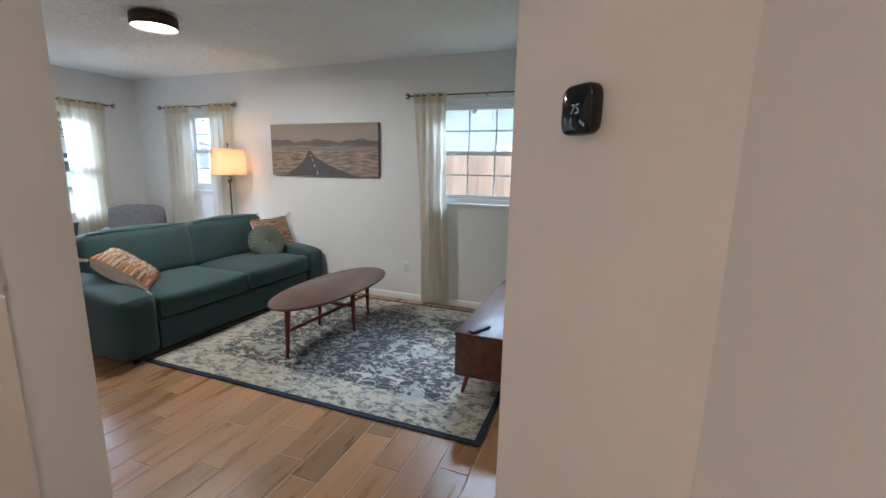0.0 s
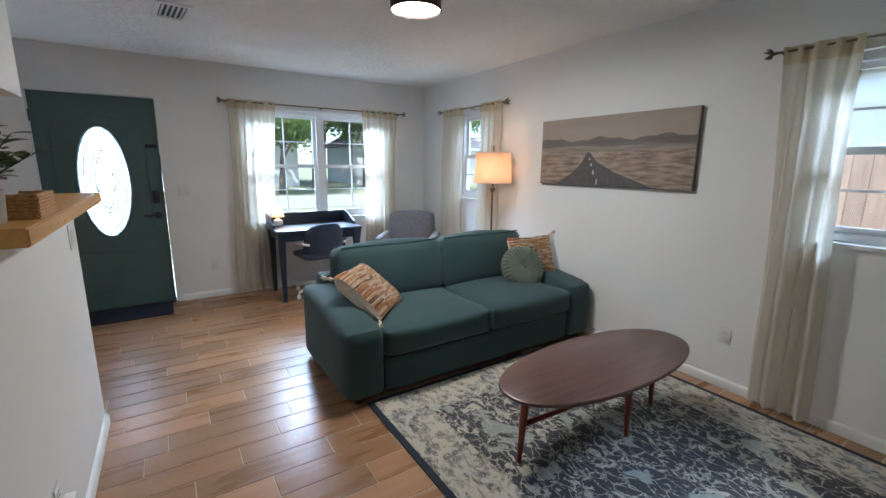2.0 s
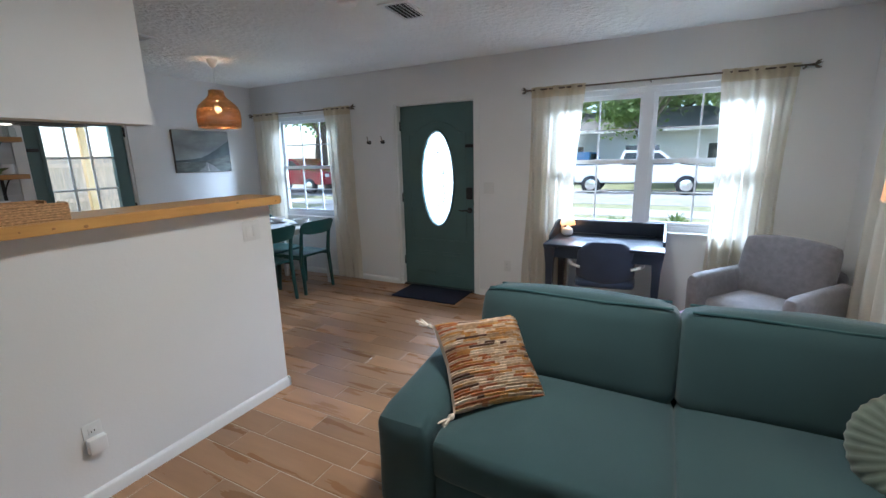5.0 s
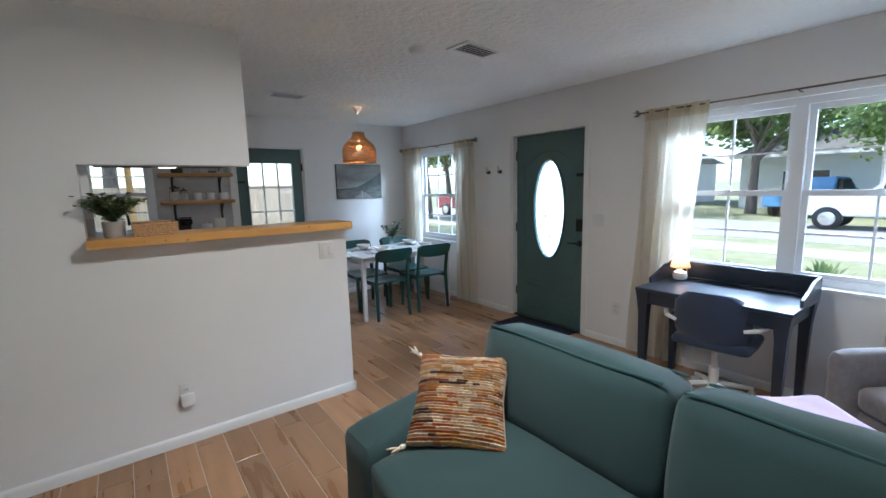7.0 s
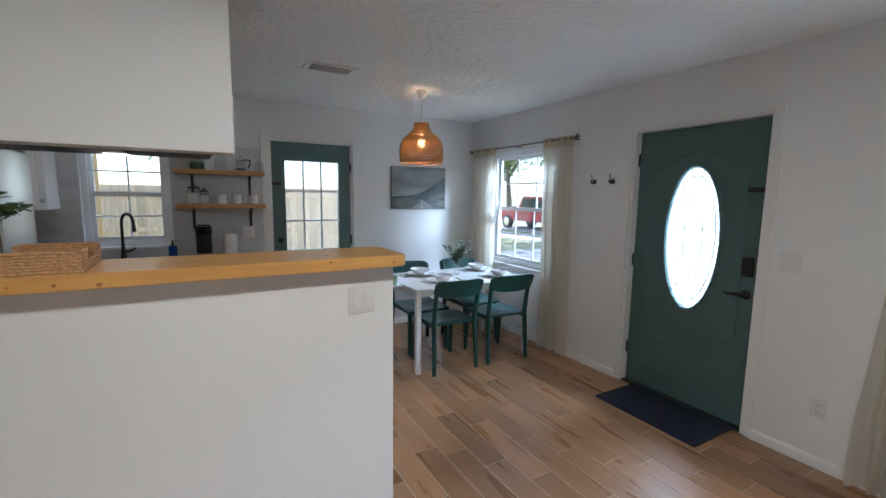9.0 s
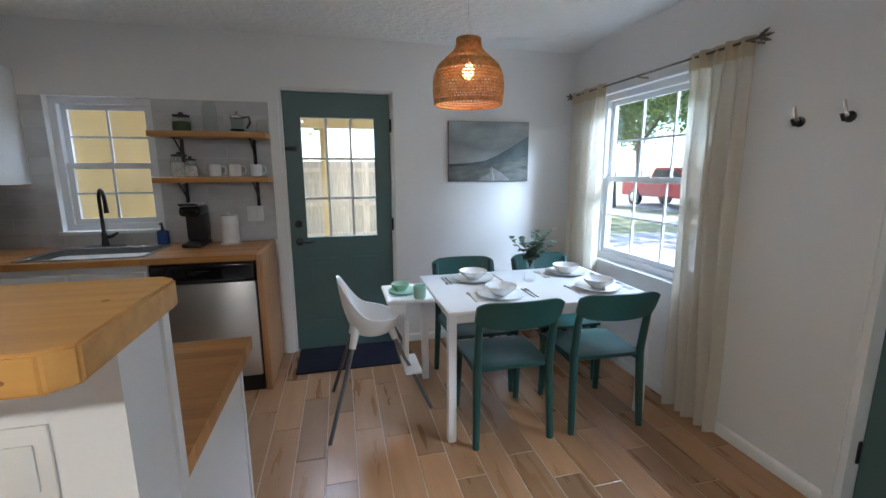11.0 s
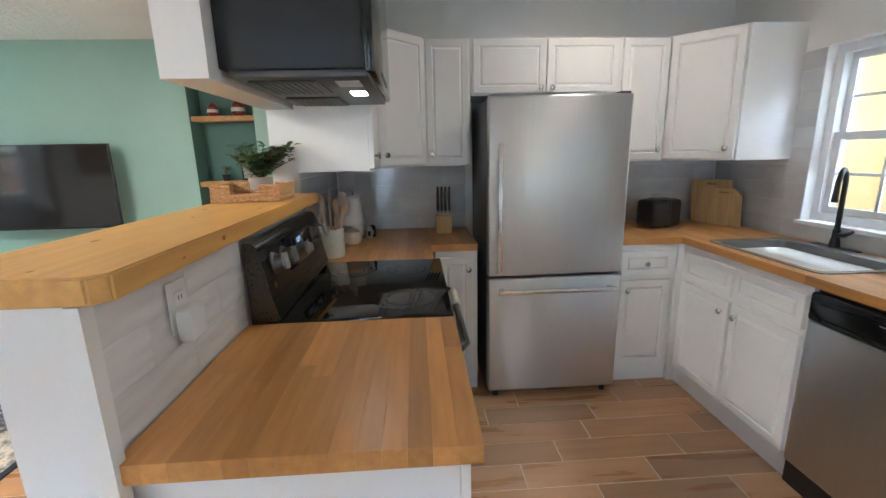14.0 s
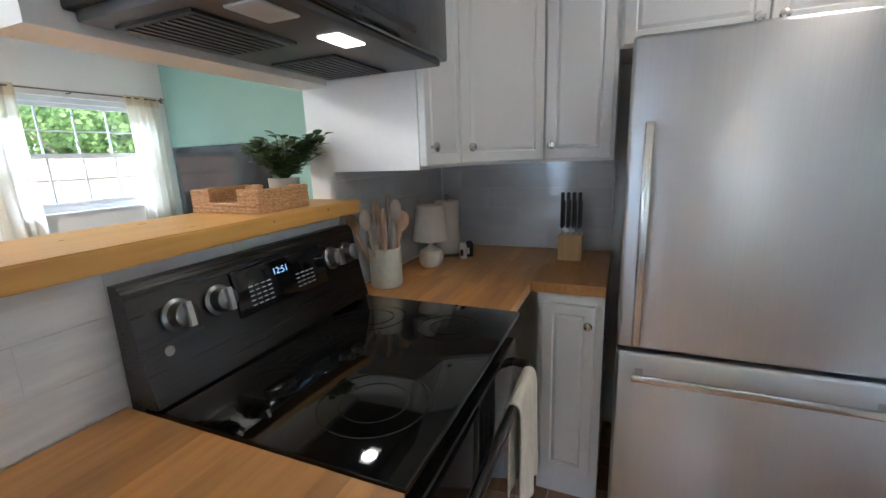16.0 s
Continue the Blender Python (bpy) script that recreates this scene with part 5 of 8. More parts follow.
part("diffuser", lathe(bmesh.new(), [(0.144, 0.012), (0.144, 0.02)], 40), material("lit_ceiling_diffuser", (1, 0.95, 0.85), 0.5, emit=5.0, emit_colour=(1.0, 0.88, 0.68)), cl, "glowing cream diffuser")

kl = thing("ceiling_lamp", "copper flush ceiling lamp in the kitchen", "ceiling lamp", pose(-1.55, -0.57, 2.34))
part("base", lathe(bmesh.new(), [(0.15, 0.05), (0.16, 0.06), (0.16, 0.0965)], 32), material("copper", (0.50, 0.22, 0.13), 0.3, metal=1.0), kl, "copper ring")
part("globe", lathe(bmesh.new(), [(0.02, 0.0), (0.08, 0.008), (0.13, 0.03), (0.145, 0.05)], 32), material("amber_lit_glass", (0.62, 0.36, 0.27), 0.3, emit=0.05, emit_colour=(1.0, 0.62, 0.42)), kl, "frosted warm glass")
hl = thing("ceiling_lamp", "round white flush ceiling lamp in the hall", "ceiling lamp", pose(0.05, -0.5, 2.38))
part("base", lathe(bmesh.new(), [(0.14, 0.02), (0.15, 0.03), (0.15, 0.0565)], 32), M_TRIM, hl)
part("globe", lathe(bmesh.new(), [(0.03, 0.0), (0.11, 0.008), (0.138, 0.02)], 32), material("lit_hall_glass", (1, 0.9, 0.8), 0.4, emit=2.0, emit_colour=(1.0, 0.7, 0.45)), hl)

fl = thing("floor_lamp", "tall dark floor lamp with a lit cream drum shade", "floor lamp", pose(-3.51, 4.30, 0))
part("base", lathe(bmesh.new(), [(0.13, 0.0), (0.132, 0.012), (0.11, 0.022), (0.03, 0.032), (0.014, 0.05)], 28), M_ROD, fl)
part("pole", lathe(bmesh.new(), [(0.011, 0.045), (0.010, 0.5), (0.013, 0.52), (0.010, 0.54), (0.009, 1.18), (0.024, 1.20), (0.028, 1.22), (0.010, 1.24), (0.006, 1.60), (0.010, 1.61), (0.004, 1.63)], 14), M_ROD, fl, "dark bronze pole")
bm = bmesh.new()
grid_sheet(bm, lambda u, v: ((0.185 - 0.015 * v) * math.cos(2 * math.pi * u), (0.185 - 0.015 * v) * math.sin(2 * math.pi * u), 1.275 + 0.285 * v), 40, 4, True)
sh = part("shade", bm, M_SHADE, fl, "lit cream fabric shade")
for z, r in ((1.275, 0.185), (1.56, 0.17)):
    part("trim_ring", tube(bmesh.new(), [(r * math.cos(2 * math.pi * k / 32), r * math.sin(2 * math.pi * k / 32), z) for k in range(33)], 0.004, 6), M_CREAM, sh)
for k in range(3):
    a = 2.1 * k
    part("spider", tube(bmesh.new(), [(0, 0, 1.545), (0.17 * math.cos(a), 0.17 * math.sin(a), 1.545)], 0.002, 5), M_ROD, sh)
part("bulb", lathe(bmesh.new(), [(0.012, 1.33), (0.03, 1.37), (0.028, 1.40), (0.01, 1.42)], 14), material("warm_bulb", (1, 0.8, 0.5), 0.4, emit=6, emit_colour=(1, 0.7, 0.4)), fl)


# ---- pictures ----
def picture(label, m, w, h, sky, far, near, road, hill):
    """A stretched canvas with a painted road landscape: x along the width, front to -y."""
    root = thing("wall_picture", label, "picture", m)
    part("canvas", rounded(-w / 2, w / 2, 0.002, 0.034, -h / 2, h / 2, 0.003), M_CANVAS_EDGE, root, "stretched canvas")
    rng = random.Random(int(w * 100))

    def layer(name, pts, mat, d):
        bm = bmesh.new()
        bm.faces.new([bm.verts.new((x * w / 2, 0.002 - d, z * h / 2)) for x, z in pts])
        part(name, bm, mat, root, smooth=None)

    layer("painted_sky", [(-0.995, -0.99), (0.995, -0.99), (0.995, 0.99), (-0.995, 0.99)], sky, 0.0008)
    if hill:
        layer("painted_hill", [(-0.995, -0.5), (0.995, -0.5), (0.995, 0.55), (0.6, 0.2), (0.2, -0.12), (-0.1, -0.3), (-0.5, -0.38), (-0.995, -0.42)], far, 0.0012)
        layer("painted_ground", [(-0.995, -0.99), (0.995, -0.99), (0.995, -0.15), (0.5, -0.32), (0.0, -0.45), (-0.6, -0.52), (-0.995, -0.5)], near, 0.0016)
        layer("painted_road", [(-0.3, -0.99), (0.55, -0.99), (0.30, -0.7), (0.10, -0.55), (0.06, -0.5), (0.02, -0.55), (0.02, -0.7)], road, 0.002)
        layer("painted_line", [(0.10, -0.99), (0.14, -0.99), (0.085, -0.6), (0.075, -0.6)], M_PAINT_WHITE, 0.0024)
    else:
        ridge = [(-0.995 + 1.99 * k / 24, 0.36 + 0.05 * math.sin(k * 0.7) + 0.03 * math.sin(k * 1.9)) for k in range(25)]
        layer("painted_hill", [(0.995, -0.14), (-0.995, -0.2)] + ridge, far, 0.0012)
        layer("painted_plain", [(-0.995, -0.2), (0.995, -0.2), (0.995, 0.12), (0.5, 0.2), (0.1, 0.13), (-0.4, 0.18), (-0.995, 0.14)], M_PLAIN, 0.0014)
        layer("painted_ground", [(-0.995, -0.99), (0.995, -0.99), (0.995, 0.03), (0.4, -0.01), (-0.34, -0.05), (-0.995, -0.02)], near, 0.0016)
        layer("painted_road", [(-0.72, -0.99), (0.62, -0.99), (0.16, -0.62), (-0.10, -0.32), (-0.225, -0.02), (-0.255, -0.02), (-0.33, -0.32), (-0.48, -0.66)], road, 0.002)
        for z0, z1, x in ((-0.95, -0.80, -0.10), (-0.66, -0.54, -0.155), (-0.42, -0.34, -0.19), (-0.24, -0.18, -0.215)):
            layer("painted_line", [(x - 0.012, z0), (x + 0.012, z0), (x + 0.006, z1), (x - 0.004, z1)], M_PAINT_WHITE, 0.0024)
    return root


M_PLAIN = material("pale_print_plain", (0.27, 0.235, 0.20), 0.75, var=0.3, scale=6, stretch=(0.6, 1, 6), detail=6)
M_CANVAS_EDGE = material("canvas_edge", (0.16, 0.13, 0.11), 0.8)
M_PAINT_WHITE = material("painted_white_line", (0.55, 0.53, 0.5), 0.7)
picture("wide canvas print of a desert road under a beige sky", pose(-2.41, 4.537, 1.562), 1.388, 0.553,
        material("beige_print_sky", (0.36, 0.30, 0.25), 0.75, var=0.08, scale=2, stretch=(0.5, 1, 3)), material("brown_grey_print_hills", (0.17, 0.145, 0.135), 0.75, var=0.2, scale=5, stretch=(0.5, 1, 4), detail=8),
        material("dry_brush_print", (0.30, 0.23, 0.18), 0.75, var=0.5, scale=9, stretch=(0.8, 1, 5), detail=8), material("grey_print_road", (0.10, 0.095, 0.095), 0.75, var=0.15, scale=20), False)
picture("grey-green canvas print of a misty hill road", pose(-4.55, YS + 0.036, 1.616, 0, 0, 180), 0.705, 0.487,
        material("misty_print_sky", (0.30, 0.33, 0.335), 0.75, var=0.35, scale=4, stretch=(0.7, 1, 1.6), detail=6), material("slate_print_hill", (0.10, 0.125, 0.13), 0.75, var=0.4, scale=6, detail=6),
        material("olive_print_ground", (0.15, 0.165, 0.155), 0.75, var=0.45, scale=10, stretch=(0.6, 1, 2), detail=6), material("pale_print_road", (0.28, 0.29, 0.285), 0.75, var=0.15, scale=20), True)

# ---- desk corner ----
dk = thing("desk", "navy painted writing desk with a raised back edge", "desk", pose(-4.98, 2.935, 0))
DX0, DX1, DY0, DY1 = -5.245, -4.665, 2.475, 3.385
wp("desktop", rounded(DX0, DX1, DY0, DY1, 0.735, 0.76, 0.004), M_NAVY, dk)
wp("apron", bx(DX0 + 0.03, DX1 - 0.03, DY0 + 0.03, DY1 - 0.03, 0.645, 0.7345), M_NAVY, dk, smooth=None)
wp("back_board", rounded(DX0, DX0 + 0.018, DY0, DY1, 0.7605, 0.89, 0.004), M_NAVY, dk)
for y in (DY0, DY1 - 0.018):
    bm = prism(bmesh.new(), [(DX0 + 0.0185, 0.7605), (DX1 - 0.20, 0.7605), (DX1 - 0.20, 0.80), (DX0 + 0.26, 0.835), (DX0 + 0.16, 0.875), (DX0 + 0.0185, 0.89)], 0, 0.018, Matrix(((1, 0, 0, 0), (0, 0, 1, y), (0, 1, 0, 0), (0, 0, 0, 1))))
    wp("side_board", bm, M_NAVY, dk, smooth=None)
wp("ledge", rounded(DX0 + 0.019, DX0 + 0.06, DY0 + 0.12, DY1 - 0.08, 0.7605, 0.772, 0.003), M_NAVY, dk)
for x in (DX0 + 0.05, DX1 - 0.05):
    for y in (DY0 + 0.05, DY1 - 0.05):
        bm = bmesh.new()
        levels = [[bm.verts.new((x + sx * r, y + sy * r, z)) for sx, sy in ((-1, -1), (1, -1), (1, 1), (-1, 1))] for z, r in ((0.0, 0.019), (0.58, 0.030), (0.66, 0.037), (0.7345, 0.046))]
        for a, b in zip(levels, levels[1:]):
            for k in range(4):
                bm.faces.new((a[k], a[(k + 1) % 4], b[(k + 1) % 4], b[k]))
        bm.faces.new(levels[0][::-1])
        bm.faces.new(levels[-1])
        wp("leg", bm, M_NAVY, dk, smooth=None)
dl = thing("desk_lamp", "small white table lamp with a lit pleated shade", "table lamp", pose(-5.115, 2.585, 0.7605))
part("base", lathe(bmesh.new(), [(0.03, 0), (0.045, 0.01), (0.052, 0.035), (0.045, 0.062), (0.02, 0.075), (0.010, 0.085), (0.008, 0.13)], 20), M_WHITE_PLASTIC, dl, "white ceramic base")
bm = bmesh.new()
grid_sheet(bm, lambda u, v: ((0.068 - 0.028 * v + 0.002 * math.cos(u * 2 * math.pi * 30)) * math.cos(2 * math.pi * u), (0.068 - 0.028 * v + 0.002 * math.cos(u * 2 * math.pi * 30)) * math.sin(2 * math.pi * u), 0.10 + 0.105 * v), 90, 3, True)
part("shade", bm, M_SHADE, dl, "lit pleated shade")

oc = thing("office_chair", "navy upholstered swivel chair on a white five-star base", "office chair", pose(-4.86, 2.95, 0, 0, 0, -84))
for k in range(5):
    a = 2 * math.pi * k / 5 + 0.3
    c, s = math.cos(a), math.sin(a)
    b = part("base_spoke", tube(bmesh.new(), [(0.03 * c, 0.03 * s, 0.13), (0.16 * c, 0.16 * s, 0.105), (0.30 * c, 0.30 * s, 0.07)], [0.024, 0.019, 0.013], 8), M_WHITE_PLASTIC, oc)
    part("caster", lathe(bmesh.new(), [(0.018, -0.012), (0.027, -0.009), (0.027, 0.009), (0.018, 0.012)], 14, pose(0.30 * c, 0.30 * s, 0.0275, 90, 0, math.degrees(a) + 90)), M_WHITE_PLASTIC, b)
part("gas_lift", tube(bmesh.new(), [(0, 0, 0.09), (0, 0, 0.25), (0, 0, 0.25), (0, 0, 0.42)], [0.03, 0.03, 0.018, 0.018], 14), M_WHITE_PLASTIC, oc)
part("seat", cushion_box(-0.225, 0.225, -0.23, 0.19, 0.42, 0.485, 0.03, 0.014), M_NAVY_FABRIC, oc, "padded navy seat")


def chair_shell(u, v, off):
    rnd_ = abs(2 * v - 1) ** 5
    x = (u - 0.5) * (0.46 - 0.05 * v - 0.07 * rnd_)
    z = 0.45 + 0.37 * v - 0.02 * abs(2 * u - 1) ** 5 * (2 * v - 1)
    y = 0.20 + 0.06 * v - 0.10 * ((u - 0.5) * 2) ** 2 + off - 0.05 * (1 - v) ** 4
    if v > 0.85:
        z -= 0.03 * abs(u - 0.5) ** 3 * 8
    return (x, y, z)


bm = bmesh.new()
ra = grid_sheet(bm, lambda u, v: chair_shell(u, v, 0.0), 16, 10)
rb = grid_sheet(bm, lambda u, v: chair_shell(u, v, 0.035), 16, 10)
edge = lambda g: g[0] + [r[-1] for r in g[1:]] + g[-1][-2::-1] + [r[0] for r in g[-2:0:-1]]
ea, eb = edge(ra), edge(rb)
for k in range(len(ea)):
    bm.faces.new((ea[k], ea[(k + 1) % len(ea)], eb[(k + 1) % len(ea)], eb[k]))
part("backrest", bm, M_NAVY_FABRIC, oc, "curved navy backrest", 60)
for s in (-1, 1):
    part("armrest", tube(bmesh.new(), [(s * 0.19, 0.215, 0.60), (s * 0.25, 0.19, 0.612), (s * 0.275, 0.13, 0.618), (s * 0.272, 0.02, 0.615), (s * 0.262, -0.06, 0.608)], [0.012, 0.015, 0.018, 0.018, 0.012], 8), M_WHITE_PLASTIC, oc, "white curved armrest")
part("mechanism", rounded(-0.08, 0.08, -0.1, 0.1, 0.385, 0.42, 0.01), M_WHITE_PLASTIC, oc)

ac = thing("armchair", "grey tweed tub armchair in the corner", "armchair", pose(-4.79, 4.06, 0, 0, 0, 52))
part("base", cushion_box(-0.30, 0.30, -0.30, 0.28, 0.13, 0.31, 0.04, 0.005), M_GREY_FABRIC, ac)
part("seat_cushion", cushion_box(-0.255, 0.255, -0.33, 0.20, 0.305, 0.45, 0.05, 0.02), M_GREY_FABRIC, ac, "thick seat cushion")
for s in (-1, 1):
    part("arm", cushion_box(s * 0.31 - 0.055, s * 0.31 + 0.055, -0.40, 0.30, 0.13, 0.61, 0.05, 0.008), M_GREY_FABRIC, ac, "rounded arm")
b = cushion_box(-0.29, 0.29, -0.07, 0.07, 0.0, 0.40, 0.06, 0.012)
bmesh.ops.transform(b, matrix=pose(0, 0.24, 0.28, -10), verts=b.verts)
part("backrest", b, M_GREY_FABRIC, ac, "upholstered back")
b = cushion_box(-0.28, 0.28, -0.055, 0.055, 0.0, 0.42, 0.03, 0.03)
bmesh.ops.transform(b, matrix=pose(0, 0.10, 0.44, -12), verts=b.verts)
part("back_cushion", b, M_GREY_FABRIC, ac, "loose grey cushion")
for x in (-0.25, 0.25):
    for y in (-0.25, 0.24):
        part("leg", tube(bmesh.new(), [(x * 1.06, y * 1.06, 0), (x, y, 0.14)], [0.012, 0.02], 10), M_CHERRY, ac)
ot = thing("footstool", "low grey footstool in front of the armchair", "footstool", pose(-4.12, 3.64, 0, 0, 0, 51))
part("cushion", cushion_box(-0.25, 0.25, -0.19, 0.19, 0.16, 0.425, 0.04, 0.015), M_GREY_FABRIC, ot)
for x in (-0.2, 0.2):
    for y in (-0.14, 0.14):
        part("leg", tube(bmesh.new(), [(x, y, 0), (x, y, 0.17)], [0.012, 0.018], 10), M_CHERRY, ot)
M_LILAC = material("lilac_knit", (0.42, 0.30, 0.46), 0.95, var=0.1, scale=8, bump=0.8, bscale=120, sheen=0.4)


def throw_pt(u, v):
    x, y = -0.27 + 0.54 * u, -0.17 + 0.34 * v
    edge_ = max(0, abs(x) - 0.235)
    return (x, y, 0.448 + 0.006 * math.sin(9 * u) * math.cos(7 * v) - edge_ * 2.5)


bm = bmesh.new()
grid_sheet(bm, throw_pt, 24, 16)
th = solo("throw_blanket", bm, M_LILAC, "folded lilac knit throw lying on the footstool", "blanket", m=pose(-4.12, 3.64, 0, 0, 0, 51), smooth=80)
th.modifiers.new("thickness", "SOLIDIFY").thickness = 0.014


# ---- dining ----
tb = thing("dining_table", "white rectangular dining table with square legs", "dining table", pose(-4.445, -0.62, 0))
TX0, TX1, TY0, TY1 = -5.065, -3.828, -1.02, -0.225
wp("tabletop", rounded(TX0, TX1, TY0, TY1, 0.722, 0.747, 0.004), M_TABLE_WHITE, tb)
wp("apron", bx(TX0 + 0.03, TX1 - 0.03, TY0 + 0.03, TY1 - 0.03, 0.672, 0.7215), M_TABLE_WHITE, tb, smooth=None)
for x in (TX0 + 0.005, TX1 - 0.05):
    for y in (TY0 + 0.005, TY1 - 0.05):
        wp("leg", rounded(x, x + 0.045, y, y + 0.045, 0.0, 0.7215, 0.004), M_TABLE_WHITE, tb, "square white leg")


def dining_chair(m, label):
    """A moulded chair: seat, curved top rail, two back legs that carry it and two front legs. Front to -y."""
    c = thing("dining_chair", label, "chair", m, "chairs round the dining table")

    def seat(u, v, dz):
        x = (u - 0.5) * (0.42 + 0.03 * (1 - v))
        y = -0.22 + 0.42 * v
        return (x, y, 0.445 - 0.022 * math.sin(math.pi * u) * math.sin(math.pi * min(1, v * 1.1)) - 0.018 * (1 - v) ** 6 + dz)

    bm = bmesh.new()
    a = grid_sheet(bm, lambda u, v: seat(u, v, 0), 12, 12)
    b = grid_sheet(bm, lambda u, v: seat(u, v, -0.022), 12, 12)
    ea, eb = edge(a), edge(b)
    for k in range(len(ea)):
        bm.faces.new((ea[k], ea[(k + 1) % len(ea)], eb[(k + 1) % len(ea)], eb[k]))
    part("seat", bm, M_CHAIR_GREEN, c, "dished green seat", 50)
    for s in (-1, 1):
        part("back_leg", tube(bmesh.new(), [(s * 0.215, 0.225, 0.0), (s * 0.208, 0.205, 0.30), (s * 0.205, 0.195, 0.45), (s * 0.207, 0.225, 0.66), (s * 0.208, 0.262, 0.80)], [0.019, 0.022, 0.023, 0.020, 0.017], 10), M_CHAIR_GREEN, c)
        part("front_leg", tube(bmesh.new(), [(s * 0.20, -0.215, 0.0), (s * 0.195, -0.20, 0.25), (s * 0.19, -0.185, 0.43)], [0.019, 0.022, 0.023], 10), M_CHAIR_GREEN, c)
        part("side_rail", tube(bmesh.new(), [(s * 0.19, -0.18, 0.405), (s * 0.20, 0.19, 0.405)], 0.014, 8), M_CHAIR_GREEN, c)
    part("front_rail", tube(bmesh.new(), [(-0.185, -0.18, 0.405), (0.185, -0.18, 0.405)], 0.014, 8), M_CHAIR_GREEN, c)

    def rail(u, v, off):
        x = (u - 0.5) * 0.47
        k = 1 - (2 * u - 1) ** 2
        rnd_ = (2 * abs(u - 0.5)) ** 8
        return (x, 0.235 + 0.05 * k + 0.03 * v + off, 0.692 + 0.138 * v + (0.03 - 0.06 * v) * rnd_ - 0.012 * k * (1 - v))

    bm = bmesh.new()
    a = grid_sheet(bm, lambda u, v: rail(u, v, 0), 20, 6)
    b = grid_sheet(bm, lambda u, v: rail(u, v, 0.018), 20, 6)
    ea, eb = edge(a), edge(b)
    for k in range(len(ea)):
        bm.faces.new((ea[k], ea[(k + 1) % len(ea)], eb[(k + 1) % len(ea)], eb[k]))
    part("backrest", bm, M_CHAIR_GREEN, c, "curved green top rail", 50)
    return c


ch = dining_chair(pose(-4.178, -0.375, 0, 0, 0, 0), "dark green moulded dining chair pushed up to the table")
copy_thing(ch, pose(-4.745, -0.365, 0, 0, 0, -2))
copy_thing(ch, pose(-4.18, -0.885, 0, 0, 0, 180))
copy_thing(ch, pose(-4.80, -0.885, 0, 0, 0, 181))

M_CHINA = material("white_china", (0.80, 0.80, 0.79), 0.15, var=0.01, coat=0.3)
M_CUTLERY = material("polished_cutlery", (0.72, 0.70, 0.67), 0.15, metal=1.0, var=0.02)


def shell_profile(pts):
    return lathe(bmesh.new(), pts, 36)


plate0 = bowl0 = fork0 = None
for k, (x, y) in enumerate(((-4.155, -0.83), (-4.20, -0.44), (-4.84, -0.84), (-4.835, -0.44))):
    if k == 0:
        plate0 = solo("dinner_plate", shell_profile([(0.07, 0.0), (0.085, 0.003), (0.135, 0.016), (0.137, 0.019), (0.09, 0.008), (0.02, 0.006)]), M_CHINA, "white china dinner plate", "plate", group="place settings", m=pose(x, y, 0.7475))
        bowl0 = solo("bowl", shell_profile([(0.04, 0.0), (0.045, 0.004), (0.082, 0.035), (0.092, 0.055), (0.089, 0.055), (0.075, 0.033), (0.03, 0.008)]), M_CHINA, "white china bowl on a plate", "bowl", group="place settings", m=pose(x, y, 0.7565))
    else:
        copy_thing(plate0, pose(x, y, 0.7475))
        copy_thing(bowl0, pose(x, y, 0.7565))
    for j, dx in enumerate((-0.17, -0.195, 0.175)):
        s = 1 if y > -0.6 else -1
        if fork0 is None:
            bm = tube(bmesh.new(), [(0, -0.09, 0.004), (0, 0.02, 0.005), (0, 0.05, 0.009), (0, 0.09, 0.004)], [0.005, 0.003, 0.008, 0.010], 8)
            bmesh.ops.scale(bm, vec=(1, 1, 0.45), verts=bm.verts)
            fork0 = solo("spoon", bm, M_CUTLERY, "polished steel spoon beside a plate", "cutlery", group="cutlery", m=pose(x + dx * s, y, 0.7475, 0, 0, 0 if s < 0 else 180))
        else:
            copy_thing(fork0, pose(x + dx * s, y, 0.7475, 0, 0, 0 if s < 0 else 180))

M_LEAF = material("eucalyptus_leaf", (0.085, 0.14, 0.085), 0.6, var=0.3, scale=20, island=True, rand=0.3)
M_LEAF2 = material("waxy_green_leaf", (0.085, 0.155, 0.045), 0.45, var=0.3, scale=20, island=True, rand=0.4)
M_STEM = material("brown_green_stem", (0.07, 0.075, 0.03), 0.7, var=0.2)


def leaf(bm, base, d, up, length, width):
    """A leaf of eight faces, folded along its middle and bent down at its tip."""
    d = d.normalized()
    side = d.cross(up)
    side = side.normalized() if side.length > 1e-4 else Vector((1, 0, 0))
    nrm_ = side.cross(d)
    rows_ = []
    for t, w in ((0, 0.12), (0.25, 0.8), (0.55, 1.0), (0.82, 0.65), (1, 0.05)):
        c = base + d * length * t - nrm_ * (length * 0.16 * t * t)
        rows_.append((bm.verts.new(c - side * width * w / 2 + nrm_ * width * 0.12 * w), bm.verts.new(c), bm.verts.new(c + side * width * w / 2 + nrm_ * width * 0.12 * w)))
    for a, b in zip(rows_, rows_[1:]):
        bm.faces.new((a[0], a[1], b[1], b[0]))
        bm.faces.new((a[1], a[2], b[2], b[1]))


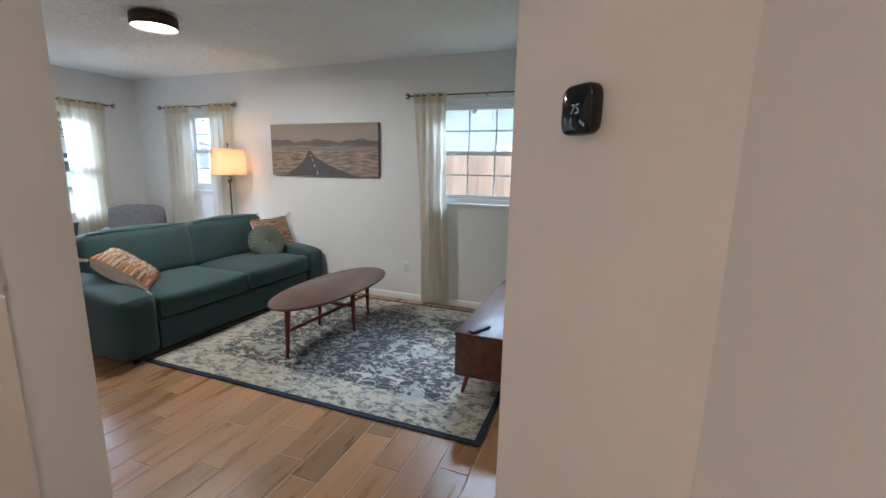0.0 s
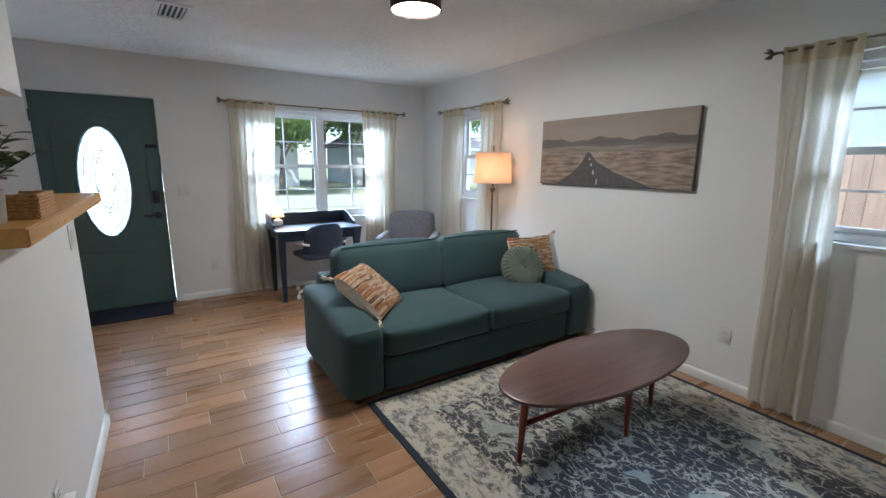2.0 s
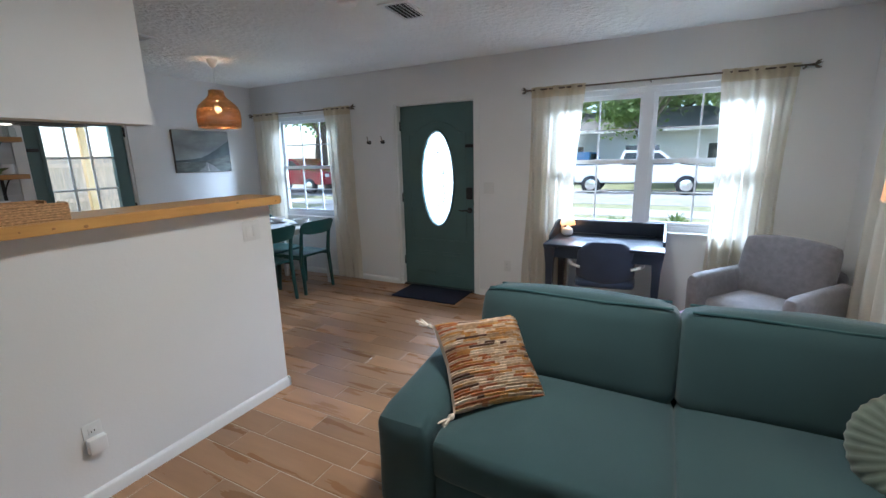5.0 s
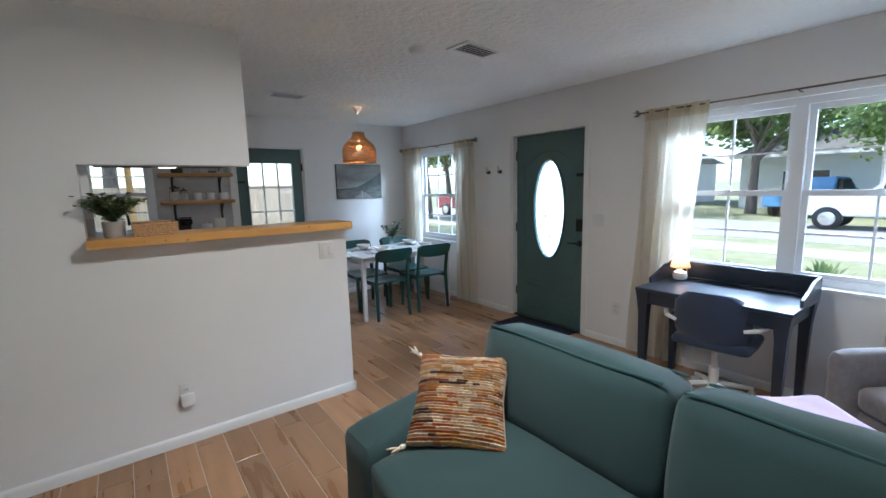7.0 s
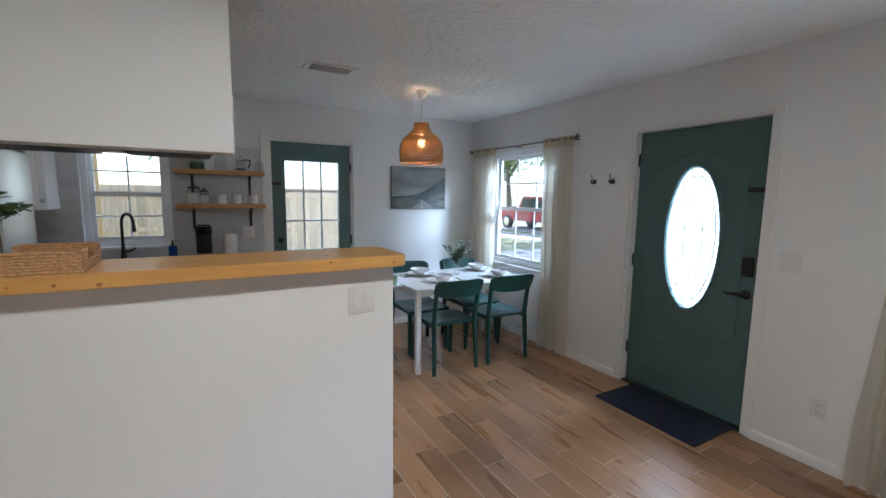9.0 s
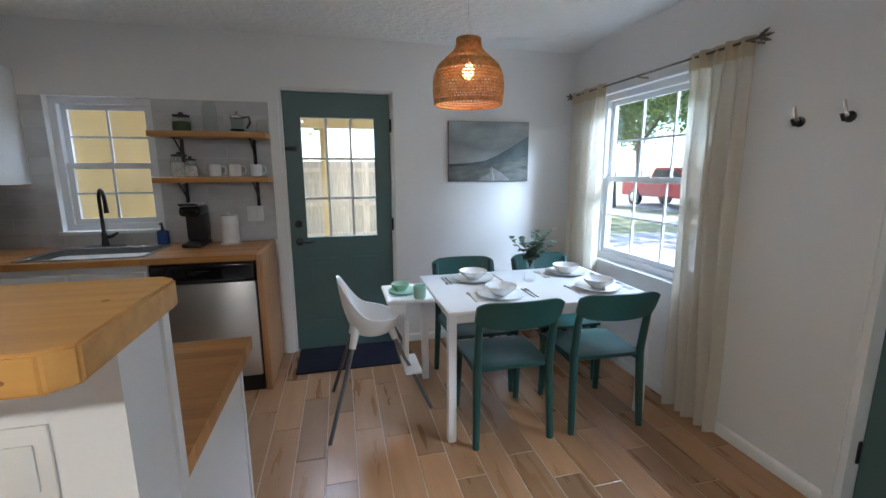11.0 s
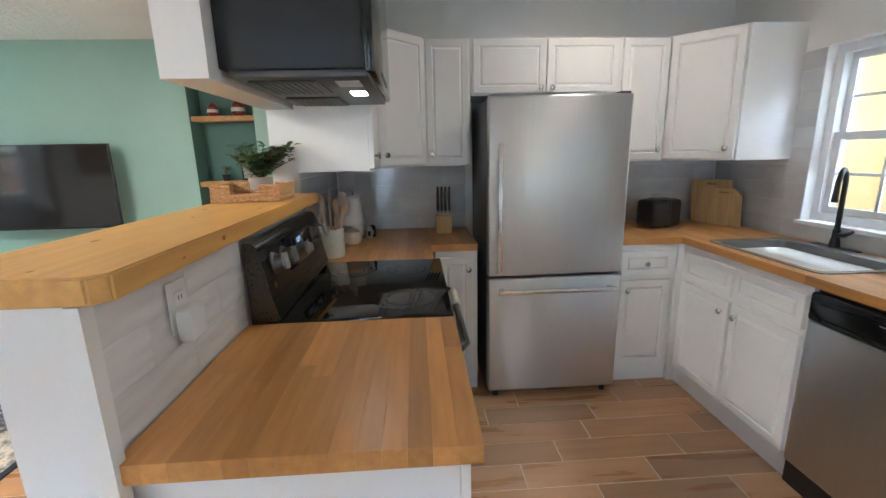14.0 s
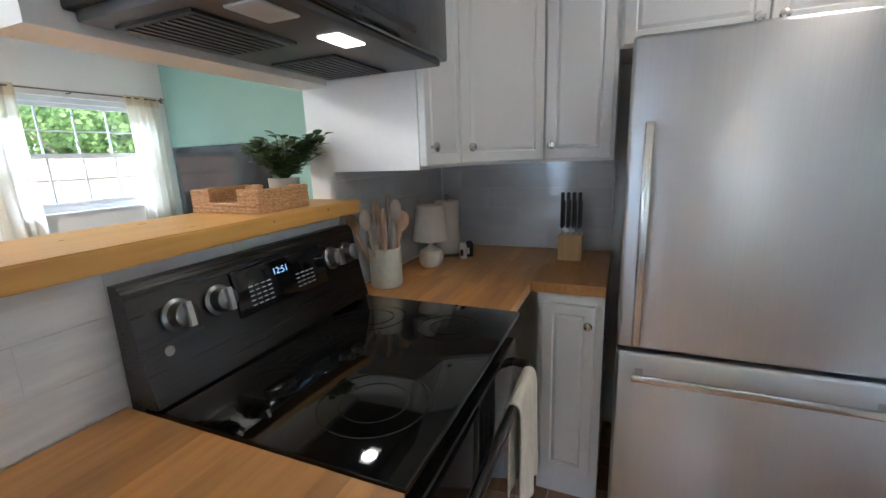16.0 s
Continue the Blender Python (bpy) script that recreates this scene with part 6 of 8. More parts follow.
def sprig_plant(root, centre, stems, height, spread, leaf_len, leaf_w, mat, seed, per=9):
    rng = random.Random(seed)
    for _ in range(stems):
        a = rng.uniform(0, 6.28)
        tip = Vector((math.cos(a) * spread * rng.uniform(0.35, 1), math.sin(a) * spread * rng.uniform(0.35, 1), height * rng.uniform(0.6, 1)))
        pts = [Vector(centre) + Vector((tip.x * t ** 1.6, tip.y * t ** 1.6, tip.z * t)) for t in (0, 0.25, 0.5, 0.75, 1)]
        st_ = part("stem", tube(bmesh.new(), pts, [0.003, 0.0026, 0.0022, 0.0018, 0.001], 5), M_STEM, root)
        bm = bmesh.new()
        for k in range(per):
            t = 0.3 + 0.7 * k / (per - 1)
            i = min(3, int(t * 4))
            p_ = pts[i].lerp(pts[i + 1], t * 4 - i)
            b_ = rng.uniform(0, 6.28)
            leaf(bm, p_, Vector((math.cos(b_), math.sin(b_), rng.uniform(0.0, 0.8))), Vector((0, 0, 1)), leaf_len * rng.uniform(0.7, 1.2), leaf_w * rng.uniform(0.8, 1.15))
        part("leaves", bm, mat, st_, "", 60)["kind"] = "stuff"


vs = thing("vase", "clear glass vase with eucalyptus stems on the table", "vase", pose(-4.50, -0.70, 0.7475))
v_ = part("glass", lathe(bmesh.new(), [(0.028, 0.0), (0.036, 0.004), (0.04, 0.03), (0.03, 0.07), (0.022, 0.11), (0.026, 0.13), (0.024, 0.13), (0.020, 0.11), (0.027, 0.07), (0.036, 0.03), (0.03, 0.008)], 20), M_GLASS, vs, "clear glass bottle vase")
sprig_plant(vs, (0, 0, 0.10), 13, 0.25, 0.17, 0.050, 0.044, M_LEAF, 4, 10)

# pendant
pd = thing("pendant_lamp", "woven rattan pendant lamp over the dining table", "pendant lamp", pose(-4.03, -0.56, 1.82))
M_RATTAN = material("honey_rattan", (0.46, 0.24, 0.08), 0.6, var=0.3, scale=40, bump=0.3, bscale=200)
part("canopy", lathe(bmesh.new(), [(0.012, 0.545), (0.03, 0.56), (0.048, 0.60), (0.05, 0.6165)], 20), M_WHITE_PLASTIC, pd, "white ceiling canopy")
part("cord", tube(bmesh.new(), [(0, 0, 0.30), (0, 0, 0.55)], 0.003, 6), M_WHITE_PLASTIC, pd)
PROF = [(0.062, 0.335), (0.066, 0.30), (0.085, 0.268), (0.125, 0.235), (0.165, 0.195), (0.186, 0.15), (0.192, 0.10), (0.190, 0.05), (0.184, 0.0)]


def prof_at(t):
    k = min(len(PROF) - 2, int(t * (len(PROF) - 1)))
    f_ = t * (len(PROF) - 1) - k
    return PROF[k][0] + (PROF[k + 1][0] - PROF[k][0]) * f_, PROF[k][1] + (PROF[k + 1][1] - PROF[k][1]) * f_


for k in range(56):
    bm = bmesh.new()
    for tw in (-1, 1):
        pts = []
        for j in range(15):
            t = j / 14
            r, z = prof_at(t)
            a = 2 * math.pi * k / 56 + tw * 0.22 * math.sin(t * 9)
            pts.append(((r + 0.001 * tw) * math.cos(a), (r + 0.001 * tw) * math.sin(a), z))
        tube(bm, pts, 0.0028, 4)
    part("rattan_strand", bm, M_RATTAN, pd)
for t, rad in ((0, 0.006), (0.02, 0.005), (0.30, 0.0035), (0.34, 0.0035), (0.44, 0.005), (0.47, 0.005), (0.50, 0.005), (0.53, 0.005), (0.56, 0.005), (0.62, 0.004), (0.66, 0.0035), (0.70, 0.003), (0.74, 0.003), (0.78, 0.003), (0.82, 0.003), (0.86, 0.003), (0.90, 0.003), (0.935, 0.003), (0.97, 0.006), (1.0, 0.007)):
    r, z = prof_at(t)
    part("rattan_hoop", tube(bmesh.new(), [(r * math.cos(2 * math.pi * k / 36), r * math.sin(2 * math.pi * k / 36), z) for k in range(37)], rad, 6), M_RATTAN, pd)
part("bulb", lathe(bmesh.new(), [(0.012, 0.25), (0.014, 0.22), (0.03, 0.18), (0.03, 0.15), (0.01, 0.13)], 16), material("amber_bulb", (1, 0.75, 0.4), 0.4, emit=2.5, emit_colour=(1, 0.5, 0.18)), pd, "lit warm bulb")

# high chair
hc = thing("high_chair", "white high chair with grey metal legs and a tray", "high chair", pose(-3.45, -0.66, 0, 0, 0, 0))


def hc_seat(u, v, off):
    """A tub: a dished bottom that turns up into a rim, high at the back and low in front."""
    a = 2 * math.pi * u
    back = max(0.0, math.cos(a))
    rim = Vector((0.155 * math.cos(a) - 0.01, 0.165 * math.sin(a), 0.645 + 0.225 * back ** 1.6 - 0.03 * max(0.0, -math.cos(a))))
    low = Vector((0.105 * math.cos(a) - 0.02, 0.125 * math.sin(a), 0.545))
    if v < 0.45:
        k = v / 0.45
        return Vector((low.x * k - 0.02 * (1 - k), low.y * k, 0.532 + 0.013 * k ** 4 - off))
    k = (v - 0.45) / 0.55
    lift = k ** 1.35
    wide = math.sin(k * math.pi / 2)
    out = Vector((math.cos(a), math.sin(a), 0)) * off
    return Vector((low.x + (rim.x - low.x) * wide + 0.05 * back * lift * 0.3, low.y + (rim.y - low.y) * wide * (1 - 0.25 * back * k), low.z + (rim.z - low.z) * lift - off * (1 - k))) + out * k


bm = bmesh.new()
a = grid_sheet(bm, lambda u, v: hc_seat(u, v, 0.0), 40, 14)
b = grid_sheet(bm, lambda u, v: hc_seat(u, v, 0.014), 40, 14)
for k in range(40):
    bm.faces.new((a[14][k], a[14][k + 1], b[14][k + 1], b[14][k]))
bmesh.ops.remove_doubles(bm, verts=bm.verts, dist=0.0004)
bmesh.ops.recalc_face_normals(bm, faces=bm.faces)
part("seat_shell", bm, M_WHITE_PLASTIC, hc, "white moulded seat", 60)
tr = part("tray", rounded(-0.365, -0.095, -0.17, 0.19, 0.725, 0.75, 0.012, 3), M_WHITE_PLASTIC, hc, "white plastic tray")
part("tray_clip", rounded(-0.20, -0.12, -0.16, 0.16, 0.66, 0.7245, 0.012), M_WHITE_PLASTIC, tr)
M_GREY_METAL = material("grey_powder_coat", (0.16, 0.16, 0.165), 0.4, metal=0.4, var=0.05)
for x, y in ((0.245, 0.29), (0.235, -0.29), (-0.365, 0.06), (-0.40, -0.42)):
    lg = part("leg", tube(bmesh.new(), [(x, y, 0.0), (x * 0.35, y * 0.38, 0.52)], 0.012, 10), M_GREY_METAL, hc, "grey tubular leg")
    part("leg_socket", tube(bmesh.new(), [(x * 0.42, y * 0.45, 0.47), (x * 0.30, y * 0.30, 0.585)], [0.02, 0.026], 10), M_WHITE_PLASTIC, lg)
part("footrest", rounded(-0.30, -0.20, -0.13, 0.13, 0.27, 0.29, 0.008), M_WHITE_PLASTIC, hc, "white footrest")
part("footrest_post", rounded(-0.235, -0.205, -0.045, 0.045, 0.29, 0.58, 0.01), M_WHITE_PLASTIC, hc)
M_MINT = material("mint_silicone", (0.36, 0.58, 0.46), 0.5, var=0.03)
solo("toddler_plate", shell_profile([(0.06, 0), (0.085, 0.004), (0.09, 0.016), (0.086, 0.016), (0.07, 0.006)]), M_MINT, "mint green toddler plate on the tray", "plate", m=pose(-3.66, -0.64, 0.7502))
solo("toddler_bowl", shell_profile([(0.03, 0), (0.052, 0.03), (0.055, 0.045), (0.052, 0.045), (0.03, 0.008)]), M_MINT, "mint green toddler bowl on its plate", "bowl", m=pose(-3.645, -0.66, 0.7567))
solo("toddler_cup", shell_profile([(0.028, 0), (0.034, 0.004), (0.038, 0.075), (0.036, 0.075), (0.03, 0.01)]), M_MINT, "mint green toddler cup", "cup", m=pose(-3.735, -0.50, 0.7502))


# ---- kitchen small things ----
M_GREY_TILE = material("grey_glazed_tile", (0.56, 0.57, 0.58), 0.16, var=0.10, scale=4, stretch=(1, 1, 2), rand=0.07, bump=0.12, bscale=14, rvar=0.3, coat=0.3)
# tile under the bar: sun falling on it is put into the paler colour
M_GREY_TILE_LIT = material("lightened_grey_glazed_tile", (0.70, 0.70, 0.69), 0.32, var=0.11, scale=6, stretch=(0.7, 1, 6), rand=0.06, bump=0.02, bscale=14)
M_TILE_GROUT = material("grey_grout", (0.62, 0.62, 0.61), 0.8)


def tiled(name, axis, w, out, u0, u1, z0, z1, tw, tall, mat, label, skip=()):
    """A tiled strip of wall: a thin grout bed and running-bond tiles standing proud of it."""
    q = (lambda a, b, d0, d1, c, d: (min(w + out * d0, w + out * d1), max(w + out * d0, w + out * d1), a, b, c, d)) if axis == "x" else (lambda a, b, d0, d1, c, d: (a, b, min(w + out * d0, w + out * d1), max(w + out * d0, w + out * d1), c, d))
    bed = bmesh.new()
    cut = [s for s in skip]
    if cut:
        holes(bed, axis, *sorted((w + out * 0.0005, w + out * 0.004)), u0, u1, z0, z1, cut)
    else:
        box(bed, *q(u0, u1, 0.0005, 0.004, z0, z1))
    root = structure(name, bed, M_TILE_GROUT, label, "backsplash")
    g = 0.0012
    rows_ = int(math.ceil((z1 - z0) / tall - 1e-6))
    for r in range(rows_):
        za, zb = z0 + r * tall, min(z1, z0 + (r + 1) * tall)
        u = u0 - (tw / 2 if r % 2 else 0)
        while u < u1 - 1e-4:
            spans = [(max(u, u0), min(u + tw, u1))]
            u += tw
            for a, b, c, d in cut:
                if za < d - 1e-4 and zb > c + 1e-4:
                    spans = [sp for s0, s1 in spans for sp in ((s0, min(s1, a)), (max(s0, b), s1)) if sp[1] - sp[0] > 0.012]
            for s0, s1 in spans:
                if s1 - s0 < 0.012:
                    continue
                part("tile", bx(*q(s0 + g, s1 - g, 0.0035, 0.0050, za + g, zb - g)), mat, root, smooth=None)
    return root


tiled("backsplash_south", "y", YS, 1, -2.834, -0.70, 0.942, 1.96, 0.305, 0.102, M_GREY_TILE, "grey glazed running-bond backsplash", [(WIN_K[0] - 0.001, WIN_K[1] + 0.001, WIN_K[2] - 0.02, 2.0), (-1.302, -0.69, 1.382, 2.2)])
tiled("backsplash_east", "x", -0.69, -1, -1.672, 1.03, 0.942, 1.382, 0.305, 0.102, M_GREY_TILE, "grey glazed running-bond backsplash", [(-0.74, 0.147, 0.9, 2.0)])
tiled("backsplash_north", "y", 1.044, -1, -1.634, -0.70, 0.942, 1.382, 0.305, 0.102, M_GREY_TILE, "grey glazed running-bond backsplash")
tiled("backsplash_bar", "y", 1.044, -1, -3.004, -1.64, 0.942, 1.236, 0.305, 0.098, M_GREY_TILE_LIT, "grey glazed tiles under the bar, coloured paler for the sun on them")

# sink and tap
sk = thing("sink", "stainless steel drop-in kitchen sink", "sink", pose(-1.78, -1.375, 0.94))
bm = bmesh.new()
lv = [(0.0, 0.9425), (0.0, 0.946), (0.03, 0.946), (0.04, 0.940), (0.05, 0.79), (0.09, 0.775)]
rs = []
for inset, z in lv:
    a0, a1, b0, b1 = SX0 - 0.015 + inset, SX1 + 0.015 - inset, SY0 - 0.015 + inset, SY1 + 0.015 - inset
    r = 0.05
    pts = []
    for cx_, cy_, st_ in ((a1 - r, b1 - r, 0), (a0 + r, b1 - r, 90), (a0 + r, b0 + r, 180), (a1 - r, b0 + r, 270)):
        for k in range(5):
            an = radians(st_ + 22.5 * k)
            pts.append((cx_ + r * math.cos(an), cy_ + r * math.sin(an)))
    rs.append([bm.verts.new((x, y, z)) for x, y in pts])
for a, b in zip(rs, rs[1:]):
    for k in range(len(a)):
        bm.faces.new((a[k], a[(k + 1) % len(a)], b[(k + 1) % len(a)], b[k]))
bm.faces.new(rs[-1])
wp("basin", bm, M_SINK, sk, "brushed steel basin")
wp("drain", lathe(bmesh.new(), [(0.04, 0.7755), (0.04, 0.779), (0.02, 0.777)], 18, pose(-1.78, -1.375, 0)), M_CHROME, sk)
fa = thing("faucet", "black high-arc kitchen faucet with a lever", "faucet", pose(-1.70, -1.632, 0.9405))
part("base_plate", rounded(-0.12, 0.12, -0.028, 0.028, 0, 0.008, 0.004), M_BLACK, fa)
part("body", lathe(bmesh.new(), [(0.024, 0.008), (0.022, 0.03), (0.017, 0.06), (0.016, 0.10)], 16), M_BLACK, fa)
part("spout", tube(bmesh.new(), [(0, 0, 0.09), (0, 0, 0.31)] + [(-0.57 * d_, 0.82 * d_, 0.31 + 0.09 * math.sin(math.pi * k / 10)) for k, d_ in ((k, 0.09 - 0.09 * math.cos(math.pi * k / 10)) for k in range(1, 11))] + [(-0.104, 0.15, 0.25)], [0.012] * 12 + [0.015], 10), M_BLACK, fa)
part("lever", tube(bmesh.new(), [(-0.015, 0, 0.07), (-0.045, 0.0, 0.075), (-0.09, 0.01, 0.10)], [0.014, 0.012, 0.007], 8), M_BLACK, fa)

sp = thing("soap_dispenser", "blue soap bottle with a black pump", "soap dispenser", pose(-2.06, -1.646, 0.9405))
part("bottle", rounded(-0.034, 0.034, -0.026, 0.026, 0, 0.105, 0.01), material("blue_soap", (0.01, 0.05, 0.24), 0.15, var=0.1), sp, "blue bottle")
part("pump", tube(bmesh.new(), [(0, 0, 0.105), (0, 0, 0.15), (0, 0.004, 0.155), (0, 0.045, 0.152)], [0.013, 0.006, 0.008, 0.005], 8), M_BLACK, sp)

cm = thing("coffee_maker", "black single-serve coffee maker", "coffee maker", pose(-2.31, -1.545, 0.9405, 0, 0, 180))
part("base", rounded(-0.065, 0.065, -0.13, 0.12, 0, 0.03, 0.012), M_BLACK, cm)
part("column", rounded(-0.065, 0.065, 0.0, 0.12, 0.0305, 0.24, 0.02), M_BLACK, cm)
part("head", rounded(-0.068, 0.068, -0.11, 0.12, 0.215, 0.285, 0.025, 3), M_BLACK_GLOSS, cm, "gloss black brew head")
part("lid", rounded(-0.06, 0.06, -0.10, 0.10, 0.2855, 0.30, 0.008), M_STEEL, cm, "steel lid")
part("handle", tube(bmesh.new(), [(-0.05, -0.09, 0.29), (-0.05, -0.135, 0.30), (0.05, -0.135, 0.30), (0.05, -0.09, 0.29)], 0.008, 8), M_BLACK, cm)
kt = thing("paper_towel_roll", "white paper towel roll standing on the worktop", "paper towel", pose(-2.53, -1.56, 0.9405))
part("base", lathe(bmesh.new(), [(0.07, 0), (0.072, 0.004), (0.07, 0.009), (0.02, 0.0095)], 28), M_WHITE_PLASTIC, kt)
bm = lathe(bmesh.new(), [(0.020, 0.012), (0.056, 0.010), (0.0585, 0.014), (0.059, 0.11), (0.0585, 0.205), (0.056, 0.209), (0.020, 0.208)], 32)
part("roll", bm, material("soft_paper", (0.80, 0.80, 0.80), 0.95, var=0.05, scale=20, bump=0.5, bscale=160), kt, "quilted paper roll")
part("core_rod", tube(bmesh.new(), [(0, 0, 0.009), (0, 0, 0.225)], [0.008, 0.008], 10), M_WHITE_PLASTIC, kt)

# shelves beside the window
M_SHELF = material("honey_pine_shelf", (0.52, 0.28, 0.09), 0.42, var=0.2, scale=3, stretch=(1, 12, 12), alt=(0.38, 0.19, 0.055), altmix=0.8)


def bracket(root, x, z):
    bm = bmesh.new()
    box(bm, x - 0.012, x + 0.012, YS + 0.009, YS + 0.013, z - 0.19, z - 0.001)
    box(bm, x - 0.012, x + 0.012, YS + 0.013, YS + 0.19, z - 0.005, z - 0.001)
    wp("bracket", bm, M_BLACK, root, "black iron bracket", None)
    wp("brace", tube(bmesh.new(), [(x, YS + 0.013, z - 0.13), (x, YS + 0.07, z - 0.07), (x, YS + 0.16, z - 0.006)], 0.006, 6), M_BLACK, root)


for z in (1.690, 1.386):
    s_ = thing("wall_shelf", "honey pine wall shelf on black iron brackets", "shelf", pose(-2.475, YS, z), "kitchen shelves")
    wp("board", rounded(-2.835, -2.108, YS + 0.009, YS + 0.245, z, z + 0.038, 0.004), M_SHELF, s_)
    for x in (-2.24, -2.72):
        bracket(s_, x, z)
M_JAR = glass_material("jar_glass", (0.9, 0.93, 0.92))


def jar(x, z, r, h, fill, lid, label, y=YS + 0.13):
    j = thing("jar", label, "jar", pose(x, y, z))
    part("glass", lathe(bmesh.new(), [(r * 0.95, 0), (r, 0.006), (r, h * 0.8), (r * 0.8, h * 0.92), (r * 0.8, h)], 20), M_JAR, j, "clear glass")
    if fill:
        part("contents", lathe(bmesh.new(), [(r * 0.88, 0.006), (r * 0.9, h * 0.3), (r * 0.85, h * 0.66), (r * 0.3, h * 0.72)], 14), fill, j)
    if lid:
        part("lid", lathe(bmesh.new(), [(r * 0.84, h), (r * 0.86, h + 0.012), (r * 0.3, h + 0.016), (r * 0.2, h + 0.03)], 18), lid, j, "black lid")


M_TEA = material("green_tea_bags", (0.06, 0.10, 0.045), 0.9, var=0.5, scale=60)
M_SUGAR = material("white_sachets", (0.72, 0.71, 0.68), 0.9, var=0.25, scale=70)
jar(-2.29, 1.728, 0.062, 0.10, M_TEA, M_BLACK, "glass jar of green tea bags with a black lid")
jar(-2.47, 1.728, 0.046, 0.205, None, None, "tall clear glass carafe on the shelf")
jar(-2.80, 1.728, 0.04, 0.09, None, None, "clear drinking glass on the shelf")
jar(-2.25, 1.424, 0.058, 0.14, M_SUGAR, M_BLACK, "glass jar of white sachets with a black lid")
jar(-2.33, 1.424, 0.042, 0.11, M_SUGAR, M_BLACK, "small glass jar of white sachets", YS + 0.17)
fp = thing("french_press", "small glass and steel coffee press with a black handle", "coffee press", pose(-2.64, YS + 0.13, 1.728))
part("glass", lathe(bmesh.new(), [(0.04, 0.006), (0.041, 0.10)], 20), M_JAR, fp)
part("frame", tube(bmesh.new(), [(0.043 * math.cos(2 * math.pi * k / 24), 0.043 * math.sin(2 * math.pi * k / 24), 0.02) for k in range(25)], 0.006, 6), M_BLACK, fp)
part("lid", lathe(bmesh.new(), [(0.044, 0.10), (0.044, 0.112), (0.02, 0.125), (0.006, 0.13), (0.012, 0.145), (0.006, 0.155)], 18), M_CHROME, fp)
part("handle", tube(bmesh.new(), [(-0.043, 0, 0.105), (-0.08, 0, 0.11), (-0.085, 0, 0.07), (-0.06, 0, 0.03)], 0.007, 8), M_BLACK, fp)
mug0 = None
for k, x in enumerate((-2.47, -2.60, -2.74)):
    if mug0 is None:
        mug0 = thing("mug", "white china mug on the lower shelf", "mug", pose(x, YS + 0.13, 1.4245, 0, 0, 200), "mugs")
        part("cup", lathe(bmesh.new(), [(0.03, 0), (0.04, 0.004), (0.042, 0.05), (0.040, 0.085), (0.037, 0.085), (0.038, 0.05), (0.03, 0.008)], 22), M_CHINA, mug0)
        part("handle", tube(bmesh.new(), [(0.039, 0, 0.07), (0.065, 0, 0.072), (0.07, 0, 0.045), (0.06, 0, 0.02), (0.04, 0, 0.018)], 0.005, 8), M_CHINA, mug0)
    else:
        copy_thing(mug0, pose(x, YS + 0.13, 1.4245, 0, 0, 170 + 20 * k))

# corner by the fridge
ts = thing("toaster", "black two-slot toaster with a steel band", "toaster", pose(-0.95, -1.13, 0.9405, 0, 0, -70))
part("shell", rounded(-0.13, 0.13, -0.08, 0.08, 0.008, 0.19, 0.03, 3), M_BLACK, ts)
part("band", rounded(-0.02, 0.02, -0.083, 0.083, 0.01, 0.193, 0.01), M_STEEL_DARK, ts, "dark steel band")
for y in (-0.03, 0.03):
    part("slot", bx(-0.10, 0.10, y - 0.012, y + 0.012, 0.189, 0.1915), M_BLACK, ts)
for k, (x, w_, h_, t_) in enumerate(((-0.86, 0.25, 0.31, -1.565), (-0.975, 0.21, 0.26, -1.575))):
    cb = thing("cutting_board", "pale wooden cutting board leaning on the tiles", "cutting board", pose(x, t_, 0.941, 9, 0, 215), "cutting boards")
    pts = [(-w_ / 2, 0), (w_ / 2, 0), (w_ / 2, h_ * 0.8), (w_ * 0.28, h_), (-w_ * 0.28, h_), (-w_ / 2, h_ * 0.8)] if k else [(-w_ / 2, 0), (w_ / 2, 0), (w_ / 2, h_), (-w_ / 2, h_)]
    part("board", prism(bmesh.new(), pts, 0, 0.016, Matrix.Rotation(radians(90), 4, "X")), material("pale_maple_board", (0.55, 0.36, 0.17), 0.5, var=0.15, scale=4, stretch=(14, 1, 1)), cb)
    part("grip_slot", rounded(-0.03, 0.03, -0.0175, 0.0005, h_ - 0.035, h_ - 0.022, 0.004), M_KNOT, cb)

# corner by the stove
cr = thing("utensil_jar", "pale ceramic jar full of wooden and steel utensils", "utensil jar", pose(-1.50, 0.94, 0.9415))
M_CERAMIC = material("speckled_cream_ceramic", (0.60, 0.60, 0.52), 0.4, var=0.06, scale=80)
part("jar", lathe(bmesh.new(), [(0.058, 0), (0.062, 0.006), (0.062, 0.15), (0.058, 0.15), (0.056, 0.01)], 26), M_CERAMIC, cr)
M_UTENSIL = material("grey_beige_utensil", (0.42, 0.36, 0.31), 0.6, var=0.1)
M_BEECH = material("beech_utensil", (0.50, 0.32, 0.19), 0.6, var=0.15, scale=10, stretch=(8, 8, 1))
rng = random.Random(8)
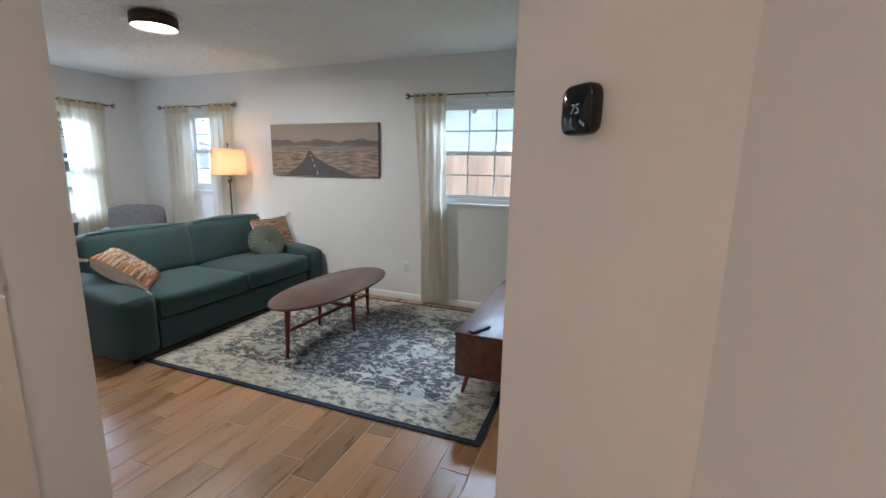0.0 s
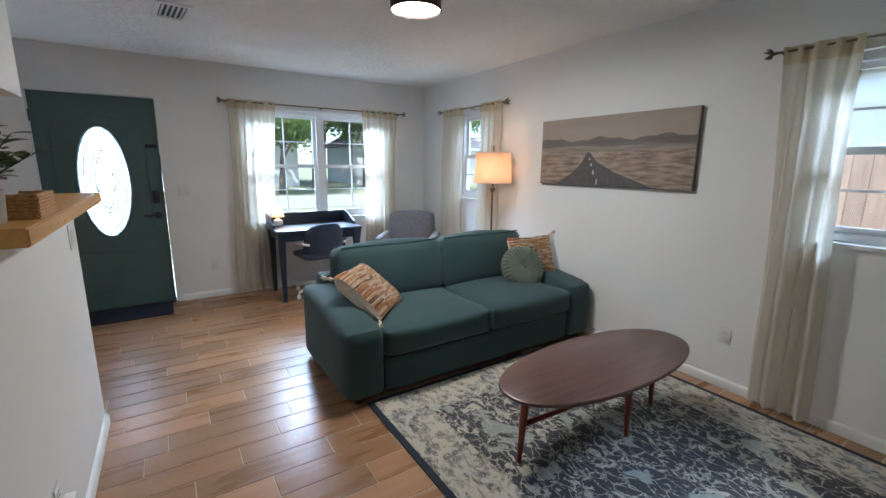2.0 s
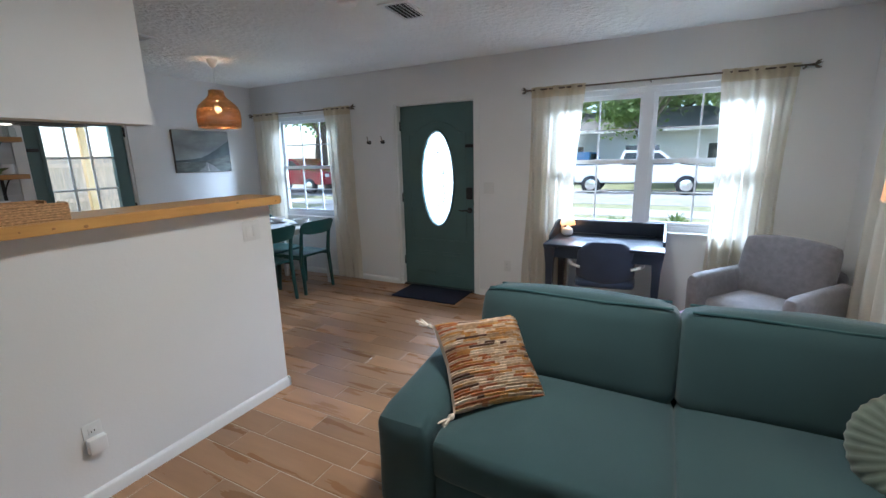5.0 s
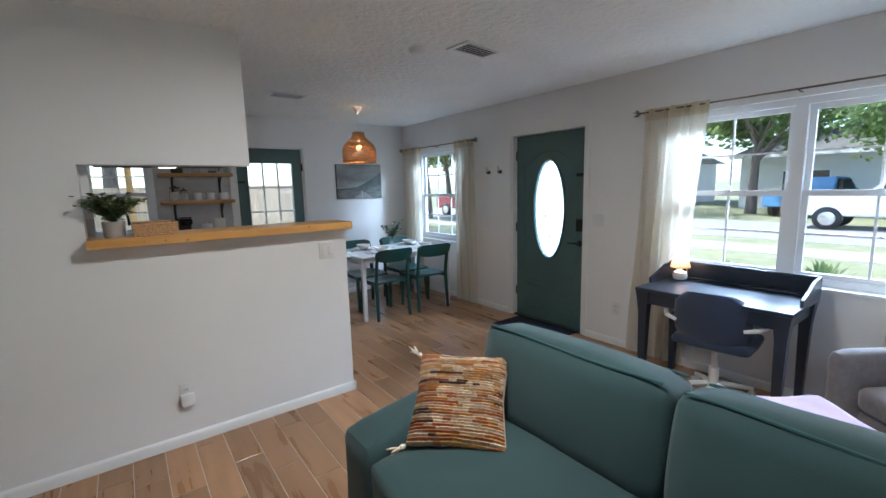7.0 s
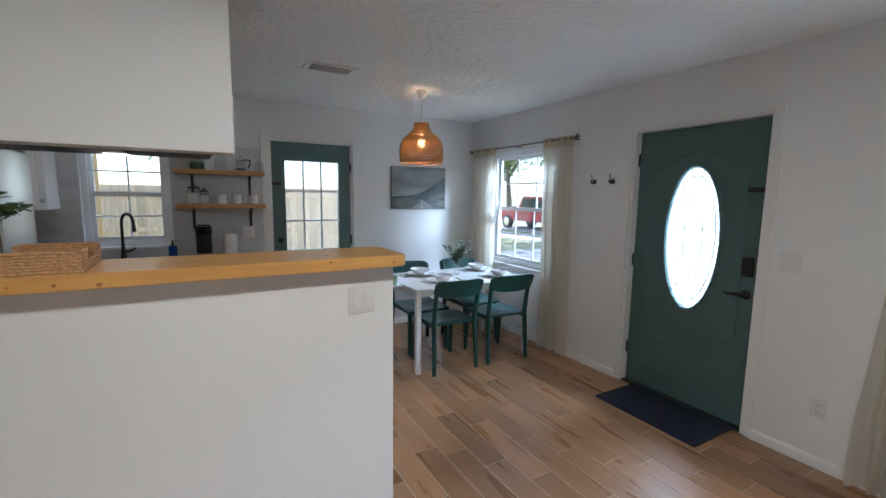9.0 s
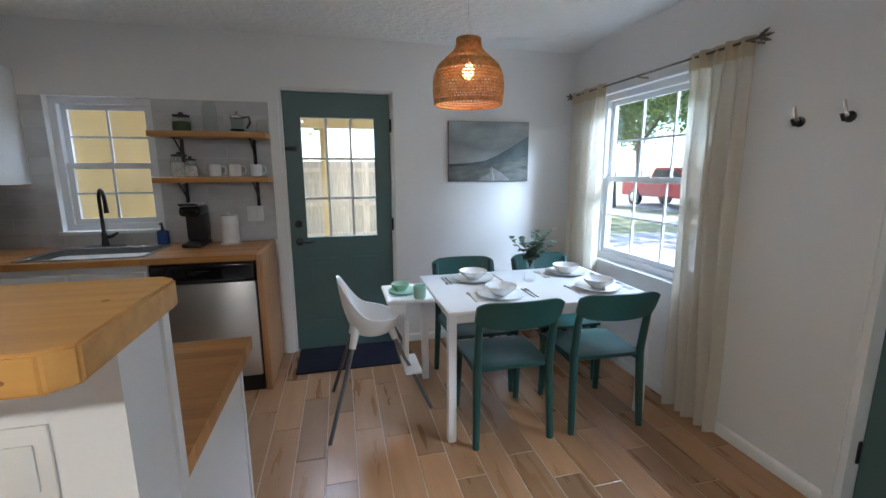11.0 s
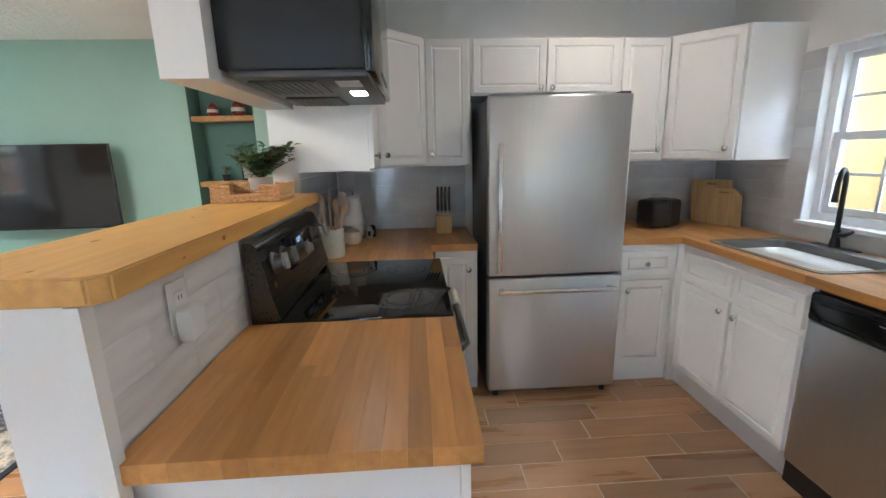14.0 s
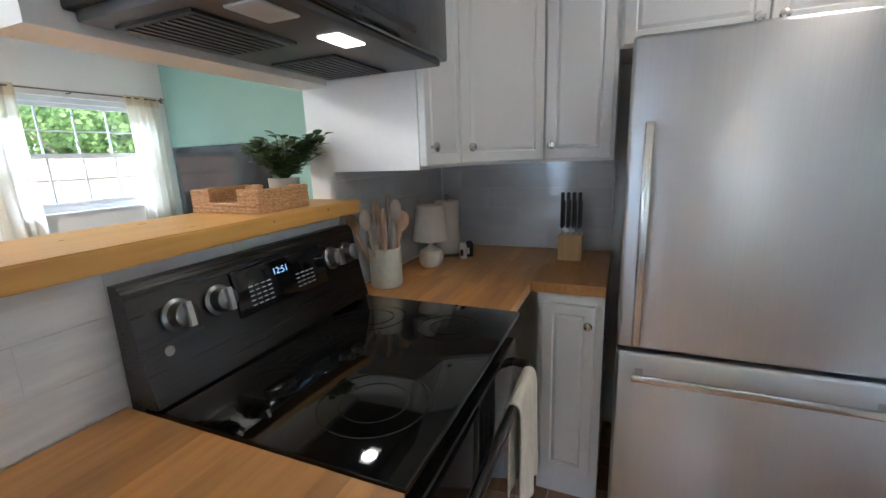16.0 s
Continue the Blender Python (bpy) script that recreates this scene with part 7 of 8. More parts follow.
for k in range(9):
    a = 2 * math.pi * k / 9 + 0.2
    tilt_ = rng.uniform(0.03, 0.075)
    hgt = rng.uniform(0.20, 0.28)
    c0, c1 = Vector((0.025 * math.cos(a), 0.025 * math.sin(a), 0.015)), Vector(((0.03 + tilt_) * math.cos(a), (0.03 + tilt_) * math.sin(a), hgt))
    ut = part("utensil", tube(bmesh.new(), [c0, c1], 0.006, 8), M_BEECH if k % 2 else M_UTENSIL, cr)
    bm = bmesh.new()
    bmesh.ops.create_uvsphere(bm, u_segments=12, v_segments=8, radius=0.03)
    bmesh.ops.scale(bm, vec=(1, 0.35, 1.35), verts=bm.verts)
    bmesh.ops.transform(bm, matrix=Matrix.Translation(c1 + (c1 - c0).normalized() * 0.03) @ pose(0, 0, 0, 0, 12, math.degrees(a)), verts=bm.verts)
    part("head", bm, M_BEECH if k % 2 else M_UTENSIL, ut)
cl2 = thing("table_lamp", "small white table lamp with a round ceramic base", "table lamp", pose(-1.21, 0.88, 0.9415))
part("base", lathe(bmesh.new(), [(0.03, 0), (0.048, 0.014), (0.056, 0.045), (0.048, 0.078), (0.02, 0.092), (0.01, 0.10), (0.008, 0.14)], 22), material("stone_white_ceramic", (0.62, 0.57, 0.50), 0.6, var=0.08, scale=40), cl2)
bm = bmesh.new()
grid_sheet(bm, lambda u, v: ((0.078 - 0.02 * v) * math.cos(2 * math.pi * u), (0.078 - 0.02 * v) * math.sin(2 * math.pi * u), 0.125 + 0.15 * v), 32, 3, True)
part("shade", bm, cloth_sheer("white_linen_shade", (0.8, 0.79, 0.77), 0.0, 0.4), cl2, "white fabric shade")
pt_ = thing("paper_towel", "roll of white paper towel on a stand", "paper towel", pose(-0.965, 0.90, 0.9415))
part("stand", lathe(bmesh.new(), [(0.07, 0), (0.07, 0.008), (0.008, 0.012), (0.007, 0.30)], 20), M_CHROME, pt_)
part("roll", lathe(bmesh.new(), [(0.02, 0.013), (0.058, 0.013), (0.058, 0.268), (0.02, 0.268)], 26), material("paper_roll", (0.74, 0.72, 0.69), 0.95, var=0.03, bump=0.2, bscale=200), pt_)
for (x, y), ch_, mt in (((-1.02, 0.80), "S", M_CHINA), ((-0.975, 0.785), "P", M_BLACK)):
    sk_ = thing("shaker", "small white salt shaker" if ch_ == "S" else "small black pepper shaker", "shaker", pose(x, y, 0.9415))
    part("body", lathe(bmesh.new(), [(0.018, 0), (0.019, 0.004), (0.019, 0.06), (0.014, 0.07), (0.012, 0.075)], 16), mt, sk_)
    part("label_band", rounded(-0.0195, -0.0185, -0.008, 0.008, 0.015, 0.045, 0.0004), M_BLACK if ch_ == "S" else M_CHINA, sk_)
kb = thing("knife_block", "pale wooden knife block with black handled knives", "knife block", pose(-0.90, 0.32, 0.9415, 0, 0, 90))
part("block", rounded(-0.052, 0.052, -0.05, 0.05, 0, 0.115, 0.004), material("bamboo_block", (0.52, 0.33, 0.15), 0.5, var=0.1, scale=6, stretch=(14, 14, 1)), kb)
for i in range(4):
    for j in range(2):
        h_ = 0.12 + 0.02 * ((i * 3 + j * 2) % 3)
        kn = part("knife", bx(-0.04 + i * 0.025, -0.037 + i * 0.025, -0.03 + j * 0.045, -0.012 + j * 0.045, 0.114, 0.15), M_CHROME, kb)
        part("knife_handle", rounded(-0.045 + i * 0.025, -0.031 + i * 0.025, -0.034 + j * 0.045, -0.008 + j * 0.045, 0.145, 0.145 + h_, 0.005), M_BLACK, kn)

# bar things
M_WICKER = material("straw_wicker", (0.50, 0.29, 0.13), 0.75, var=0.35, scale=30, stretch=(3, 3, 8), bump=0.5, bscale=90)
ty = thing("wicker_tray", "woven straw tray with cut-out handles on the bar", "tray", pose(-1.90, 1.155, 1.2845))
part("bottom", bx(-0.10, 0.10, -0.13, 0.13, 0.0, 0.006), M_WICKER, ty, smooth=None)
TH = 0.068
rng = random.Random(21)
for side in range(4):
    for r_ in range(7):
        z_ = 0.008 + r_ * 0.0092
        gap = r_ >= 3 and side < 2
        segs = ((-0.13, -0.055), (0.055, 0.13)) if gap else ((-0.13, 0.13),)
        for s0, s1 in segs:
            if side < 2:
                x_ = -0.098 if side == 0 else 0.098
                pts = [(x_ + rng.uniform(-0.0015, 0.0015), s0 + (s1 - s0) * k / 6, z_ + rng.uniform(-0.001, 0.001)) for k in range(7)]
            else:
                y_ = -0.128 if side == 2 else 0.128
                pts = [(-0.10 + 0.2 * k / 6, y_ + rng.uniform(-0.0015, 0.0015), z_ + rng.uniform(-0.001, 0.001)) for k in range(7)]
            part("woven_strand", tube(bmesh.new(), pts, 0.0056, 6), M_WICKER, ty)
pp = thing("potted_plant", "small bushy green plant in a grey pot on the bar", "potted plant", pose(-1.72, 1.19, 1.2845))
part("pot", lathe(bmesh.new(), [(0.044, 0), (0.047, 0.004), (0.052, 0.085), (0.048, 0.085), (0.044, 0.07)], 22), material("pale_grey_pot", (0.42, 0.39, 0.35), 0.8, var=0.1, scale=20), pp, "pale grey pot")
sprig_plant(pp, (0, 0, 0.06), 40, 0.165, 0.16, 0.044, 0.030, M_LEAF2, 9, 13)

# niche shelves and their things
for z in (1.775, 1.205, 0.66):
    solo("niche_shelf", rounded(XT + 0.02, 0.495, ARCH_Y - ARCH_R + 0.004, ARCH_Y + ARCH_R - 0.004, z, z + 0.045, 0.003), M_SHELF, "honey pine shelf inside the arched niche", "shelf", group="niche shelves")
M_REDJAR = material("red_glazed_pot", (0.22, 0.03, 0.02), 0.3, var=0.3, scale=15)
for y, s_ in ((2.28, 0.9), (2.06, 1.1)):
    c_ = thing("lidded_pot", "small red and cream lidded pot", "pot", pose(0.37, y, 1.8205))
    part("body", lathe(bmesh.new(), [(0.03 * s_, 0), (0.048 * s_, 0.02), (0.052 * s_, 0.05 * s_), (0.045 * s_, 0.085 * s_)], 20), M_REDJAR, c_)
    part("band", lathe(bmesh.new(), [(0.0525 * s_, 0.035 * s_), (0.0535 * s_, 0.05 * s_), (0.0515 * s_, 0.065 * s_)], 20), M_CERAMIC, c_, "cream band")
    part("lid", lathe(bmesh.new(), [(0.047 * s_, 0.0855 * s_), (0.03 * s_, 0.11 * s_), (0.012 * s_, 0.118 * s_), (0.012 * s_, 0.13 * s_)], 18), M_REDJAR, c_)
pf = thing("picture_frame", "black framed ornament print leaning in the niche", "picture frame", pose(0.43, 2.03, 1.2505, 8, 0, -90))
part("frame", rounded(-0.085, 0.085, 0.0, 0.015, 0.0, 0.24, 0.004), M_BLACK, pf)
part("print", bx(-0.07, 0.07, -0.002, -0.0005, 0.018, 0.222), material("grey_ornament_print", (0.36, 0.36, 0.34), 0.6, var=0.5, scale=40), pf, smooth=None)
np_ = thing("potted_plant", "tiny green plant in a dark pot in the niche", "potted plant", pose(0.38, 2.24, 1.2505))
part("pot", lathe(bmesh.new(), [(0.028, 0), (0.036, 0.06), (0.032, 0.06)], 16), M_BLACK, np_)
sprig_plant(np_, (0, 0, 0.05), 12, 0.09, 0.07, 0.03, 0.010, M_LEAF2, 31, 6)


# ---- wall fittings ----
def plate(label, m, kind_):
    """A wall plate with its front to -y: outlet, switch or blank."""
    o = thing("wall_outlet" if kind_ != "switch" else "light_switch", label, "outlet" if kind_ != "switch" else "light switch", m)
    w_ = 0.058 if kind_ == "switch" else 0.036
    part("cover_plate", rounded(-w_, w_, -0.006, 0.0, -0.058, 0.058, 0.003), M_OUTLET, o)
    if kind_ == "switch":
        for x in (-0.024, 0.024):
            part("rocker", rounded(x - 0.017, x + 0.017, -0.010, -0.006, -0.034, 0.034, 0.002), M_OUTLET, o)
    else:
        for z in (-0.02, 0.02):
            part("socket", rounded(-0.017, 0.017, -0.009, -0.006, z - 0.015, z + 0.015, 0.004), M_OUTLET, o)
            for x in (-0.006, 0.006):
                part("slot", bx(x - 0.0012, x + 0.0012, -0.0096, -0.0088, z - 0.005, z + 0.005), M_BLACK, o)
    if kind_ == "plug":
        part("plug_in", rounded(-0.035, 0.035, -0.045, -0.0095, -0.075, -0.002, 0.008), M_WHITE_PLASTIC, o, "white plug-in unit")
    return o


plate("white wall outlet near the floor", pose(-1.408, YN, 0.36), "outlet")
plate("white wall outlet with a plug-in night light", pose(-1.956, 1.174, 0.325, 0, 0, 180), "plug")
plate("white double light switch on the divider wall", pose(-2.885, 1.174, 1.086, 0, 0, 180), "switch")
plate("white double light switch by the front door", pose(XW, 1.735, 1.163, 0, 0, 90), "switch")
plate("white wall outlet beside the desk", pose(XW, 1.945, 0.353, 0, 0, 90), "outlet")
plate("white outlet with a plug-in unit under the bar", pose(-2.755, 1.0345, 1.135), "plug")
plate("white double light switch on the tiles", pose(-2.69, YS + 0.009, 1.147, 0, 0, 180), "switch")
for y in (0.251, 0.444):
    hk = thing("coat_hook", "black and chrome coat hook on the wall", "coat hook", pose(XW, y, 1.669, 0, 0, 90), "coat hooks")
    part("rose", lathe(bmesh.new(), [(0.022, 0), (0.023, 0.006), (0.016, 0.014)], 16, pose(0, 0, 0, 90)), M_BLACK, hk)
    part("upper_prong", tube(bmesh.new(), [(0, -0.01, 0.0), (0, -0.03, 0.02), (0, -0.045, 0.065)], [0.008, 0.007, 0.006], 8), M_CHROME, hk, "chrome prong")
    part("lower_prong", tube(bmesh.new(), [(0, -0.012, -0.002), (0, -0.035, -0.012), (0, -0.05, 0.01)], [0.009, 0.008, 0.007], 8), M_BLACK, hk)
tm_ = thing("thermostat", "rounded black thermostat with a pale temperature reading", "thermostat", pose(0.4535, 1.5043, 1.501, 0, 0, -47.3))
bm = bmesh.new()
rings = []
for sc, y in ((0.95, -0.0005), (1.0, -0.006), (1.0, -0.018), (0.975, -0.0235), (0.92, -0.0265), (0.84, -0.028)):
    rings.append([])
    for k in range(48):
        c_, s_ = math.cos(2 * math.pi * k / 48), math.sin(2 * math.pi * k / 48)
        rings[-1].append(bm.verts.new((0.045 * sc * math.copysign(abs(c_) ** 0.45, c_), y, 0.047 * sc * math.copysign(abs(s_) ** 0.45, s_))))
for p_, q_ in zip(rings, rings[1:]):
    for k in range(48):
        bm.faces.new((p_[k], p_[(k + 1) % 48], q_[(k + 1) % 48], q_[k]))
bm.faces.new(rings[-1])
bm.faces.new(rings[0][::-1])
bmesh.ops.recalc_face_normals(bm, faces=bm.faces)
part("body", bm, M_BLACK_GLOSS, tm_)
fc2 = bpy.data.curves.new("reading_text", "FONT")
fc2.body, fc2.size, fc2.extrude, fc2.align_x = "75", 0.026, 0.0002, "CENTER"
rd = new("reading", fc2)
rd.data.materials.append(material("pale_blue_reading", (0.10, 0.13, 0.17), 0.5, emit=0.03, emit_colour=(0.5, 0.65, 0.8)))
rd.parent = tm_
rd.matrix_basis = pose(0, -0.0286, -0.008, 90)
for m_, lab in ((pose(-3.818, 1.73, H, 0, 0, 5), "white ceiling air vent in the living room"), (pose(-3.17, -0.33, H, 0, 0, 0), "white ceiling air vent by the kitchen")):
    vt = thing("ceiling_vent", lab, "ceiling vent", m_, "ceiling vents")
    bm = bmesh.new()
    for a_, b_, c_, d_ in ((-0.18, 0.18, -0.105, -0.075), (-0.18, 0.18, 0.075, 0.105), (-0.18, -0.145, -0.075, 0.075), (0.145, 0.18, -0.075, 0.075)):
        box(bm, a_, b_, c_, d_, -0.010, -0.0005)
    part("frame", bm, M_TRIM, vt, smooth=None)
    part("backing", bx(-0.145, 0.145, -0.075, 0.075, -0.002, -0.0008), M_BLACK, vt, smooth=None)
    for k in range(5):
        y = -0.060 + k * 0.030
        bm = bmesh.new()
        box(bm, -0.144, 0.144, -0.007, 0.007, -0.0008, 0.0008)
        bmesh.ops.transform(bm, matrix=pose(0, y, -0.008, -50), verts=bm.verts)
        part("slat", bm, M_TRIM, vt, smooth=None)
sd = thing("smoke_detector", "round white smoke detector on the ceiling", "smoke detector", pose(-3.474, 1.53, H - 0.034))
part("body", lathe(bmesh.new(), [(0.04, 0), (0.055, 0.008), (0.062, 0.02), (0.064, 0.0335)], 26), M_WHITE_PLASTIC, sd)


# ---- outside ----
M_GRASS = material("sunlit_lawn", (0.22, 0.24, 0.11), 0.95, var=0.35, scale=3, alt=(0.36, 0.33, 0.22), altmix=0.7, bump=0.5, bscale=60)
M_CONCRETE = material("pale_concrete", (0.45, 0.43, 0.40), 0.9, var=0.12, scale=3, bump=0.2, bscale=80)
M_ASPHALT = material("grey_road_asphalt", (0.33, 0.32, 0.31), 0.95, var=0.2, scale=4, bump=0.3, bscale=120)
M_MULCH = material("red_brown_mulch", (0.11, 0.055, 0.035), 0.95, var=0.5, scale=25, bump=0.8, bscale=60)
M_FENCE = material("new_cedar_board", (0.64, 0.50, 0.34), 0.8, var=0.2, scale=4, stretch=(10, 10, 0.8), rand=0.22)
M_STUCCO = material("white_house_siding", (0.72, 0.71, 0.69), 0.8, var=0.04, scale=3, bump=0.3, bscale=50)
M_ROOF = material("grey_shingle", (0.16, 0.15, 0.14), 0.9, var=0.3, scale=12, bump=0.4, bscale=40)
M_DARK_GLASS = material("dark_window_glass", (0.03, 0.035, 0.04), 0.08, var=0.1)
M_BARK = material("grey_brown_bark", (0.17, 0.135, 0.105), 0.95, var=0.35, scale=8, stretch=(3, 3, 0.6), bump=0.8, bscale=30)
M_FOLIAGE = material("bright_tree_leaf", (0.11, 0.17, 0.055), 0.6, var=0.4, scale=4, island=True, rand=0.45)
fn_, fl_ = M_FOLIAGE.node_tree.nodes, M_FOLIAGE.node_tree.links
fp_ = fn_["Principled BSDF"]
leaf_light = fn_.new("ShaderNodeBsdfTranslucent")
leaf_mix = fn_.new("ShaderNodeMixShader")
leaf_mix.inputs[0].default_value = 0.62
leaf_light.inputs[0].default_value = (0.27, 0.36, 0.12, 1)
fl_.new(fp_.outputs[0], leaf_mix.inputs[1])
fl_.new(leaf_light.outputs[0], leaf_mix.inputs[2])
fl_.new(leaf_mix.outputs[0], fn_["Material Output"].inputs[0])
M_YELLOW = material("cream_yellow_patio_paint", (0.60, 0.43, 0.20), 0.7, var=0.05, scale=2)
GZ = -0.16
structure("ground", bx(-400, 400, -400, 400, -0.6, GZ), M_GRASS, "sunlit lawn round the house", "ground")
structure("road", bx(-22.0, -16.0, -400, 400, GZ, GZ + 0.01), M_ASPHALT, "grey asphalt street", "road")
structure("driveway", bx(-16.0, -5.6, -7.5, -3.6, GZ, GZ + 0.02), M_CONCRETE, "pale concrete driveway", "driveway")
structure("pavement", bx(-11.0, -5.6, 0.4, 1.8, GZ, GZ + 0.03), M_CONCRETE, "pale concrete front path", "pavement")
structure("pavement_street", bx(-14.6, -13.2, -60, 60, GZ, GZ + 0.025), M_CONCRETE, "pale concrete street pavement", "pavement")
structure("patio_slab", bx(-5.0, 0.9, -5.4, -1.84, GZ, -0.03), M_CONCRETE, "pale concrete patio slab", "patio")
for xc, rx_, y0, y1 in ((-8.6, 2.6, 2.3, 6.4), (-6.9, 1.25, -1.5, 0.2)):
    bm = bmesh.new()
    prism(bm, [(xc + rx_ * math.cos(2 * math.pi * k / 24) * (1 + 0.08 * math.sin(3 * k)), (y0 + y1) / 2 + (y1 - y0) * 0.55 * math.sin(2 * math.pi * k / 24)) for k in range(24)], GZ, GZ + 0.06)
    structure("mulch_bed", bm, M_MULCH, "red-brown mulch bed under the front windows", "mulch bed")
# patio cover
structure("patio_roof", bx(-5.0, 0.9, -5.4, -1.86, 2.30, 2.42), material("white_patio_ceiling", (0.72, 0.68, 0.58), 0.7, var=0.04), "pale boarded patio roof", "patio roof")
structure("patio_wall", bx(-0.95, -0.80, -5.4, -1.86, GZ, 2.299), M_YELLOW, "cream yellow painted patio wall", "wall")
for x in (-4.9, -3.1, -1.9):
    solo("patio_post", rounded(x - 0.05, x + 0.05, -5.35, -5.25, -0.03, 2.119, 0.006), M_YELLOW, "cream yellow square patio post", "post", group="patio posts")
solo("patio_beam", rounded(-5.0, -0.96, -5.36, -5.24, 2.12, 2.298, 0.006), M_YELLOW, "cream yellow beam under the patio roof", "beam")
bn = thing("storage_bin", "pale blue plastic storage bin on the patio", "bin", pose(-1.45, -3.4, -0.03))
part("tub", rounded(-0.25, 0.25, -0.2, 0.2, 0.0, 0.72, 0.03), material("pale_blue_plastic", (0.32, 0.50, 0.62), 0.5, var=0.05), bn)
part("lid", rounded(-0.27, 0.27, -0.22, 0.22, 0.7205, 0.78, 0.02), M_WHITE_PLASTIC, bn)


# fences
def fence(label, axis, w, u0, u1, z1, m_board):
    root = thing("fence", label, "fence", pose(*((w, (u0 + u1) / 2, GZ) if axis == "x" else ((u0 + u1) / 2, w, GZ))))
    inv = root.matrix_basis.inverted()
    u = u0
    share = None
    n_ = int((u1 - u0) / 0.145)
    for k in range(n_):
        if share is None:
            bm = bmesh.new()
            box(bm, *((-0.01, 0.01, 0, 0.142) if axis == "x" else (0, 0.142, -0.01, 0.01)), 0.03, z1 - GZ)
            share = mesh_of(bm, "board", m_board)
        o = new("board", share)
        o.parent = root
        s = u0 + k * 0.145
        dj = 0.002 * ((k * 7) % 3)
        o.matrix_basis = inv @ (pose(w + dj, s, GZ) if axis == "x" else pose(s, w + dj, GZ))
    for z in (0.25, 0.9, 1.6):
        bm = bx(*((w + 0.016, w + 0.05, u0, u1) if axis == "x" else (u0, u1, w + 0.016, w + 0.05)), GZ + z, GZ + z + 0.085)
        wp("rail", bm, m_board, root, smooth=None)
    return root


M_FENCE_SIDE = material("weathered_cedar_board", (0.23, 0.15, 0.10), 0.8, var=0.2, scale=4, stretch=(10, 10, 0.8), rand=0.22)
fence("weathered cedar board fence along the side yard", "y", 7.2, -6.5, 5.5, 1.62, M_FENCE_SIDE)
fence("new cedar board fence behind the patio", "y", -7.4, -9.0, 4.0, 1.66, M_FENCE)


def house(label, m, w, d, h, wins, roof_h=1.6):
    """A low house: walls, a hipped gable roof with eaves, and windows with frames, seen from its -y side."""
    r = thing("house", label, "house", m)
    part("wall", bx(-w / 2, w / 2, 0, d, 0, h), M_STUCCO, r, smooth=None)
    bm = bmesh.new()
    e = 0.5
    lo = [bm.verts.new(p) for p in ((-w / 2 - e, -e, h), (w / 2 + e, -e, h), (w / 2 + e, d + e, h), (-w / 2 - e, d + e, h))]
    t0, t1 = bm.verts.new((-w / 2 + 1, d / 2, h + roof_h)), bm.verts.new((w / 2 - 1, d / 2, h + roof_h))
    for f_ in ((lo[0], lo[1], t1, t0), (lo[2], lo[3], t0, t1), (lo[1], lo[2], t1), (lo[3], lo[0], t0), (lo[3], lo[2], lo[1], lo[0])):
        bm.faces.new(f_)
    part("roof", bm, M_ROOF, r, "grey shingle roof", None)
    part("fascia", bx(-w / 2 - e, w / 2 + e, -e - 0.03, -e + 0.005, h - 0.14, h + 0.03), M_TRIM, r, smooth=None)
    for x0, x1, z0, z1, cols_ in wins:
        wn_ = part("window", bx(x0, x1, -0.02, -0.004, z0, z1), M_DARK_GLASS, r, "dark window", None)
        for k in range(cols_ + 1):
            x = x0 + (x1 - x0) * k / cols_
            part("frame", bx(x - 0.03, x + 0.03, -0.04, -0.005, z0 - 0.03, z1 + 0.03), M_TRIM, wn_, smooth=None)
        for z in (z0, z1):
            part("frame", bx(x0, x1, -0.038, -0.005, z - 0.03, z + 0.03), M_TRIM, wn_, smooth=None)
    return r


nh = house("white neighbouring house behind the side fence", pose(-1.0, 11.5, GZ), 14, 8, 3.3, [(-0.2, 1.5, 1.95, 2.35, 3), (-4.8, -3.6, 1.2, 2.4, 2)])
gv = part("gable_vent", bx(-1.75, -1.35, -0.03, -0.004, 2.7, 3.05), M_VINYL, nh, "white louvred vent", None)
for k in range(6):
    part("slat", bx(-1.73, -1.37, -0.045, -0.03, 2.73 + k * 0.05, 2.755 + k * 0.05), M_TRIM, gv, smooth=None)
house("white low house across the street", pose(-31.0, 2.0, GZ, 0, 0, 90), 15, 9, 3.0, [(-5.5, -3.5, 0.9, 2.1, 2), (-1.0, 1.0, 0.9, 2.1, 2), (3.5, 5.5, 0.9, 2.1, 2)])
house("white house with a grey roof across the street", pose(-32.0, -17.0, GZ, 0, 0, 90), 13, 9, 3.0, [(-4.5, -2.5, 0.9, 2.1, 2), (1.0, 3.0, 0.9, 2.1, 2)])
house("pale house further along the street", pose(-31.0, 21.0, GZ, 0, 0, 90), 13, 9, 3.0, [(-4.5, -2.5, 0.9, 2.1, 2), (1.0, 3.0, 0.9, 2.1, 2)])


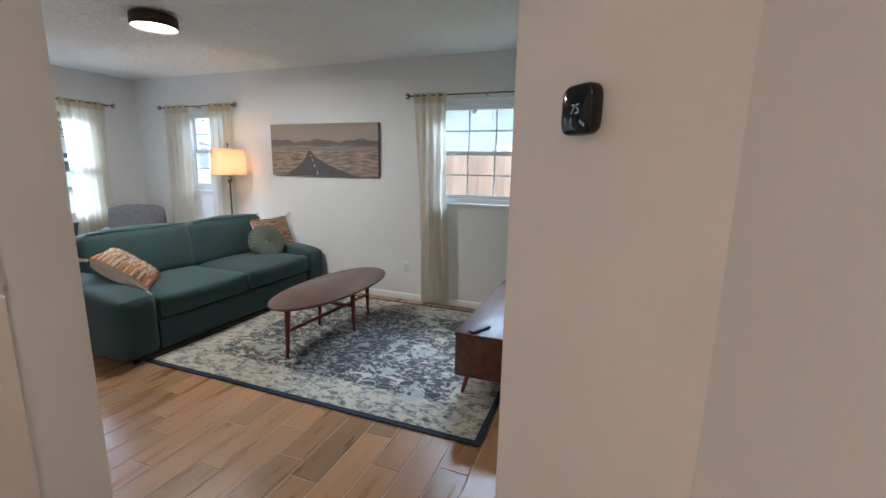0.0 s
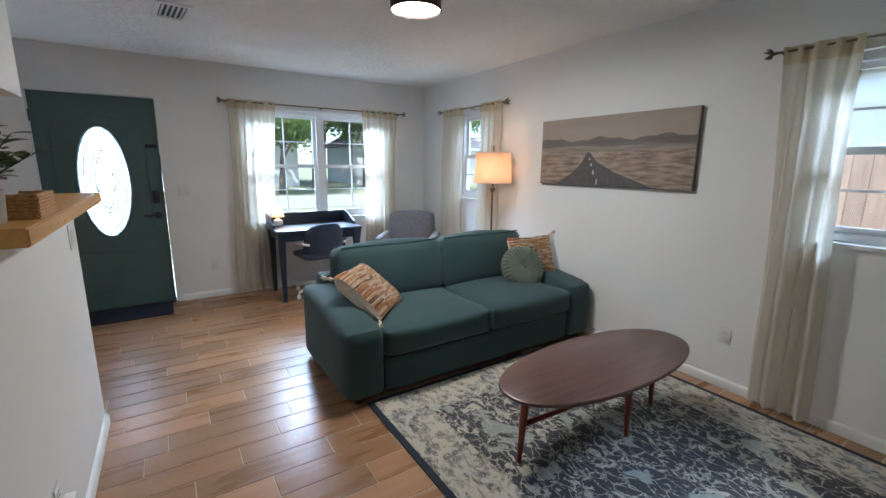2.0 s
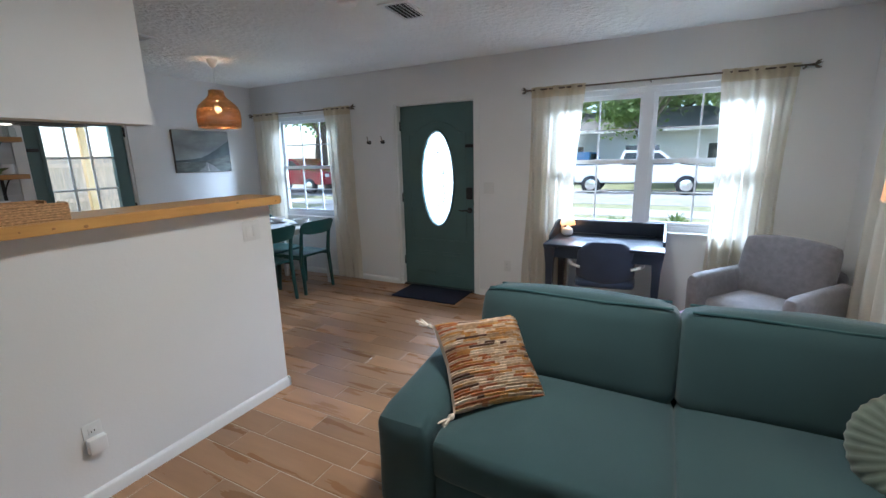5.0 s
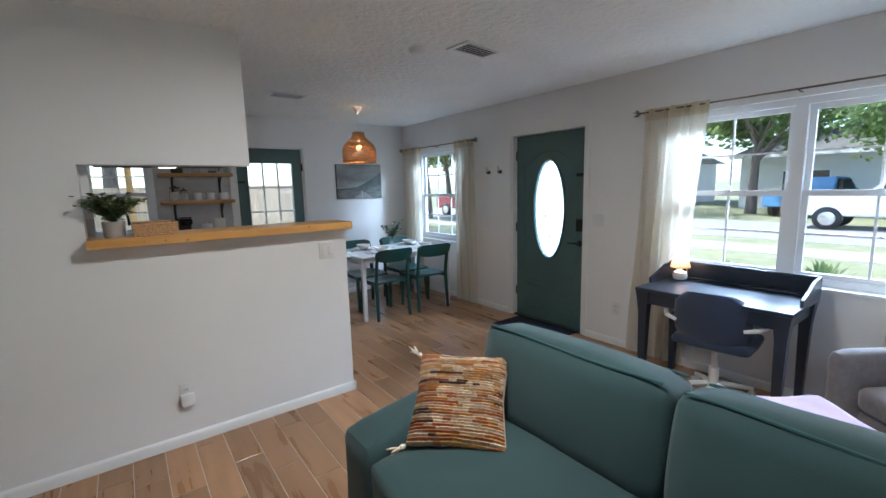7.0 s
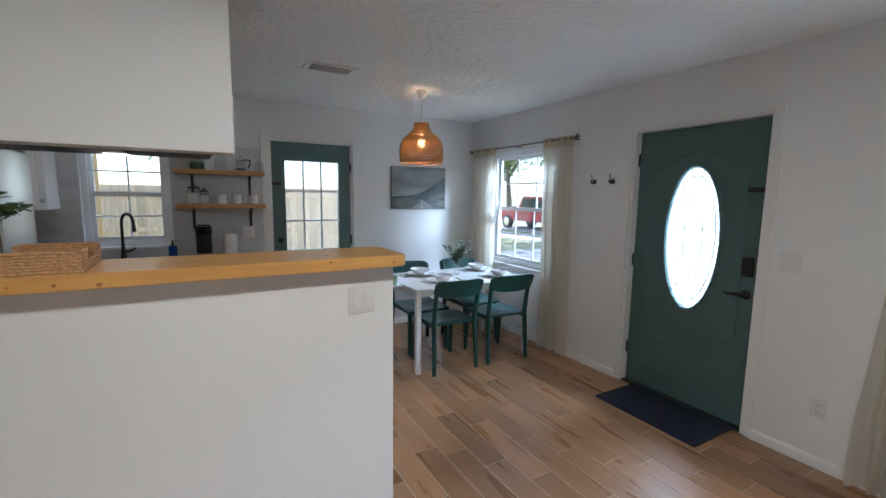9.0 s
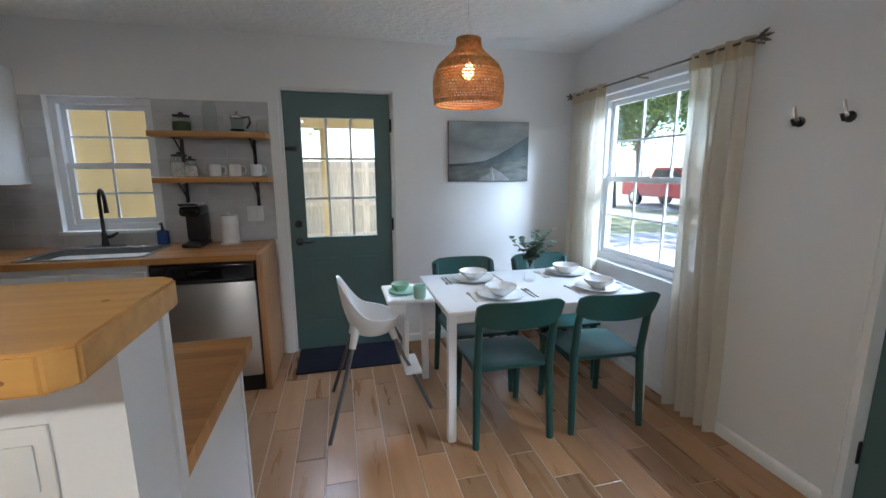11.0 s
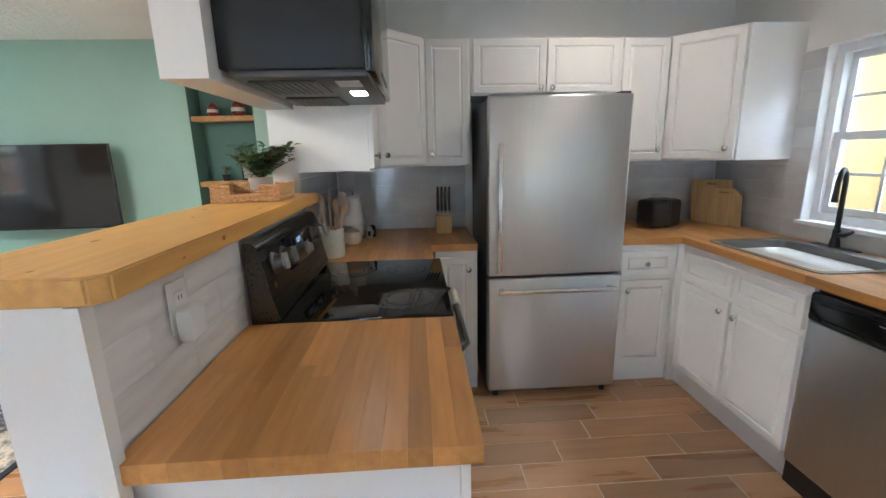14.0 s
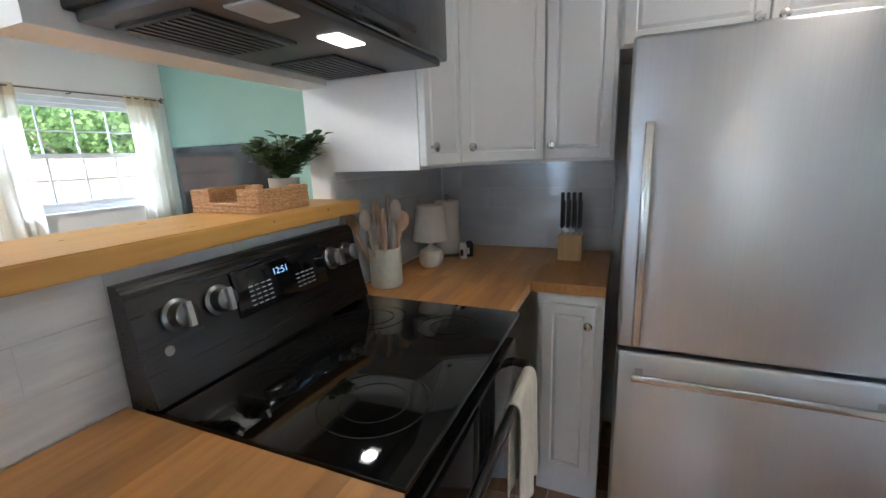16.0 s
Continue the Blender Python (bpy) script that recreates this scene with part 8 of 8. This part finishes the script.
def pickup(label, m, paint):
    """A parked pick-up truck: x along its length, nose to +x."""
    c = thing("pickup_truck", label, "truck", m)
    prof_ = [(-2.7, 0.45), (2.6, 0.45), (2.72, 0.75), (2.65, 1.02), (1.45, 1.12), (0.75, 1.68), (-0.55, 1.72), (-0.75, 1.15), (-2.7, 1.12)]
    bm = prism(bmesh.new(), prof_, -0.9, 0.9, Matrix.Rotation(radians(90), 4, "X"))
    bmesh.ops.bevel(bm, geom=bm.edges[:], offset=0.05, segments=2, affect="EDGES")
    part("body", bm, paint, c)
    for s in (-1, 1):
        bm = prism(bmesh.new(), [(1.25, 1.15), (0.70, 1.60), (-0.48, 1.63), (-0.60, 1.17)], 0.902, 0.912, Matrix.Rotation(radians(90), 4, "X"))
        bmesh.ops.scale(bm, vec=(1, s, 1), verts=bm.verts)
        part("side_window", bm, M_DARK_GLASS, c, smooth=None)
        for x in (-1.75, 1.7):
            wh = part("wheel", lathe(bmesh.new(), [(0.30, -0.12), (0.37, -0.09), (0.37, 0.09), (0.30, 0.12)], 22, pose(x, s * 0.83, 0.37, 90)), M_BLACK, c, "black tyre")
            part("rim", lathe(bmesh.new(), [(0.20, -0.005), (0.22, 0.0), (0.05, 0.02)], 16, pose(x, s * 0.95, 0.37, -90 * s)), M_CHROME, wh)
        part("headlight", rounded(2.6, 2.72, s * 0.72 - 0.13, s * 0.72 + 0.13, 0.80, 0.96, 0.02), M_WHITE_PLASTIC, c)
    return c


pickup("red pick-up truck parked on the street", pose(-17.6, -13.7, GZ + 0.01, 0, 0, 90), material("red_car_paint", (0.30, 0.015, 0.025), 0.25, var=0.05, coat=0.5))
pickup("blue pick-up truck parked by the far house", pose(-27.2, -1.2, GZ, 0, 0, 170), material("blue_car_paint", (0.10, 0.24, 0.42), 0.25, var=0.05, coat=0.5))
pickup("white pick-up truck parked on the street", pose(-20.6, 2.4, GZ + 0.01, 0, 0, 90), material("white_car_paint", (0.7, 0.7, 0.7), 0.25, var=0.03, coat=0.5))


# trees
def tree(m, height, spread, seed, label):
    rng = random.Random(seed)
    r = thing("tree", label, "tree", m, "trees along the street")
    bm = bmesh.new()
    top = Vector((rng.uniform(-0.3, 0.3), rng.uniform(-0.3, 0.3), height * 0.62))
    tube(bm, [(0, 0, 0), (top.x * 0.2, top.y * 0.2, height * 0.2), (top.x * 0.6, top.y * 0.6, height * 0.42), top], [0.22, 0.17, 0.13, 0.07], 10)
    tips = []
    for k in range(9):
        a = 2 * math.pi * k / 9 + rng.uniform(-0.3, 0.3)
        b0 = Vector((top.x * 0.5, top.y * 0.5, height * rng.uniform(0.32, 0.58)))
        e_ = Vector((math.cos(a) * spread * rng.uniform(0.55, 0.95), math.sin(a) * spread * rng.uniform(0.55, 0.95), height * rng.uniform(0.55, 0.95)))
        md = b0.lerp(e_, 0.5) + Vector((0, 0, 0.25))
        tube(bm, [b0, md, e_], [0.08, 0.05, 0.02], 6)
        tips += [md, e_, b0.lerp(e_, 0.75)]
    tips.append(top + Vector((0, 0, height * 0.25)))
    part("trunk", bm, M_BARK, r, "tapered trunk with limbs")
    verts, faces = [], []
    for _ in range(4600):
        c_ = rng.choice(tips) + Vector((rng.gauss(0, 0.5), rng.gauss(0, 0.5), rng.gauss(0, 0.38))) * spread * 0.32
        d_ = Vector((rng.uniform(-1, 1), rng.uniform(-1, 1), rng.uniform(-0.8, 0.5))).normalized()
        s_ = d_.orthogonal().normalized() * 0.095
        l_ = rng.uniform(0.14, 0.28)
        i = len(verts)
        verts += [c_, c_ + d_ * l_ * 0.5 + s_, c_ + d_ * l_, c_ + d_ * l_ * 0.5 - s_]
        faces.append((i, i + 1, i + 2, i + 3))
    me = bpy.data.meshes.new("crown")
    me.from_pydata(verts, [], faces)
    me.materials.append(M_FOLIAGE)
    cw = new("crown", me)
    cw.parent = r
    cw["kind"] = "stuff"
    return r


t0 = tree(pose(-27.5, 13.0, GZ), 6.5, 3.0, 1, "leafy green street tree")
t1_ = tree(pose(-28.0, -15.5, GZ), 7.5, 3.4, 2, "broad leafy street tree")
for src, x, y, s, a in ((t0, -26.5, -3.5, 1.2, 40), (t1_, -19.5, -13.5, 1.0, 15), (t1_, -27.0, 9.5, 1.2, 100), (t0, -25.5, -12.5, 1.1, 200), (t1_, -40.0, 14.0, 1.5, 10), (t0, -40.0, 4.0, 1.7, 60), (t1_, -41.0, -7.0, 1.6, 150), (t0, -40.0, -20.0, 1.6, 250), (t1_, -38.0, 27.0, 1.5, 300), (t0, 3.2, 9.6, 0.55, 20), (t1_, 4.7, 10.1, 0.5, 140), (t0, 1.7, 9.3, 0.5, 250), (t1_, -7.5, 9.6, 1.0, 70), (t0, -1.5, -13.0, 1.2, 120), (t1_, -9.0, -11.0, 1.1, 210), (t0, 9.0, 14.0, 1.3, 90), (t1_, -3.2, 11.8, 1.0, 320), (t0, -36.0, -14.5, 1.6, 65), (t1_, -36.5, -3.5, 1.5, 215), (t0, -36.0, 12.5, 1.6, 25), (t1_, -30.0, -24.0, 1.4, 95), (t0, -26.0, -27.0, 1.3, 170), (t1_, -23.5, -14.5, 1.1, 12), (t0, -15.2, -15.0, 1.0, 222), (t0, -23.5, 2.5, 0.95, 130), (t1_, -22.5, 14.5, 1.0, 15), (t0, -24.0, 6.8, 0.9, 300), (t1_, -23.0, -8.0, 1.0, 260), (t1_, -33.0, 1.0, 1.6, 33), (t0, -33.0, -9.5, 1.7, 75), (t1_, -34.0, 8.0, 1.7, 140), (t0, -33.5, 19.0, 1.7, 190)):
    c = copy_thing(src, pose(x, y, GZ, 0, 0, a))
    c.scale = (s, s, s)


def shrub(m, seed, size):
    rng = random.Random(seed)
    r = thing("shrub", "low green garden shrub in the mulch bed", "shrub", m, "garden shrubs")
    bm = bmesh.new()
    for k in range(7):
        a = 0.9 * k
        tube(bm, [(0, 0, 0), (0.25 * size * math.cos(a), 0.25 * size * math.sin(a), 0.5 * size)], [0.012, 0.004], 5)
    part("stems", bm, M_BARK, r)
    bm = bmesh.new()
    for k in range(220):
        a, e_ = rng.uniform(0, 6.28), rng.uniform(0.1, 1.4)
        d_ = Vector((math.cos(a) * math.cos(e_), math.sin(a) * math.cos(e_), math.sin(e_)))
        leaf(bm, d_ * size * rng.uniform(0.15, 0.45) + Vector((0, 0, 0.08)), d_ + Vector((0, 0, rng.uniform(-0.3, 0.5))), Vector((0, 0, 1)), 0.16 * size, 0.05 * size)
    part("leaves", bm, M_FOLIAGE, r)["kind"] = "stuff"
    return r


s0 = shrub(pose(-6.7, 3.1, GZ + 0.06), 5, 0.8)
for x, y, a in ((-7.2, 3.9, 40), (-6.6, 2.6, 90), (-8.6, 1.7, 20), (-9.0, 4.6, 110), (-8.0, 5.4, 250), (-10.2, 3.6, 300), (-7.3, -0.4, 160), (-6.8, -1.0, 10), (-9.5, 2.6, 70)):
    copy_thing(s0, pose(x, y, GZ + 0.0, 0, 0, a))


# ---- floor of plank tiles ----
floor = structure("floor", bx(XW - 0.01, 0.68, YS - 0.01, YN + 0.01, -0.10, -0.0025), M_GROUT, "wood-look porcelain plank tile floor with pale grout", "floor")
TW, TL, GAP = 0.153, 0.61, 0.005


def tile_mesh(bm, x0, x1, y0, y1):
    e = 0.0016
    lo = [bm.verts.new((x, y, -0.004)) for x, y in ((x0, y0), (x1, y0), (x1, y1), (x0, y1))]
    md = [bm.verts.new((x, y, -e)) for x, y in ((x0, y0), (x1, y0), (x1, y1), (x0, y1))]
    hi = [bm.verts.new((x, y, 0.0)) for x, y in ((x0 + e, y0 + e), (x1 - e, y0 + e), (x1 - e, y1 - e), (x0 + e, y1 - e))]
    for a, b in ((lo, md), (md, hi)):
        for i in range(4):
            bm.faces.new((a[i], a[(i + 1) % 4], b[(i + 1) % 4], b[i]))
    bm.faces.new(hi)


rng = random.Random(3)
cols = int((0.66 - XW) / TW) + 1
count, rest, shared = 0, bmesh.new(), None
for c in range(cols):
    x0 = XW + c * TW
    x1 = min(x0 + TW - GAP, 0.66)
    if x1 - x0 < 0.02:
        continue
    y = YS - (0.0, 0.205, 0.41, 0.10, 0.31, 0.51)[c % 6]
    while y < YN:
        y0, y1 = max(y, YS), min(y + TL - GAP, YN)
        y += TL
        if y1 - y0 < 0.03:
            continue
        whole = abs(y1 - y0 - TL + GAP) < 1e-6 and abs(x1 - x0 - TW + GAP) < 1e-6
        near = -4.6 < x0 < -0.2 and -1.6 < y0 < 3.6
        if whole and near and count < 300:
            if shared is None:
                bm = bmesh.new()
                tile_mesh(bm, 0, TW - GAP, 0, TL - GAP)
                shared = mesh_of(bm, "tile", M_TILE)
            t = new("tile", shared)
            t.parent = floor
            t.matrix_basis = pose(x0, y0, 0)
            count += 1
        else:
            tile_mesh(rest, x0, x1, y0, y1)
ob = part("tiles", rest, M_TILE_FAR, floor, smooth=None)
ob["kind"] = "stuff"
